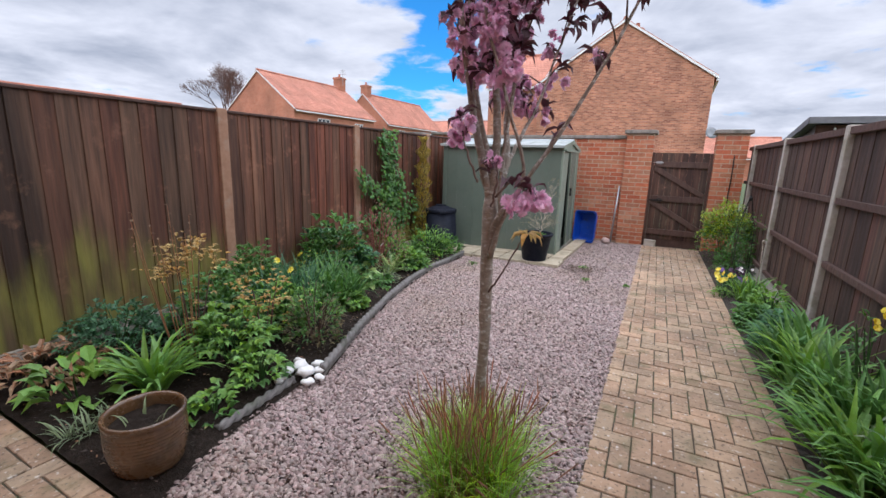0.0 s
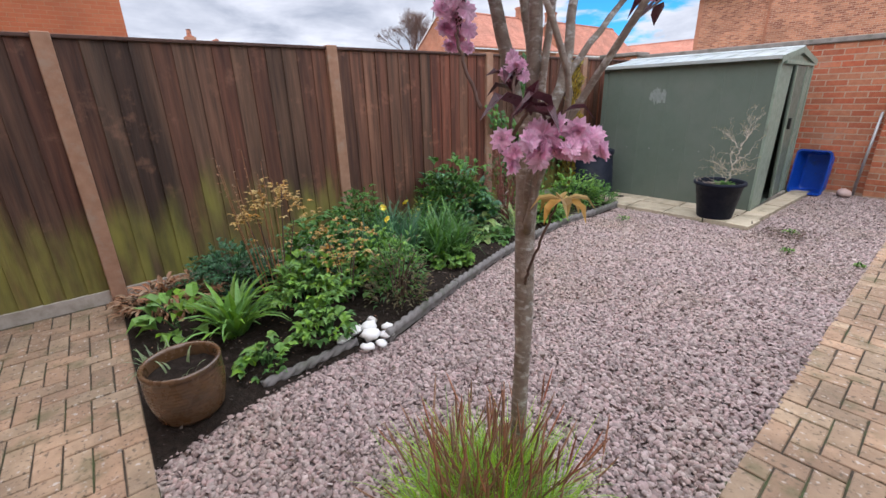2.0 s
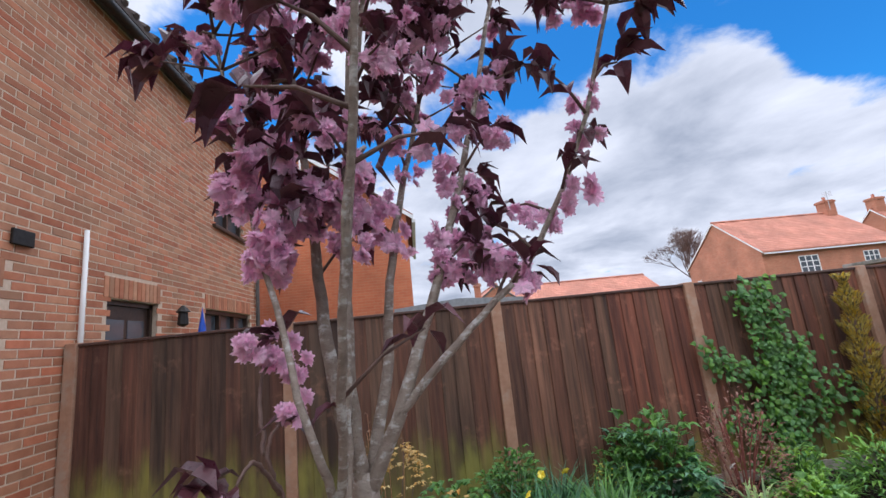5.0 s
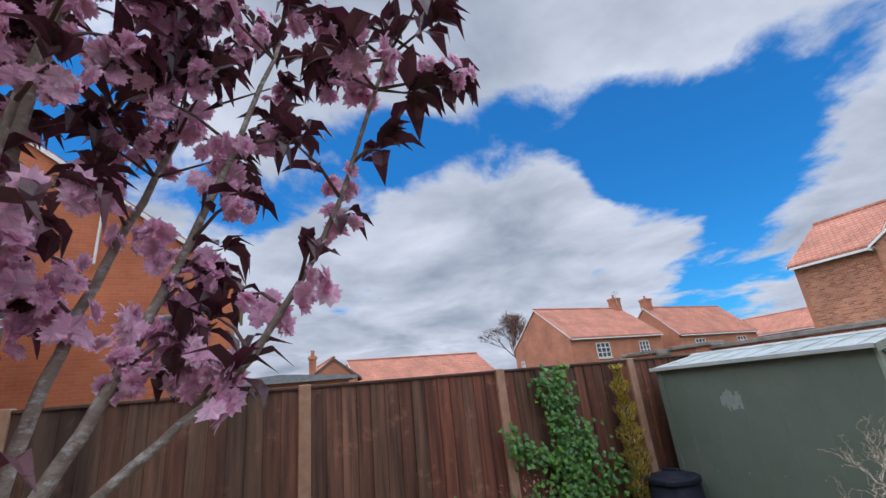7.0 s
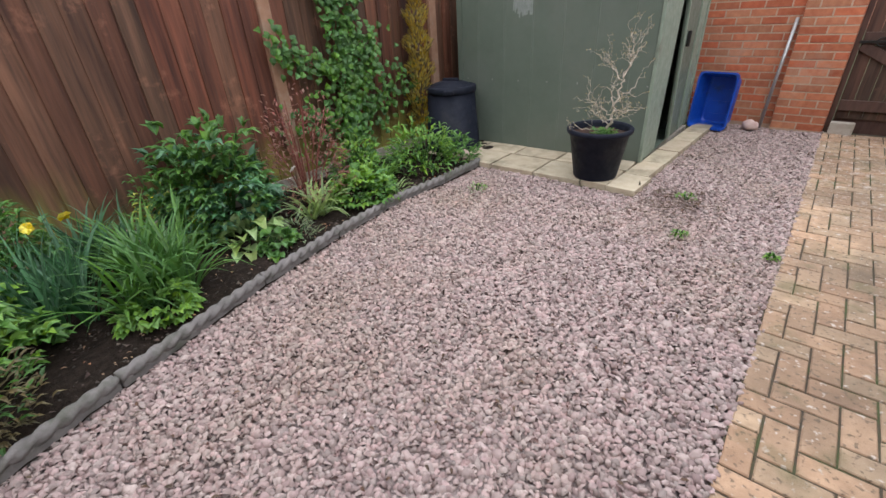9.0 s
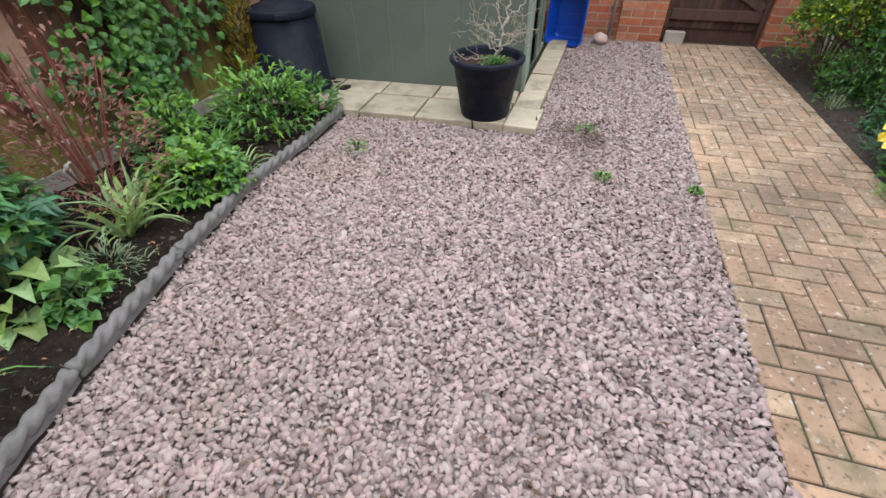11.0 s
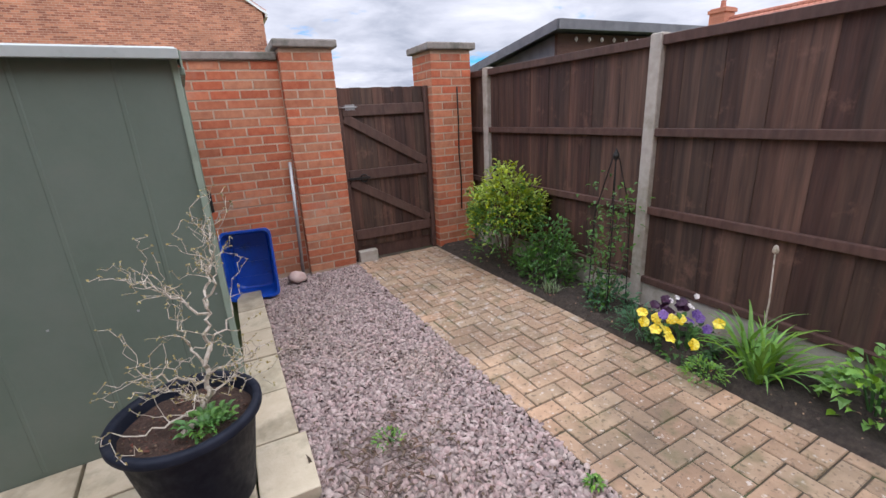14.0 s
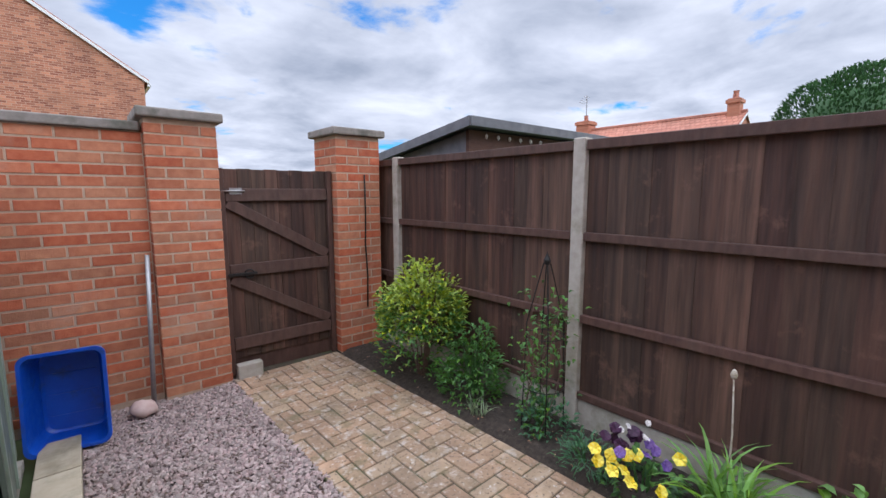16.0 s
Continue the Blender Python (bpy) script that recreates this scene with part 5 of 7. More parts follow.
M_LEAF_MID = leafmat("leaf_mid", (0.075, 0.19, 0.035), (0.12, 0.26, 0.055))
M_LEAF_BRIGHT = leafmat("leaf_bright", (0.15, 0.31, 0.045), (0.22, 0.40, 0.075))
M_LEAF_LIME = leafmat("leaf_lime", (0.27, 0.50, 0.05), (0.40, 0.62, 0.09))
M_LEAF_DARK = leafmat("leaf_dark", (0.04, 0.10, 0.032), (0.065, 0.145, 0.045))
M_LEAF_BLUE = leafmat("leaf_bluegreen", (0.06, 0.165, 0.075), (0.095, 0.22, 0.10))
M_LEAF_GREY = leafmat("leaf_greygreen", (0.17, 0.24, 0.12), (0.27, 0.33, 0.18))
M_LEAF_PALE = leafmat("leaf_pale", (0.27, 0.40, 0.12), (0.38, 0.50, 0.20))
M_LEAF_YEL = leafmat("leaf_yellowgreen", (0.36, 0.38, 0.04), (0.50, 0.48, 0.07))
M_LEAF_GOLDGREEN = leafmat("leaf_golden_green", (0.27, 0.38, 0.035), (0.40, 0.48, 0.06))
M_LEAF_GOLD = leafmat("leaf_gold", (0.40, 0.25, 0.065), (0.54, 0.37, 0.12))
M_LEAF_BROWN = leafmat("leaf_olive_brown", (0.14, 0.115, 0.05), (0.21, 0.175, 0.085))
M_LEAF_RED = leafmat("leaf_redbrown", (0.22, 0.085, 0.065), (0.32, 0.15, 0.11))
M_LEAF_DEAD = leafmat("leaf_dead", (0.28, 0.145, 0.07), (0.42, 0.25, 0.14), t=0.15)
M_LEAF_PURPLE = leafmat("leaf_burgundy", (0.060, 0.018, 0.026), (0.115, 0.038, 0.05), t=0.25, rough=0.36)
M_PETAL = leafmat("petal_pink", (0.84, 0.47, 0.66), (0.92, 0.70, 0.82), vary=0.15, t=0.45)
M_PETAL_Y = leafmat("petal_yellow", (0.78, 0.60, 0.025), (0.84, 0.70, 0.07), t=0.25)
M_PETAL_V = leafmat("petal_violet", (0.16, 0.08, 0.32), (0.26, 0.15, 0.45), t=0.25)
M_PETAL_K = leafmat("petal_dark", (0.03, 0.008, 0.03), (0.06, 0.015, 0.05), t=0.15)
M_PETAL_W = leafmat("petal_white", (0.72, 0.68, 0.66), (0.8, 0.77, 0.74), t=0.25)
M_SPIKE = leafmat("grass_spike", (0.28, 0.13, 0.08), (0.42, 0.23, 0.14), t=0.1)
M_BARK = surface("cherry_bark", (0.185, 0.142, 0.108), (0.325, 0.27, 0.218), 24, 0.8, 1.0, 60, stain=(0.52, 0.50, 0.455), stain_scale=26, stain_at=(0.53, 0.66), stretch=(1, 1, 1.6), bump_dist=0.006)
M_TWIG = surface("twig", (0.10, 0.06, 0.045), (0.16, 0.10, 0.08), 40, 0.75, 0.4)
M_PALEBARK = surface("pale_hazel_bark", (0.40, 0.35, 0.28), (0.55, 0.49, 0.41), 40, 0.8, 0.4, stain=(0.22, 0.19, 0.11), stain_scale=30, stain_at=(0.5, 0.65))
M_MULCH = surface("bark_mulch", (0.05, 0.025, 0.016), (0.13, 0.065, 0.04), 40, 0.9, 0.4, vary=0.55, island=True)
M_BUD = leafmat("hazel_bud", (0.20, 0.16, 0.05), (0.32, 0.26, 0.09))
M_SOIL_POT = surface("brown_potting_soil", (0.04, 0.022, 0.015), (0.075, 0.042, 0.028), 60, 0.95, 1.0, 120, bump_dist=0.012)


def leaf(s, p, d, L, w, fold=0.25, curl=0.25, up=None):
    """A pointed leaf from p along d: two folded halves, bent at the middle."""
    d = Vector(d).normalized()
    up = Vector(up or (0, 0, 1))
    side = d.cross(up)
    if side.length < 0.05:
        side = d.cross(Vector((1, 0, 0)))
    side.normalize()
    n = side.cross(d)
    a, m1, m2, t = p, p + d * L * 0.35 + n * L * 0.05, p + d * L * 0.7 + n * L * 0.02 * (1 - curl), p + d * L - n * L * curl
    lift = n * w * fold
    vs = [a, m1, m2, t, m1 + side * w * 0.5 + lift, m2 + side * w * 0.4 + lift, m1 - side * w * 0.5 + lift, m2 - side * w * 0.4 + lift]
    s.add([tuple(v) for v in vs], [(0, 4, 1), (1, 4, 5, 2), (2, 5, 3), (0, 1, 6), (1, 2, 7, 6), (2, 3, 7)])


def blade(s, p, az, L, w, lean, droop=0.9, segs=6):
    """A strap leaf that rises and arches over."""
    d = Vector((math.cos(az), math.sin(az), 0))
    side = Vector((-math.sin(az), math.cos(az), 0))
    ang = 1.5708 - lean
    q, vs, fs = Vector(p), [], []
    for i in range(segs + 1):
        f = i / segs
        ww = w * (0.75 + 0.5 * f if f < 0.5 else 1.0 * (1 - f) * 2 * 0.98 + 0.02) * 0.5
        dip = Vector((0, 0, -ww * 0.35))
        vs += [tuple(q + side * ww), tuple(q + dip), tuple(q - side * ww)]
        a = ang - droop * 1.9 * f * f
        q = q + (d * math.cos(a) + Vector((0, 0, math.sin(a)))) * L / segs
    for i in range(segs):
        o = i * 3
        fs += [(o, o + 1, o + 4, o + 3), (o + 1, o + 2, o + 5, o + 4)]
    s.add(vs, fs)


def strap_clump(name, label, x, y, n, L, w, r, mat, seed, droop=0.9, lean=(0.1, 0.8), category="plant", z=0.0, group=""):
    rnd = random.Random(seed)
    t = thing(name, label, category, pose(x, y, z), group=group)
    tufts = max(2, n // 25)
    for k in range(tufts):
        s = Shape()
        cx, cy = rnd.uniform(-r, r) * 0.5, rnd.uniform(-r, r) * 0.5
        for _ in range(n // tufts):
            blade(s, Vector((cx + rnd.uniform(-0.03, 0.03), cy + rnd.uniform(-0.03, 0.03), 0)), rnd.uniform(0, 6.28), L * rnd.uniform(0.6, 1.15), w * rnd.uniform(0.7, 1.2), rnd.uniform(*lean), droop * rnd.uniform(0.5, 1.3))
        part("leaf_tuft", s, mat, t)["kind"] = "stuff"
    return t


def leafy(name, label, x, y, r, h, n, L, w, mat, seed, category="plant", stems=8, low=0.15, mat2=None, lobes=1, z=0.0, stem_mat=None, rise=0.35, group="", gaps=0.5):
    """A bushy plant: stems from its base, and leaves over the outside of an uneven mass."""
    rnd = random.Random(seed)
    t = thing(name, label, category, pose(x, y, z), group=group)
    st = stem_mat or M_LEAF_DARK
    for k in range(stems):
        a, q = rnd.uniform(0, 6.28), rnd.uniform(0.2, 0.8)
        tip = Vector((r * q * math.cos(a), r * q * math.sin(a), h * rnd.uniform(0.55, 0.92)))
        part("stem", Shape().tube([(0.02 * math.cos(a), 0.02 * math.sin(a), -0.01), tip * 0.5 + Vector((rnd.uniform(-0.02, 0.02), 0, 0.03)), tip], [0.006, 0.005, 0.003], 5), st, t)
    a_s, b_s = Shape(), Shape()
    made = tries = 0
    while made < n and tries < n * 12:
        tries += 1
        d = Vector((rnd.gauss(0, 1), rnd.gauss(0, 1), rnd.gauss(0, 0.8)))
        d.normalize()
        d.z = abs(d.z) if rnd.random() < 0.8 else d.z
        u = 1 + 0.44 * noise.noise(d * 2.4 + Vector((seed, 0, 0)))
        rad = rnd.uniform(0.5, 1.0) ** 0.6 * u
        p = Vector((d.x * r * rad, d.y * r * rad, h * (low + (1 - low) * max(0, d.z) * rad) * 0.97 if d.z > 0 else h * low * rnd.uniform(0.3, 1)))
        if noise.noise(p * (3.2 / max(r, 0.1)) * 0.6 + Vector((seed * 3, 1, 2))) < -gaps:
            continue
        out = Vector((d.x, d.y, rise + rnd.uniform(-0.3, 0.5))) + Vector((rnd.uniform(-0.6, 0.6), rnd.uniform(-0.6, 0.6), 0))
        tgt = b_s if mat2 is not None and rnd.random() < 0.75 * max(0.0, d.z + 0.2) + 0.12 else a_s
        l = L * rnd.uniform(0.6, 1.2)
        if lobes == 1:
            leaf(tgt, p, out, l, w * l / L, 0.25, rnd.uniform(0, 0.5))
        else:
            for q in range(lobes):
                o = out.copy()
                o.rotate(Euler((rnd.uniform(-0.15, 0.15), 0, (q - (lobes - 1) / 2) * (2.4 / lobes))))
                leaf(tgt, p, o, l * (1 - 0.12 * abs(q - (lobes - 1) / 2)), w * l / L, 0.2, rnd.uniform(0.1, 0.4))
        made += 1
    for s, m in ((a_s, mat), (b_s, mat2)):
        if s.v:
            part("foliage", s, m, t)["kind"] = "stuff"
    return t


def flowers(parent, pts, mat, size, seed, name="flower", petals=5):
    rnd = random.Random(seed)
    for p in pts:
        s = Shape()
        face = Vector((rnd.uniform(-1, 0.4), rnd.uniform(-1, -0.1), rnd.uniform(0.2, 0.9))).normalized()
        a = face.orthogonal().normalized()
        for k in range(petals):
            d = a.copy()
            d.rotate(Matrix.Rotation(6.2832 * k / petals, 3, face))
            leaf(s, Vector(p), d + face * 0.15, size, size * 1.35, 0.1, 0.15, up=face)
        part(name, s, mat, parent)


def cherry_tree():
    """A young burgundy-leaved cherry in double pink blossom: a slim trunk that forks into upright limbs."""
    X, Y = -0.57, 1.83
    t = thing("cherry_tree", "young cherry tree in pink blossom with dark burgundy leaves", "tree", pose(X, Y, 0))
    rnd = random.Random(17)
    F = Vector((0.0, 0.0, 1.22))
    part("trunk", Shape().tube([(0.01, 0.0, -0.03), (0.0, 0.0, 0.12), (-0.004, 0.004, 0.4), (0.006, 0.0, 0.66), (0.0, 0.005, 0.72), (-0.004, 0.0, 1.0), tuple(F), (0.0, 0.0, 1.3)], [0.036, 0.029, 0.026, 0.025, 0.029, 0.028, 0.035, 0.026], 16), M_BARK, t, smooth=True)
    leaves = Shape()
    spots = []

    def limb(start, ctrl, r0, r1, name="branch", mat=None, rings=9):
        pts = []
        n = len(ctrl)
        P = [Vector(start)] + [Vector(c) for c in ctrl]
        k = 22
        for i in range(k + 1):
            f = i / k * n
            j = min(int(f), n - 1)
            g = f - j
            a, b = P[j], P[j + 1]
            m0 = (P[j + 1] - P[max(j - 1, 0)]) * 0.5
            m1 = (P[min(j + 2, n)] - P[j]) * 0.5
            h = a * (2 * g**3 - 3 * g**2 + 1) + m0 * (g**3 - 2 * g**2 + g) + b * (-2 * g**3 + 3 * g**2) + m1 * (g**3 - g**2)
            pts.append(h + Vector((rnd.uniform(-1, 1), rnd.uniform(-1, 1), 0)) * 0.0035)
        part(name, Shape().tube(pts, [r0 + (r1 - r0) * i / k for i in range(k + 1)], 10), mat or M_BARK, t, smooth=True)
        return pts

    def tuft(p, d, n, L):
        for _ in range(n):
            o = Vector(d) * 0.7 + Vector((rnd.uniform(-1, 1), rnd.uniform(-1, 1), rnd.uniform(-1.1, 0.5)))
            l = L * rnd.uniform(0.65, 1.2)
            leaf(leaves, Vector(p) + Vector((rnd.uniform(-1, 1), rnd.uniform(-1, 1), rnd.uniform(-1, 1))) * 0.012, o, l, l * 0.46, 0.3, rnd.uniform(0.1, 0.6))

    limbs = [
        ((0.0, 0.0, 1.04), [(0.05, -0.04, 1.2), (0.18, -0.01, 1.40), (0.35, 0.04, 1.70), (0.49, 0.09, 2.0), (0.57, 0.12, 2.32)], 0.012, 0.004),
        ((0.03, -0.02, 1.10), [(0.11, -0.04, 1.28), (0.16, -0.07, 1.42), (0.10, -0.15, 1.68), (0.03, -0.24, 2.0), (0.0, -0.32, 2.45)], 0.010, 0.004),
        ((0, 0, 1.26), [(-0.04, -0.06, 1.5), (-0.09, -0.10, 1.8), (-0.14, -0.14, 2.2), (-0.20, -0.22, 2.7)], 0.021, 0.006),
        ((0, 0, 1.26), [(0.02, -0.02, 1.5), (0.0, 0.0, 1.9), (0.05, 0.05, 2.4), (0.06, 0.10, 2.95)], 0.022, 0.006),
        ((0, 0, 1.24), [(0.03, 0.09, 1.42), (-0.01, 0.17, 1.62), (-0.05, 0.25, 1.85), (-0.08, 0.36, 2.2), (-0.10, 0.46, 2.6)], 0.017, 0.005),
        ((0.03, 0.085, 1.41), [(0.04, 0.24, 1.56), (0.06, 0.42, 1.73), (0.10, 0.56, 2.0), (0.20, 0.68, 2.40)], 0.010, 0.004),
        ((0.02, -0.02, 1.02), [(0.055, -0.03, 1.2), (0.05, -0.02, 1.4), (0.07, 0.0, 1.7), (0.12, 0.05, 2.1), (0.16, 0.12, 2.6)], 0.013, 0.005),
        ((0, 0.01, 1.27), [(-0.06, 0.06, 1.5), (-0.16, 0.10, 1.85), (-0.24, 0.2, 2.25), (-0.3, 0.3, 2.65)], 0.016, 0.005),
    ]
    for i, (st, ctrl, r0, r1) in enumerate(limbs):
        pts = limb(st, ctrl, r0, r1)
        for j in range(8, 23):
            f = j / 22
            if f < (0.55 if i in (1, 6) else 0.3 if i == 5 else 0.42) or rnd.random() < (0.55 if pts[j].z < 1.85 and i != 5 else 0.18):
                continue
            a = rnd.uniform(0, 6.28)
            o = Vector((math.cos(a), math.sin(a), rnd.uniform(0.3, 1.0))).normalized()
            high = pts[j].z > 2.15
            L = rnd.uniform(0.12, 0.30) * (1.15 - 0.4 * f) if high else rnd.uniform(0.06, 0.21) * (1.15 - 0.5 * f)
            tip = pts[j] + o * L
            if high:
                for q in range(3):
                    o2 = Vector((rnd.uniform(-1, 1), rnd.uniform(-1, 1), rnd.uniform(0, 0.8))).normalized()
                    tip2 = pts[j] + o2 * rnd.uniform(0.08, 0.24)
                    part("twig", Shape().tube([pts[j], tip2], [0.004, 0.002], 6), M_TWIG, t, smooth=True)
                    tuft(tip2, o2, rnd.randint(7, 12), 0.088)
                    if rnd.random() < 0.6:
                        spots.append(tip2 + Vector((0, 0, -0.02)))
            part("twig", Shape().tube([pts[j], pts[j].lerp(tip, 0.5) + Vector((0, 0, 0.015)), tip], [0.0045, 0.0035, 0.002], 6), M_TWIG, t, smooth=True)
            tuft(tip, o, rnd.randint(4, 8) if pts[j].z > 1.75 else rnd.randint(2, 5), 0.082)
            tuft(pts[j].lerp(tip, 0.55), o, rnd.randint(0, 2), 0.07)
            dark_limb = i == 0
            if rnd.random() < (0.25 if dark_limb else 0.75):
                spots.append(tip + Vector((0, 0, -0.015)))
            if not dark_limb and rnd.random() < 0.6:
                spots.append(pts[j].lerp(tip, 0.5))
            if not dark_limb and rnd.random() < 0.42:
                spots.append(pts[j] + Vector((rnd.uniform(-1, 1), rnd.uniform(-1, 1), -0.5)) * 0.04)
        tuft(pts[-1], (0, 0, 1), 9, 0.075)
    # low blossom twigs
    for st, mid, tip in (((0.02, -0.02, 0.86), (0.10, -0.09, 0.97), (0.21, -0.14, 1.16)), ((0.08, -0.15, 1.3), (0.16, -0.17, 1.38), (0.2, -0.19, 1.34)),
                         ((0.06, -0.14, 1.26), (0.09, -0.17, 1.38), (0.06, -0.13, 1.45)), ((0.02, -0.2, 1.36), (-0.03, -0.22, 1.5), (-0.06, -0.2, 1.58))):
        limb(st, [mid, tip], 0.005, 0.0025, "twig", M_TWIG)
    low_big = Vector((0.235, -0.195, 1.30))
    # blossom: ruffled double flowers in hanging clusters
    def blossom(s, c, r):
        face = Vector((rnd.uniform(-1, 1), rnd.uniform(-1, 1), rnd.uniform(-0.6, 0.9))).normalized()
        a = face.orthogonal().normalized()
        for ring, (n, tilt, L) in enumerate(((11, 0.05, 1.0), (10, 0.45, 0.88), (8, 0.9, 0.7), (6, 1.5, 0.5))):
            for k in range(n):
                d = a.copy()
                d.rotate(Matrix.Rotation(6.2832 * k / n + ring * 0.4 + rnd.uniform(-0.15, 0.15), 3, face))
                leaf(s, c, d + face * (tilt + rnd.uniform(-0.12, 0.12)), r * L * rnd.uniform(0.85, 1.1), r * 0.55 * L, 0.12, rnd.uniform(-0.25, 0.2), up=face)
    variants = []
    for v in range(5):
        s = Shape()
        for q in range(6 + v % 3):
            c = Vector((rnd.uniform(-1, 1), rnd.uniform(-1, 1), rnd.uniform(-1, 0.6))) * 0.038
            blossom(s, c, rnd.uniform(0.024, 0.031))
        variants.append(s.mesh("blossom", M_PETAL))
    for k, p in enumerate(spots):
        ob = part("blossom", variants[k % 5], None, t)
        ob.matrix_basis = pose(*p, rnd.uniform(-20, 20), rnd.uniform(-20, 20), rnd.uniform(0, 360)) @ Matrix.Scale(rnd.uniform(0.8, 1.15), 4)
    for k, (dx, dy, dz, sc) in enumerate(((0.0, 0.0, 0.0, 1.1), (-0.045, -0.035, -0.005, 1.0), (0.03, 0.05, 0.01, 1.0), (-0.07, -0.075, -0.02, 0.95), (0.06, 0.09, -0.015, 0.8))):
        ob = part("blossom", variants[k], None, t)
        ob.matrix_basis = pose(*(low_big + Vector((dx, dy, dz)) * 0.7), 0, 0, 70 * k) @ Matrix.Scale(sc, 4)
    for p, sc in (((0.055, -0.125, 1.455), 0.75), ((-0.07, -0.19, 1.57), 1.0), ((-0.03, -0.23, 1.60), 1.0), ((-0.10, -0.16, 1.53), 0.8)):
        ob = part("blossom", variants[2], None, t)
        ob.matrix_basis = pose(*p, 0, 0, 40) @ Matrix.Scale(sc, 4)
    for p in (low_big + Vector((0, 0, 0.05)), low_big + Vector((-0.05, -0.04, 0.05)), Vector((0.03, -0.1, 1.4)), Vector((-0.07, -0.19, 1.6))):
        tuft(p, (0, 0, 0.6), 6, 0.085)
    part("leaves", leaves, M_LEAF_PURPLE, t, "dark burgundy leaves")["kind"] = "stuff"
    young = Shape()
    for k in range(8):
        a = 6.28 * k / 8
        leaf(young, Vector((0.215, -0.13, 1.165)), Vector((math.cos(a), math.sin(a), -0.35 + 0.3 * (k % 2))), 0.075, 0.026, 0.3, 0.3)
    part("young_leaves", young, M_LEAF_GOLD, t, "fresh bronze-gold leaves")


def ornamental_grass():
    t = thing("ornamental_grass", "clump of green grass with dry reddish-brown seed spikes", "grass", pose(-0.50, 1.62, 0))
    rnd = random.Random(23)
    for k in range(13):
        s = Shape()
        a, q = rnd.uniform(0, 6.28), rnd.uniform(0, 0.17)
        cx, cy = q * math.cos(a), q * math.sin(a)
        for _ in range(115):
            blade(s, Vector((cx + rnd.gauss(0, 0.025), cy + rnd.gauss(0, 0.025), -0.01)), rnd.uniform(0, 6.28), rnd.uniform(0.24, 0.47), 0.0056, rnd.uniform(0.02, 0.85), rnd.uniform(0.2, 0.7), 5)
        part("grass_tuft", s, M_LEAF_LIME, t)["kind"] = "stuff"
    sp = Shape()
    for _ in range(240):
        a, lean = rnd.uniform(0, 6.28), rnd.uniform(0.02, 0.75)
        L = rnd.uniform(0.34, 0.52)
        b = Vector((rnd.gauss(0, 0.09), rnd.gauss(0, 0.09), 0))
        d = Vector((math.cos(a) * math.sin(lean), math.sin(a) * math.sin(lean), math.cos(lean)))
        sp.tube([b, b + d * L * 0.75, b + d * L * 0.78, b + d * L * 0.93, b + d * L], [0.0012, 0.0012, 0.0036, 0.003, 0.0008], 4, False)
    part("seed_spikes", sp, M_SPIKE, t, "dry reddish seed spikes")["kind"] = "stuff"


def climber():
    """Heart-shaped leaves of a climber spread over the boarded fence."""
    t = thing("climbing_plant", "green climbing plant with heart-shaped leaves on the fence", "climber", pose(-3.60, 5.3, 0))
    rnd = random.Random(31)
    runs = [[(0.10, 0.0, 0.0), (0.03, -0.05, 0.5), (0.02, 0.0, 1.1), (0.02, -0.10, 1.5), (0.02, -0.20, 1.80)], [(0.03, 0.0, 0.9), (0.02, 0.08, 1.3), (0.02, 0.05, 1.82)], [(0.03, -0.02, 0.85), (0.03, -0.3, 0.98), (0.03, -0.55, 1.04), (0.02, -0.66, 1.22)],
            [(0.03, 0.0, 0.75), (0.03, 0.2, 0.9), (0.02, 0.30, 1.2)], [(0.05, 0.0, 0.5), (0.06, -0.3, 0.62), (0.06, -0.5, 0.45)], [(0.05, 0.02, 0.5), (0.06, 0.35, 0.72), (0.06, 0.6, 0.62)]]
    s = Shape()
    for ri, r in enumerate(runs):
        pts = [Vector(p) for p in r]
        part("stem", Shape().tube(pts, 0.006, 6), M_TWIG, t)
        wide = (0.085, 0.07, 0.075, 0.06, 0.15, 0.16)[ri]
        for a, b in zip(pts[:-1], pts[1:]):
            for _ in range(int((b - a).length * (300 if ri in (0, 4, 5) else 190))):
                p = a.lerp(b, rnd.random()) + Vector((abs(rnd.gauss(0, 0.035)), rnd.gauss(0, wide), rnd.gauss(0, wide * 0.8)))
                if p.z > 1.86:
                    continue
                d = Vector((rnd.uniform(0.1, 0.7), rnd.uniform(-0.7, 0.7), rnd.uniform(-1.0, -0.1)))
                leaf(s, p, d, rnd.uniform(0.045, 0.075), rnd.uniform(0.042, 0.065), 0.18, rnd.uniform(0, 0.4), up=(1, 0, 0.4))
    part("foliage", s, M_LEAF_MID2, t)["kind"] = "stuff"


M_LEAF_MID2 = leafmat("leaf_climber", (0.06, 0.165, 0.03), (0.11, 0.24, 0.045), vary=0.4)


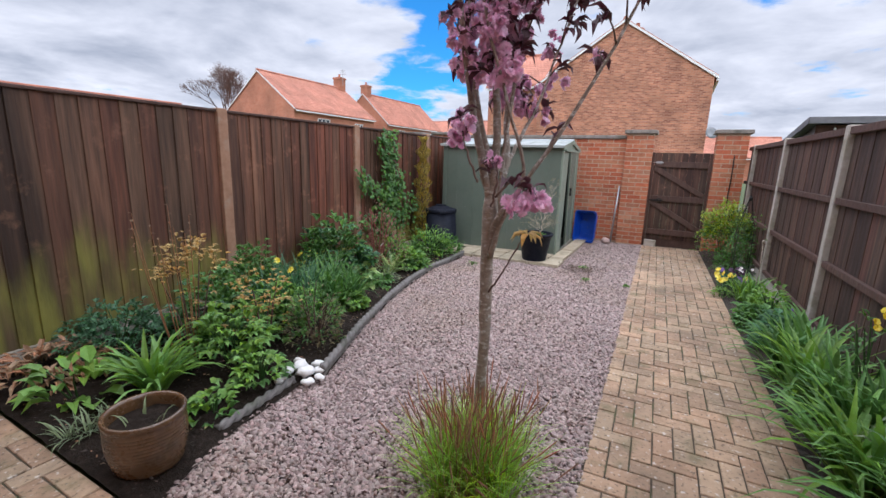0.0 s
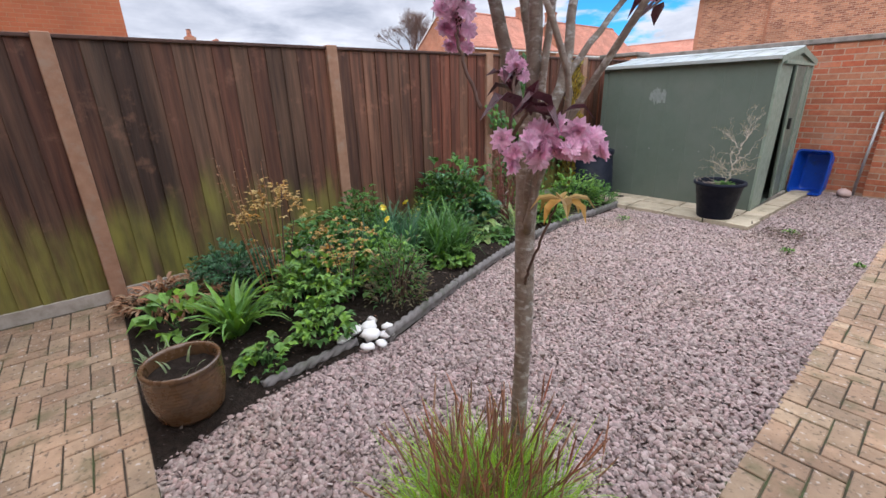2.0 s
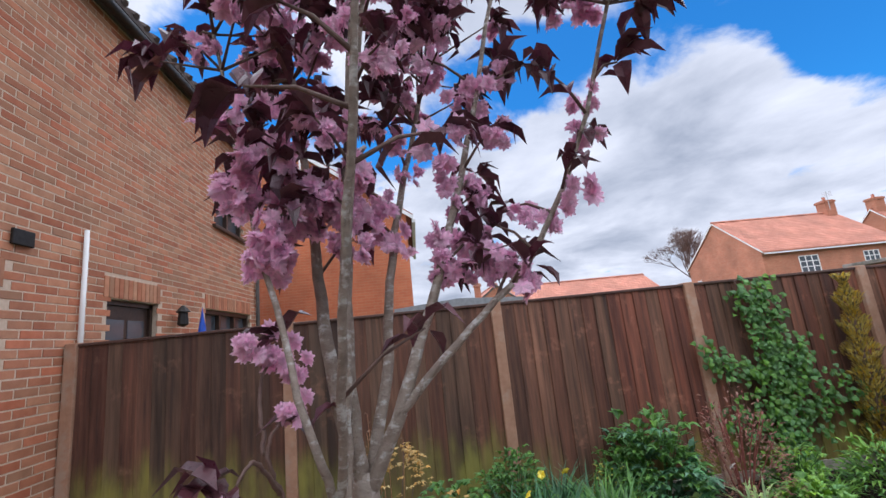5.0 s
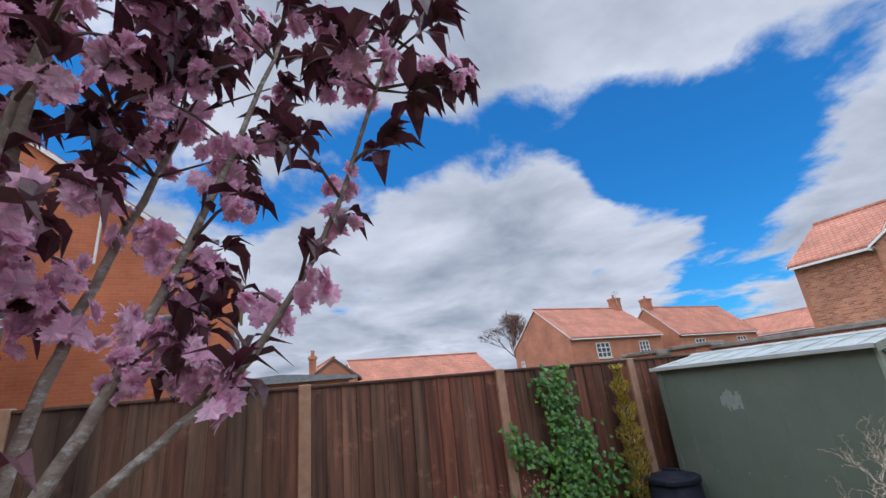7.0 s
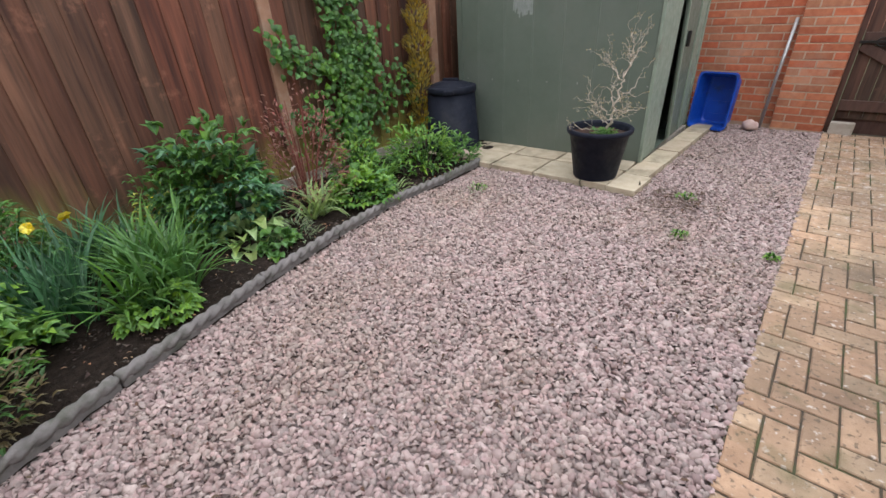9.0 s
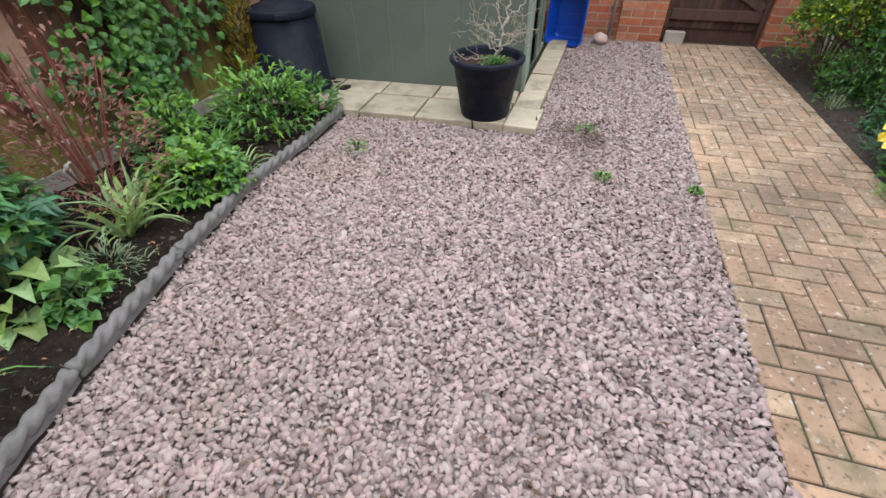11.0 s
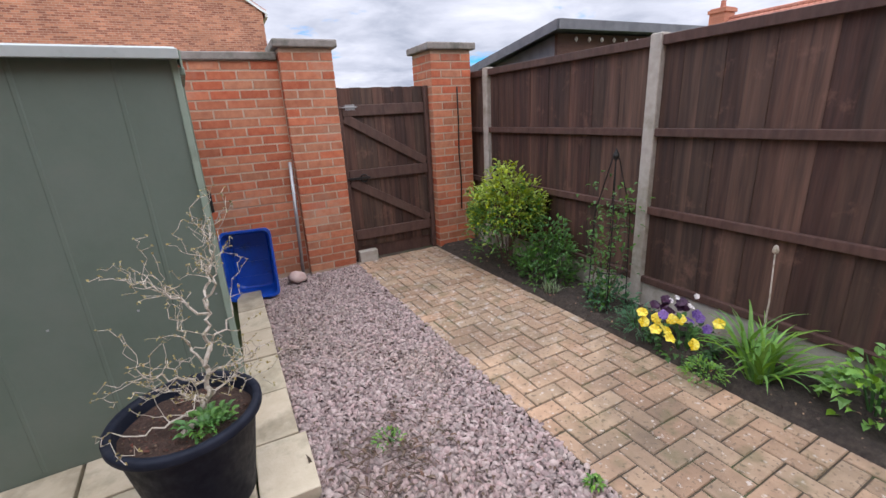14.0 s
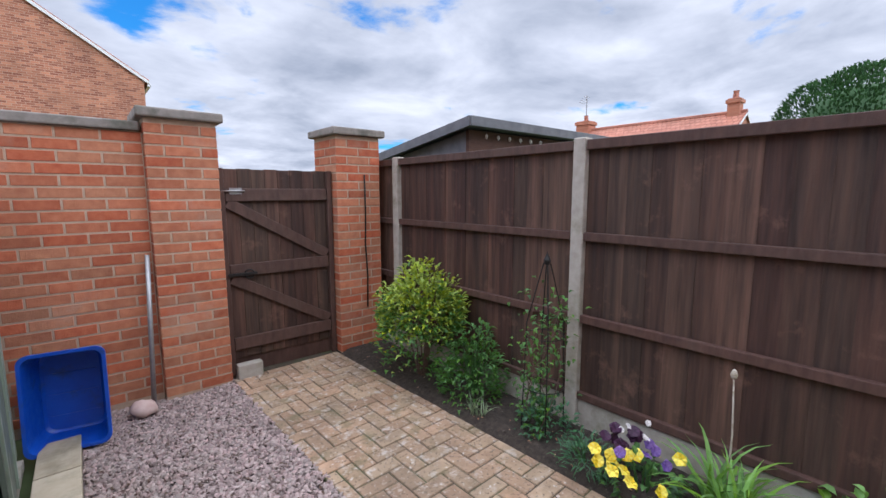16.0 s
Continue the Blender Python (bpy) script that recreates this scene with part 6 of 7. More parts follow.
def conifer():
    t = thing("golden_conifer", "slim golden-green columnar conifer against the fence", "conifer", pose(-3.45, 6.08, 0))
    rnd = random.Random(37)
    part("trunk", Shape().tube([(0, 0, 0), (0, 0, 1.2), (0.01, 0, 1.68)], [0.018, 0.012, 0.004], 8), M_TWIG, t)
    g, y = Shape(), Shape()
    for _ in range(2600):
        z = rnd.uniform(0.12, 1.74)
        r = 0.105 * (1 - (z / 1.85) ** 2.6) + 0.02 + 0.035 * math.sin(z * 26)
        a = rnd.uniform(0, 6.28)
        q = r * rnd.uniform(0.55, 1.1)
        p = Vector((q * math.cos(a), q * math.sin(a), z))
        tgt = y if rnd.random() < 0.8 else g
        leaf(tgt, p, Vector((math.cos(a) * 0.5, math.sin(a) * 0.5, 0.8)), rnd.uniform(0.035, 0.06), 0.018, 0.3, 0.1)
    part("foliage", g, M_LEAF_BROWN, t)["kind"] = "stuff"
    part("golden_foliage", y, M_CONIFER, t, "golden branch ends")["kind"] = "stuff"


M_CONIFER = leafmat("conifer_gold", (0.40, 0.30, 0.05), (0.55, 0.43, 0.09))


def obelisk():
    t = thing("plant_obelisk", "thin black wire obelisk with a climbing plant", "plant support", pose(0.99, 6.6, 0))
    for k in range(4):
        a = radians(45 + 90 * k)
        part("leg", Shape().tube([(0.13 * math.cos(a), 0.13 * math.sin(a), -0.02), (0.11 * math.cos(a), 0.11 * math.sin(a), 0.7), (0.02 * math.cos(a), 0.02 * math.sin(a), 1.06)], 0.004, 6), M_IRON, t)
    for z, r in ((0.3, 0.122), (0.62, 0.113)):
        part("hoop", Shape().tube([(r * math.cos(a), r * math.sin(a), z) for a in np.linspace(0, 6.2832, 17)], 0.003, 5, False), M_IRON, t)
    part("finial", Shape().lathe([(0.0, 1.04), (0.02, 1.06), (0.022, 1.08), (0.012, 1.1), (0.0, 1.13)], 10), M_IRON, t)
    rnd = random.Random(3)
    s = Shape()
    for k in range(5):
        a = rnd.uniform(0, 6.28)
        pts = [Vector((0.1 * math.cos(a + z * 4), 0.1 * math.sin(a + z * 4), z)) for z in np.linspace(0, rnd.uniform(0.7, 1.0), 9)]
        part("vine", Shape().tube(pts, 0.003, 5), M_TWIG, t)
        for p in pts:
            for _ in range(9):
                leaf(s, p + Vector((rnd.gauss(0, 0.05), rnd.gauss(0, 0.05), rnd.gauss(0, 0.05))), Vector((rnd.uniform(-1, 1), rnd.uniform(-1, 1), rnd.uniform(-0.7, 0.5))), rnd.uniform(0.03, 0.05), 0.022)
    part("foliage", s, M_LEAF_MID2, t)["kind"] = "stuff"


def far_trees():
    t = thing("bare_tree", "bare grey-brown tree with faint buds behind a house", "tree", pose(-40.0, 30.1, -0.06))
    rnd = random.Random(6)
    twigs = Shape()
    def grow(p, d, L, r, depth, top=False):
        q = p + d * L
        s = twigs if depth < 3 else Shape()
        s.tube([p, p.lerp(q, 0.5) + Vector((rnd.uniform(-1, 1), rnd.uniform(-1, 1), 0)) * L * 0.06, q], [r, r * 0.8, r * 0.6], 5, False)
        if s is not twigs:
            part("limb", s, M_TWIG, t)
        if depth:
            for _ in range(3 if depth > 3 else 4 if depth > 1 else 5):
                o = (d + Vector((rnd.uniform(-1, 1), rnd.uniform(-1, 1), rnd.uniform(-0.25, 0.6))) * 0.75).normalized()
                grow(q, o, L * rnd.uniform(0.62, 0.85), r * 0.6, depth - 1)
    grow(Vector((0, 0, 0)), Vector((0, 0, 1)), 2.75, 0.19, 6)
    part("twig", twigs, M_TWIG, t)["kind"] = "stuff"
    c = thing("clipped_conifer", "large rounded dark green conifer beyond the fence", "conifer", pose(14.2, 6.9, -0.06))
    part("trunk", Shape().tube([(0, 0, 0), (0, 0, 4)], [0.2, 0.08], 8), M_BARK, c)
    bm = Shape()
    lump(bm, (0, 0, 2.5), 1.0, 3.0, 1.0, 3)
    core = Shape().add([(x * 1.50, y * 1.90, (z - 2.5) * 1.68 + 2.5) for x, y, z in bm.v], bm.f)
    part("core", core, M_LEAF_DARK, c, smooth=True)
    s = Shape()
    for _ in range(16000):
        d = Vector((rnd.gauss(0, 1), rnd.gauss(0, 1), rnd.gauss(0, 1))).normalized()
        u = 1.0 + 0.10 * noise.noise(d * 2.3) + rnd.uniform(-0.07, 0.0)
        p = Vector((d.x * 1.85 * u, d.y * 2.0 * u, 2.5 + d.z * 2.06 * u))
        leaf(s, p, d + Vector((rnd.uniform(-0.5, 0.5), rnd.uniform(-0.5, 0.5), 0.4)), rnd.uniform(0.08, 0.14), 0.045)
    part("foliage", s, M_LEAF_DARK, c)["kind"] = "stuff"


rope_edging()
cobbles()
brown_pot()
black_pot()
compost_bin()
blue_crate()
small_bits()
cherry_tree()
ornamental_grass()
climber()
conifer()
obelisk()
far_trees()

# planted border along the boarded fence
leafy("fern_mound", "mound of ferny blue-green foliage by the fence", -3.28, 1.55, 0.34, 0.36, 620, 0.055, 0.02, M_LEAF_BLUE, 1, lobes=3)
leafy("dead_leaves", "heap of dry brown dead leaves on the soil", -3.22, 1.10, 0.30, 0.20, 300, 0.105, 0.030, M_LEAF_DEAD, 2, stems=0, rise=-0.1)
gold = leafy("golden_shrub", "leggy shrub with golden-orange young leaves", -2.66, 1.72, 0.27, 0.92, 190, 0.036, 0.020, M_LEAF_GOLD, 3, category="shrub", low=0.74, lobes=3, stem_mat=M_TWIG, stems=5, gaps=0.05)
leafy("golden_shrub", "low shrub with golden-orange young leaves", -2.42, 2.10, 0.25, 0.62, 130, 0.036, 0.020, M_LEAF_GOLD, 4, category="shrub", low=0.62, lobes=3, stem_mat=M_TWIG, stems=5, gaps=0.05)
rs = random.Random(8)
for k in range(9):
    q = Shape()
    x, y, h = rs.uniform(-0.25, 0.15), rs.uniform(-0.25, 0.1), rs.uniform(0.85, 1.12)
    q.tube([(x * 0.4, y * 0.4, 0), (x * 0.8, y * 0.8, h * 0.6), (x, y, h)], [0.004, 0.003, 0.0015], 5)
    for z in np.linspace(0.8, 1.0, 5):
        leaf(q, Vector((x, y, h * z)), Vector((rs.uniform(-1, 1), rs.uniform(-1, 1), 0.3)), 0.022, 0.012)
    part("budding_stem", q, M_LEAF_DEAD, gold, "thin dry stem with brown buds")
leafy("foxglove_rosette", "low rosette of broad bright green leaves", -2.80, 1.08, 0.20, 0.22, 42, 0.15, 0.085, M_LEAF_BRIGHT, 5, stems=3)
strap_clump("bluebell_clump", "clump of arching glossy green strap leaves", -2.52, 1.28, 84, 0.46, 0.036, 0.20, M_LEAF_BRIGHT, 6)
strap_clump("pinks_tuft", "small tuft of narrow grey-green leaves", -2.36, 0.96, 90, 0.19, 0.008, 0.22, M_LEAF_GREY, 7, lean=(0.3, 1.2))
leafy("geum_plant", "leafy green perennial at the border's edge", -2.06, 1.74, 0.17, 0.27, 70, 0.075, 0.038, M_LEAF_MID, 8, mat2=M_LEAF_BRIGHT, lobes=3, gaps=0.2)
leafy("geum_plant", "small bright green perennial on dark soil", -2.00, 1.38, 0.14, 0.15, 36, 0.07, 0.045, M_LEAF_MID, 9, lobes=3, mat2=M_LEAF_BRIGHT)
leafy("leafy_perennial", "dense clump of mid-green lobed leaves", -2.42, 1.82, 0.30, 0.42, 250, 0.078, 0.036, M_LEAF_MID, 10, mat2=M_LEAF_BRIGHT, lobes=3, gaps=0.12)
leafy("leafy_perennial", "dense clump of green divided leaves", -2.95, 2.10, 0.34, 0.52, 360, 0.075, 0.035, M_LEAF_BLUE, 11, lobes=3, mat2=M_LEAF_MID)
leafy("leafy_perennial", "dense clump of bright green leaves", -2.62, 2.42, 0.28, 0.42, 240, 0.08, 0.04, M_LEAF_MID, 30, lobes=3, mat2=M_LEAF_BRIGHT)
leafy("variegated_shrub", "small twiggy shrub with olive-brown leaves", -2.20, 2.38, 0.22, 0.56, 760, 0.05, 0.016, M_LEAF_BROWN, 12, category="shrub", mat2=M_LEAF_MID2, stem_mat=M_TWIG, low=0.1)
daff = strap_clump("daffodil_clump", "clump of upright blue-green daffodil leaves", -2.85, 2.72, 190, 0.54, 0.020, 0.36, M_LEAF_BLUE, 13, droop=0.5, lean=(0.05, 0.5))
flowers(daff, [(-0.25, 0.1, 0.45), (-0.1, 0.25, 0.5), (0.15, -0.1, 0.46)], M_PETAL_Y, 0.034, 2)
strap_clump("daffodil_clump", "clump of green strap leaves flopping over soil", -2.62, 3.12, 170, 0.50, 0.022, 0.34, M_LEAF_MID, 14, droop=1.0)
strap_clump("daffodil_clump", "clump of glossy green strap leaves", -2.92, 3.30, 170, 0.52, 0.022, 0.34, M_LEAF_MID, 15, droop=0.7)
strap_clump("daffodil_clump", "clump of green strap leaves by the fence", -3.20, 3.10, 120, 0.50, 0.020, 0.30, M_LEAF_BLUE, 31, droop=0.6)
leafy("fern_mound", "tall mound of ferny green leaves by the fence", -3.25, 2.62, 0.30, 0.62, 620, 0.06, 0.024, M_LEAF_MID, 16, lobes=3)
leafy("geranium_plant", "low bright green geranium beside the edging", -2.47, 3.12, 0.17, 0.15, 62, 0.07, 0.06, M_LEAF_BRIGHT, 17, lobes=5)
leafy("peony_bush", "bushy dark green peony by the fence", -3.25, 3.82, 0.37, 0.80, 560, 0.105, 0.042, M_LEAF_BLUE, 18, lobes=3, mat2=M_LEAF_MID)
leafy("yellow_perennial", "yellow-green leafy perennial among the clumps", -3.30, 3.48, 0.20, 0.58, 330, 0.045, 0.024, M_LEAF_YEL, 19, mat2=M_LEAF_MID)
leafy("hosta_plant", "pale green hosta with broad leaves", -2.90, 3.80, 0.18, 0.18, 40, 0.13, 0.09, M_LEAF_PALE, 20, stems=3)
strap_clump("lily_tuft", "tuft of narrow bright green leaves", -3.05, 3.62, 70, 0.3, 0.014, 0.16, M_LEAF_BRIGHT, 32, droop=0.9)
red = leafy("red_shrub", "thin shrub with reddish-brown young leaves", -3.12, 4.42, 0.38, 0.86, 1000, 0.045, 0.015, M_LEAF_RED, 21, category="shrub", stem_mat=M_LEAF_RED, gaps=0.35, stems=16)
flowers(red, [(0.22, -0.2, 0.40)], M_PETAL_W, 0.03, 21)
strap_clump("agapanthus_clump", "loose rosette of pale green arching leaves", -2.90, 4.30, 46, 0.42, 0.026, 0.12, M_LEAF_PALE, 22, droop=1.1, lean=(0.3, 0.9))
leafy("aquilegia_plant", "clump of soft green divided leaves", -2.84, 4.72, 0.26, 0.26, 220, 0.075, 0.045, M_LEAF_MID, 23, lobes=3, mat2=M_LEAF_BRIGHT)
leafy("grey_pink", "small grey-green tuft at the border's edge", -2.68, 4.02, 0.13, 0.16, 190, 0.055, 0.007, M_LEAF_GREY, 24, stems=2)
leafy("geranium_plant", "low green geranium under the hosta", -2.66, 3.86, 0.13, 0.12, 40, 0.07, 0.055, M_LEAF_MID, 33, lobes=3)
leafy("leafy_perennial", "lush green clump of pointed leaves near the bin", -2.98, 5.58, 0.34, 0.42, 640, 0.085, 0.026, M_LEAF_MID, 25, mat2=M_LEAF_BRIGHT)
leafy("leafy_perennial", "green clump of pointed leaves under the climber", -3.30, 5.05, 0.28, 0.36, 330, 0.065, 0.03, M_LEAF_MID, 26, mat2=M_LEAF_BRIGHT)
strap_clump("lily_tuft", "tuft of bright green narrow leaves", -3.02, 5.08, 55, 0.24, 0.018, 0.08, M_LEAF_BRIGHT, 27, droop=0.7)
leafy("leafy_perennial", "small green plant at the end of the border", -2.82, 5.90, 0.17, 0.30, 190, 0.08, 0.022, M_LEAF_MID, 28)
strap_clump("snowdrop_leaves", "few flopped pale leaves on dark soil", -2.72, 4.95, 26, 0.26, 0.012, 0.2, M_LEAF_PALE, 29, droop=1.2, lean=(0.6, 1.2))

# planted strip along the dark fence
leafy("golden_euonymus", "rounded euonymus bush, golden green on top", 0.91, 7.72, 0.37, 0.90, 3000, 0.052, 0.03, M_LEAF_MID, 41, category="shrub", mat2=M_LEAF_GOLDGREEN, stems=14, stem_mat=M_TWIG, low=0.46)
leafy("hebe_bush", "grey-green leafy bush beside the euonymus", 1.00, 7.24, 0.25, 0.52, 900, 0.05, 0.024, M_LEAF_MID, 42, category="shrub", mat2=M_LEAF_MID2, stems=12, low=0.1)
strap_clump("lily_tuft", "tuft of thin pale green leaves on soil", 0.84, 7.00, 36, 0.16, 0.008, 0.10, M_LEAF_GREY, 43)
leafy("clematis_foot", "low green leaves round a wire obelisk", 0.99, 6.58, 0.17, 0.24, 190, 0.045, 0.022, M_LEAF_BLUE, 44)
leafy("lavender_tuft", "small blue-grey lavender tuft", 0.86, 6.22, 0.13, 0.20, 330, 0.05, 0.007, M_LEAF_BLUE, 45, stems=5)
pans = leafy("pansy_plant", "pansies with yellow and purple flowers", 0.90, 5.94, 0.19, 0.20, 200, 0.045, 0.028, M_LEAF_DARK, 46, mat2=M_LEAF_MID)
rp = random.Random(12)
flowers(pans, [(rp.uniform(-0.2, 0.1), rp.uniform(-0.16, 0.16), rp.uniform(0.13, 0.24)) for _ in range(12)], M_PETAL_Y, 0.034, 3, "yellow_flower")
flowers(pans, [(rp.uniform(-0.15, 0.15), rp.uniform(-0.1, 0.1), rp.uniform(0.15, 0.26)) for _ in range(5)], M_PETAL_V, 0.030, 4, "violet_flower")
flowers(pans, [(rp.uniform(-0.05, 0.15), rp.uniform(0.05, 0.2), rp.uniform(0.2, 0.3)) for _ in range(9)], M_PETAL_K, 0.033, 5, "dark_flower")
flowers(pans, [(rp.uniform(0.02, 0.15), rp.uniform(-0.05, 0.15), rp.uniform(0.24, 0.3)) for _ in range(5)], M_PETAL_W, 0.018, 6, "white_flower")
leafy("thyme_mat", "little cushion of fine green leaves", 0.76, 5.72, 0.11, 0.11, 260, 0.025, 0.012, M_LEAF_BRIGHT, 47, stems=3)
al = strap_clump("allium_clump", "bright green arching strap leaves with one bud stem", 0.99, 5.62, 95, 0.40, 0.022, 0.16, M_LEAF_BRIGHT, 48)
part("bud_stem", Shape().tube([(0.05, 0.0, 0), (0.06, 0.0, 0.4), (0.05, 0.01, 0.66)], [0.005, 0.004, 0.003], 6).lathe([(0.0, 0.655), (0.012, 0.665), (0.015, 0.68), (0.008, 0.70), (0.0, 0.705)], 10, 0.05, 0.01), M_PALEBARK, al, "tall dry stem with a pale closed bud", True)
leafy("hydrangea_plant", "low shrub with broad yellow-green leaves", 1.10, 5.15, 0.20, 0.32, 230, 0.062, 0.04, M_LEAF_BRIGHT, 49, category="shrub")
leafy("geranium_plant", "leafy green geranium beside the path", 0.98, 4.72, 0.22, 0.24, 180, 0.07, 0.05, M_LEAF_MID, 50, lobes=3)
bl = leafy("geranium_plant", "broad-leaved green geranium with few blue flowers", 1.06, 4.25, 0.22, 0.30, 200, 0.08, 0.055, M_LEAF_BLUE, 51, lobes=3)
flowers(bl, [(0.1, 0.0, 0.3), (0.05, 0.1, 0.33), (0.12, -0.1, 0.31)], M_PETAL_V, 0.016, 7)
for k, (x, y) in enumerate([(1.05, 3.72), (1.02, 3.28), (1.12, 2.86), (1.08, 2.42), (1.15, 1.95)]):
    strap_clump("daylily_clump", "large clump of glossy arching green strap leaves", x, y, 150, 0.58, 0.036, 0.24, M_LEAF_BRIGHT if k % 2 else M_LEAF_MID, 60 + k, droop=1.0, group="daylily clumps")
leafy("grey_perennial", "grey-green leafy perennial among daylilies", 1.22, 2.5, 0.2, 0.42, 170, 0.09, 0.025, M_LEAF_GREY, 71)
fl = leafy("yellow_shrub", "leggy plant with small yellow flowers by the fence", 1.22, 3.1, 0.2, 0.75, 60, 0.05, 0.02, M_LEAF_MID, 72, low=0.6, gaps=0.3)
flowers(fl, [(rs.uniform(-0.15, 0.1), rs.uniform(-0.3, 0.3), rs.uniform(0.6, 0.8)) for _ in range(6)], M_PETAL_Y, 0.02, 8)

# weeds in the gravel
for k, (x, y, r) in enumerate([(-2.23, 5.42, 0.085), (-0.71, 5.51, 0.045), (-0.85, 6.12, 0.075), (-0.23, 5.5, 0.03)]):
    leafy("weed", "small green weed growing in the gravel", x, y, r * 0.9, r * 0.5, 60, 0.026, 0.010, M_LEAF_MID, 80 + k, mat2=M_LEAF_BRIGHT, stems=2, group="weeds in the gravel")


def dry_debris():
    """Dead stems and leaves left lying on the gravel."""
    rng = random.Random(88)
    s = Shape()
    for k in range(150):
        x, y = rng.gauss(-0.90, 0.13), rng.gauss(6.02, 0.14)
        if rng.random() < 0.4:
            leaf(s, Vector((x, y, 0.008)), Vector((rng.uniform(-1, 1), rng.uniform(-1, 1), 0.15)), rng.uniform(0.03, 0.07), 0.014)
        else:
            a, L = rng.uniform(0, 6.28), rng.uniform(0.04, 0.12)
            s.tube([(x, y, 0.006), (x + L * math.cos(a), y + L * math.sin(a), rng.uniform(0.004, 0.03))], 0.0016, 4)
    tagged(part("dry_debris", s, M_LEAF_DEBRIS), "dead brown stems lying on the gravel", "debris", kind="stuff")
    sc = Shape()
    for k in range(900):
        if k % 2:
            y, x = rng.gauss(5.7, 0.75), rng.gauss(-0.75, 0.42)
            if not (bed_edge(y) + 0.3 < x < path_left(y) - 0.02 and 3.5 < y < 8.4) or (x < -1.15 and y > 5.95):
                continue
        else:
            y = rng.uniform(1.0, 8.3)
            x = rng.uniform(bed_edge(y) + 0.05, path_left(y) - 0.02)
        leaf(sc, Vector((x, y, 0.003)), Vector((rng.uniform(-1, 1), rng.uniform(-1, 1), 0.1)), rng.uniform(0.015, 0.035), 0.012)
    tagged(part("leaf_litter", sc, M_LEAF_DEBRIS), "scattered dry leaf scraps on gravel", "leaf litter", kind="stuff")


M_LEAF_DEBRIS = leafmat("dry_stems", (0.07, 0.042, 0.025), (0.14, 0.09, 0.055), t=0.05)
dry_debris()


def soil_bits():
    """Crumbs of compost and bark on the beds."""
    rng = random.Random(77)
    s = Shape()
    for k in range(7000):
        if k % 3:
            y = rng.uniform(0.84, 5.9)
            x = rng.uniform(-3.5, bed_edge(y) - 0.05)
        else:
            y = rng.uniform(1.5, 8.5)
            x = rng.uniform(path_right(y) + 0.02, fence_right(y) - 0.03)
        r = rng.uniform(0.005, 0.016)
        c = Vector((x, y, 0.022))
        pts = [c + Vector((rng.uniform(-1, 1), rng.uniform(-1, 1), rng.uniform(-0.4, 0.7))) * r for _ in range(4)]
        s.add([tuple(p) for p in pts], [(0, 1, 2), (0, 2, 3), (0, 3, 1), (1, 3, 2)])
    chips = Shape()
    for k in range(900):
        if k % 3:
            y = rng.uniform(0.84, 5.9)
            x = rng.uniform(-3.5, bed_edge(y) - 0.05)
        else:
            y = rng.uniform(1.5, 8.5)
            x = rng.uniform(path_right(y) + 0.02, fence_right(y) - 0.03)
        leaf(chips, Vector((x, y, 0.034)), Vector((rng.uniform(-1, 1), rng.uniform(-1, 1), rng.uniform(-0.1, 0.3))), rng.uniform(0.008, 0.024), 0.009)
    tagged(part("bark_chips", chips, M_LEAF_DEAD), "pale chips of bark scattered over dark soil", "bark chips", kind="stuff")
    tagged(part("compost_crumbs", s, M_SOIL_BITS), "crumbs of bark and compost on dark soil", "soil", kind="stuff")


soil_bits()


# ---- paving blocks and gravel ----
def herringbone(parent, m, x_lo, x_hi, y_lo, y_hi, picked, seed, label):
    """90 degree herringbone of 200 x 100 mm blocks, cut to the borders (functions of y for x)."""
    rnd = random.Random(seed)
    rest, count = Shape(), 0
    a = 0.1
    n0, n1 = int(y_lo / a) - 3, int(y_hi / a) + 3
    for j in range(n0, n1):
        for i in range(-45, 12):
            v = (i - j) % 4
            if v == 0:
                r = [i * a, (i + 2) * a, j * a, (j + 1) * a]
            elif v == 3:
                r = [i * a, (i + 1) * a, j * a, (j + 2) * a]
            else:
                continue
            yc = (r[2] + r[3]) / 2
            r = [max(r[0], x_lo(yc)), min(r[1], x_hi(yc)), max(r[2], y_lo), min(r[3], y_hi)]
            if r[1] - r[0] < 0.02 or r[3] - r[2] < 0.02:
                continue
            sx, sy = round(r[1] - r[0] - 0.0075, 2 if r[1] - r[0] < 0.095 else 3), round(r[3] - r[2] - 0.0075, 3)
            cx, cy = (r[0] + r[1]) / 2, (r[2] + r[3]) / 2
            pm = m @ pose(cx, cy, -0.045 + rnd.uniform(-0.002, 0.002), rnd.uniform(-0.5, 0.5), rnd.uniform(-0.5, 0.5), rnd.uniform(-0.6, 0.6))
            if picked(cx, cy) and count < 300:
                piece("paver", sx, sy, 0.045, 0.004, M_PAVER, parent, pm)
                count += 1
            else:
                _, s = eased_block(sx, sy, 0.045, 0.004)
                rest.add([tuple(pm @ Vector(q)) for q in s.v], s.f)
    if rest.v:
        part("paver_field", rest, M_PAVER_REST, parent)["kind"] = "stuff"


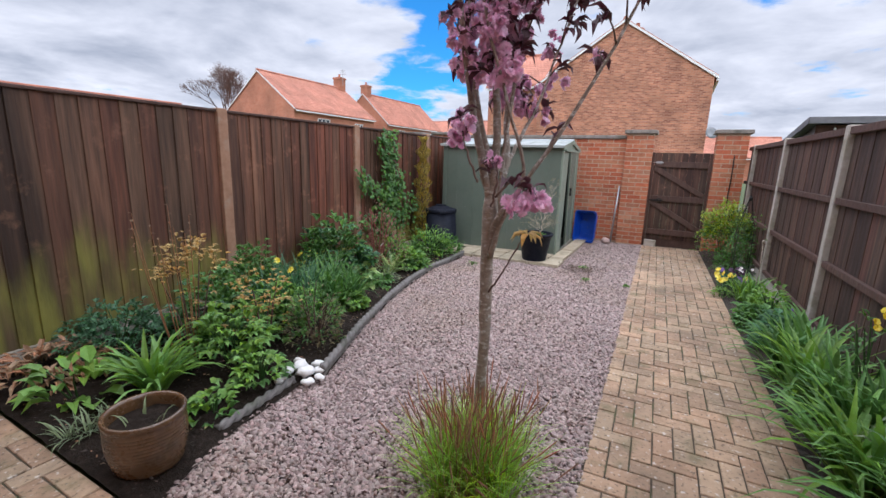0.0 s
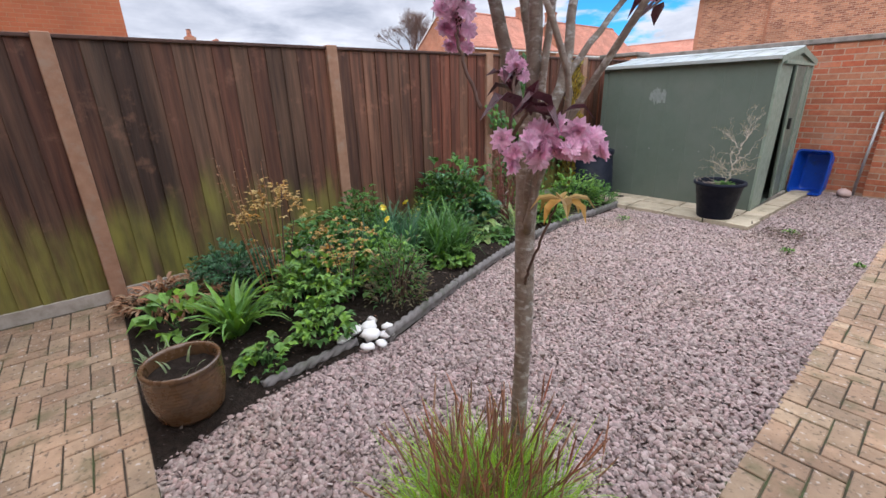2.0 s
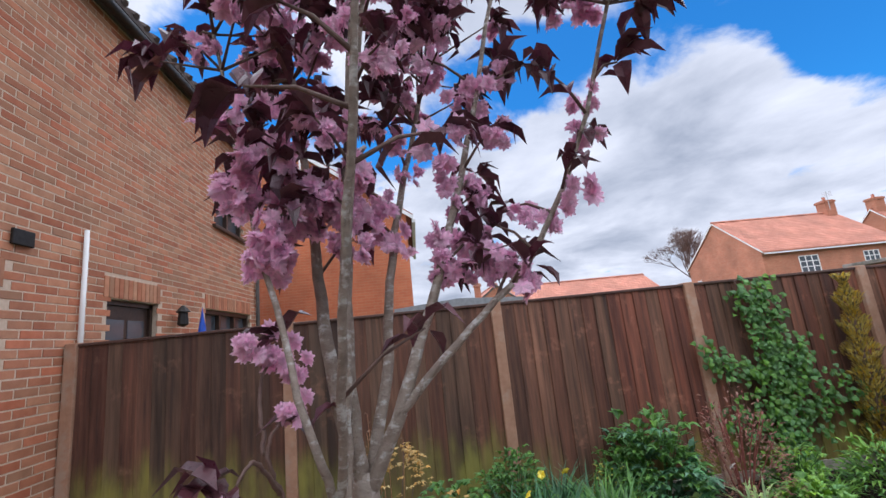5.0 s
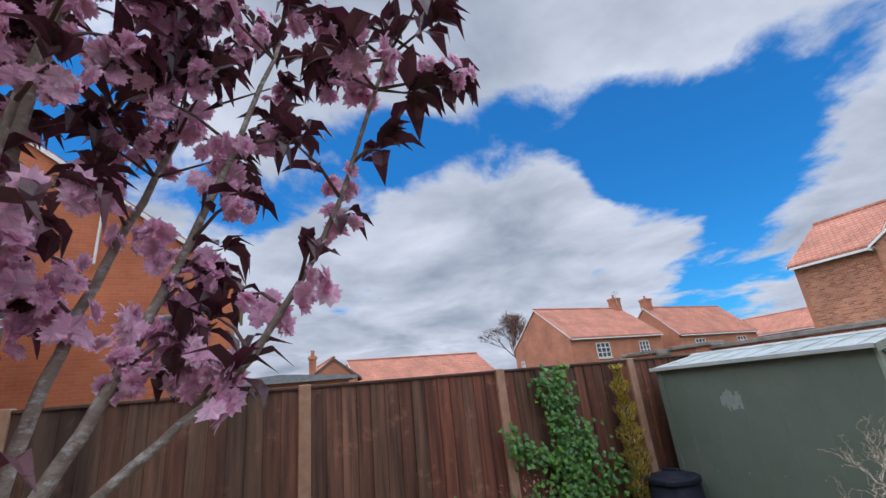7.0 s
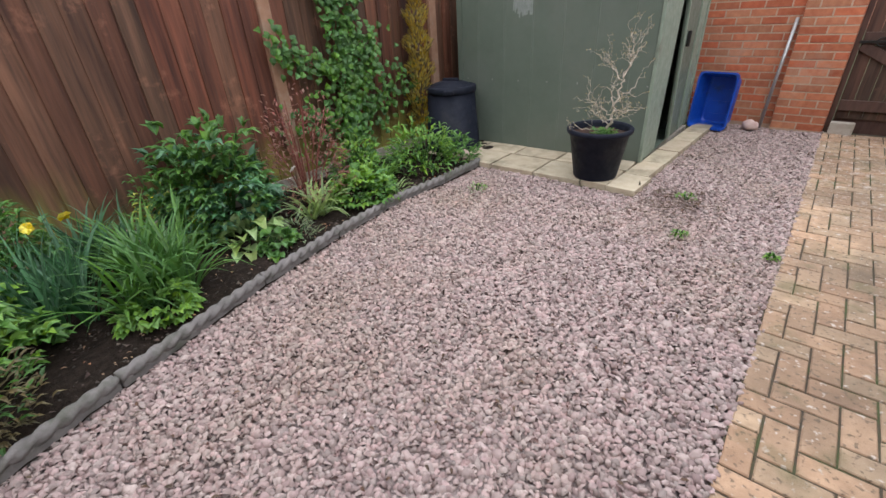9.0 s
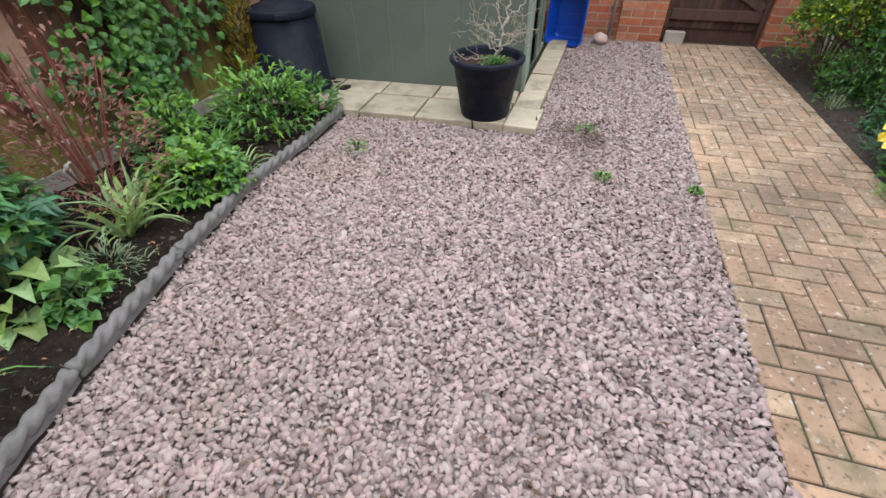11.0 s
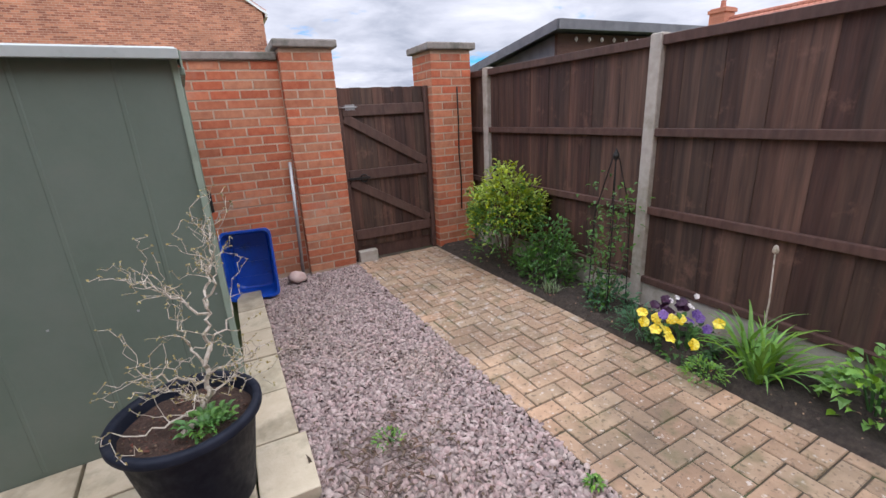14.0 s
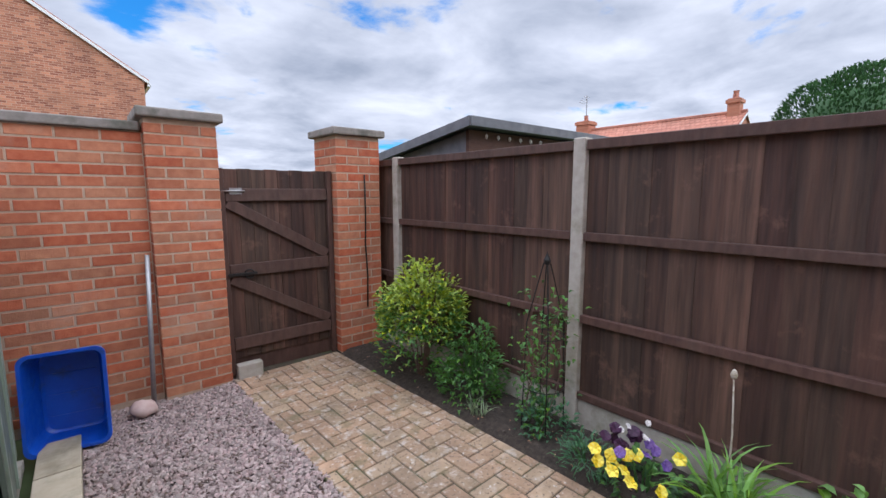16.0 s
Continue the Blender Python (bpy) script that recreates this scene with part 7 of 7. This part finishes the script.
block_path = thing("block_path", "buff herringbone block path, stained and worn", "path", kind="structure")
herringbone(block_path, pose(0.40, 2.4, 0, 0, 0, 2.0), lambda y: -0.502 + 0.0066 * y, lambda y: 0.497 - 0.0066 * y, -3.4, 6.27, lambda x, y: 0.25 < y < 6.2, 5, "")
block_patio = thing("block_patio", "buff block patio beside the planted border", "patio", kind="structure")
herringbone(block_patio, pose(0, PATIO_Y, 0, 0, 0, 0), lambda y: FENCE_L + 0.05, lambda y: path_left(y + PATIO_Y) - 0.004, PATIO_Y * 0 - 1.9, 0.0, lambda x, y: x < -1.3 and y > -1.1, 6, "")


def gravel():
    """Angular plum chippings, loose and overlapping."""
    rng = np.random.default_rng(3)
    ang = np.arange(6) * math.pi / 3
    base = np.concatenate([np.stack([np.cos(ang) * r, np.sin(ang) * r, np.full(6, z)], 1) for r, z in ((0.80, 1.0), (1.12, -0.55))])
    tri = np.array([(0, i, i + 1) for i in range(1, 5)] + [q for i in range(6) for q in ((i, i + 6, (i + 1) % 6 + 6), (i, (i + 1) % 6 + 6, (i + 1) % 6))])
    step = 0.0150
    ys = np.arange(0.80, 8.68, step)
    xs = np.arange(-2.68, -0.02, step)
    gx, gy = np.meshgrid(xs, ys)
    px = (gx + rng.uniform(-0.0105, 0.0105, gx.shape)).ravel()
    py = (gy + rng.uniform(-0.011, 0.011, gy.shape)).ravel()
    lo = np.array([bed_edge(y) for y in py]) + 0.005
    hi = path_left(py) + rng.uniform(-0.008, 0.024, py.shape)
    keep = (px > lo) & (px < hi)
    px, py = px[keep], py[keep]
    n = len(px)
    size = rng.uniform(0.0074, 0.0140, n) * np.where(rng.random(n) < 0.06, 1.4, 1.0)
    pz = rng.uniform(-0.022, -0.008, n) - 0.35 * size + 0.006 * np.sin(px * 3.1 + 1) * np.sin(py * 2.3)
    pz = pz + 0.014 * np.exp(-np.abs(path_left(py) - px) / 0.05)
    shape = base[None] * (1 + rng.uniform(-0.30, 0.30, (n, 12, 1)) * np.array([1, 1, 0.35]))
    shape = shape * (rng.uniform(0.75, 1.35, (n, 1, 3)) * np.array([1.12, 0.86, 0.46]))
    q = rng.normal(size=(n, 4))
    q[:, 1:3] *= 0.32
    q /= np.linalg.norm(q, axis=1, keepdims=True)
    w, x, y, z = q.T
    rot = np.stack([1 - 2 * (y * y + z * z), 2 * (x * y - w * z), 2 * (x * z + w * y), 2 * (x * y + w * z), 1 - 2 * (x * x + z * z), 2 * (y * z - w * x), 2 * (x * z - w * y), 2 * (y * z + w * x), 1 - 2 * (x * x + y * y)], 1).reshape(n, 3, 3)
    v = np.einsum("nij,nkj->nki", rot, shape) * size[:, None, None] + np.stack([px, py, pz], 1)[:, None]
    f = (tri[None] + (np.arange(n) * 12)[:, None, None]).reshape(-1, 3)
    me = bpy.data.meshes.new("gravel")
    me.vertices.add(n * 12)
    me.vertices.foreach_set("co", v.reshape(-1))
    me.loops.add(len(f) * 3)
    me.loops.foreach_set("vertex_index", f.reshape(-1).astype(np.int32))
    me.polygons.add(len(f))
    me.polygons.foreach_set("loop_start", np.arange(len(f), dtype=np.int32) * 3)
    me.update(calc_edges=True)
    me.materials.append(M_STONE)
    tagged(new("gravel", me), "loose plum and pink stone chippings", "gravel", kind="stuff")


gravel()
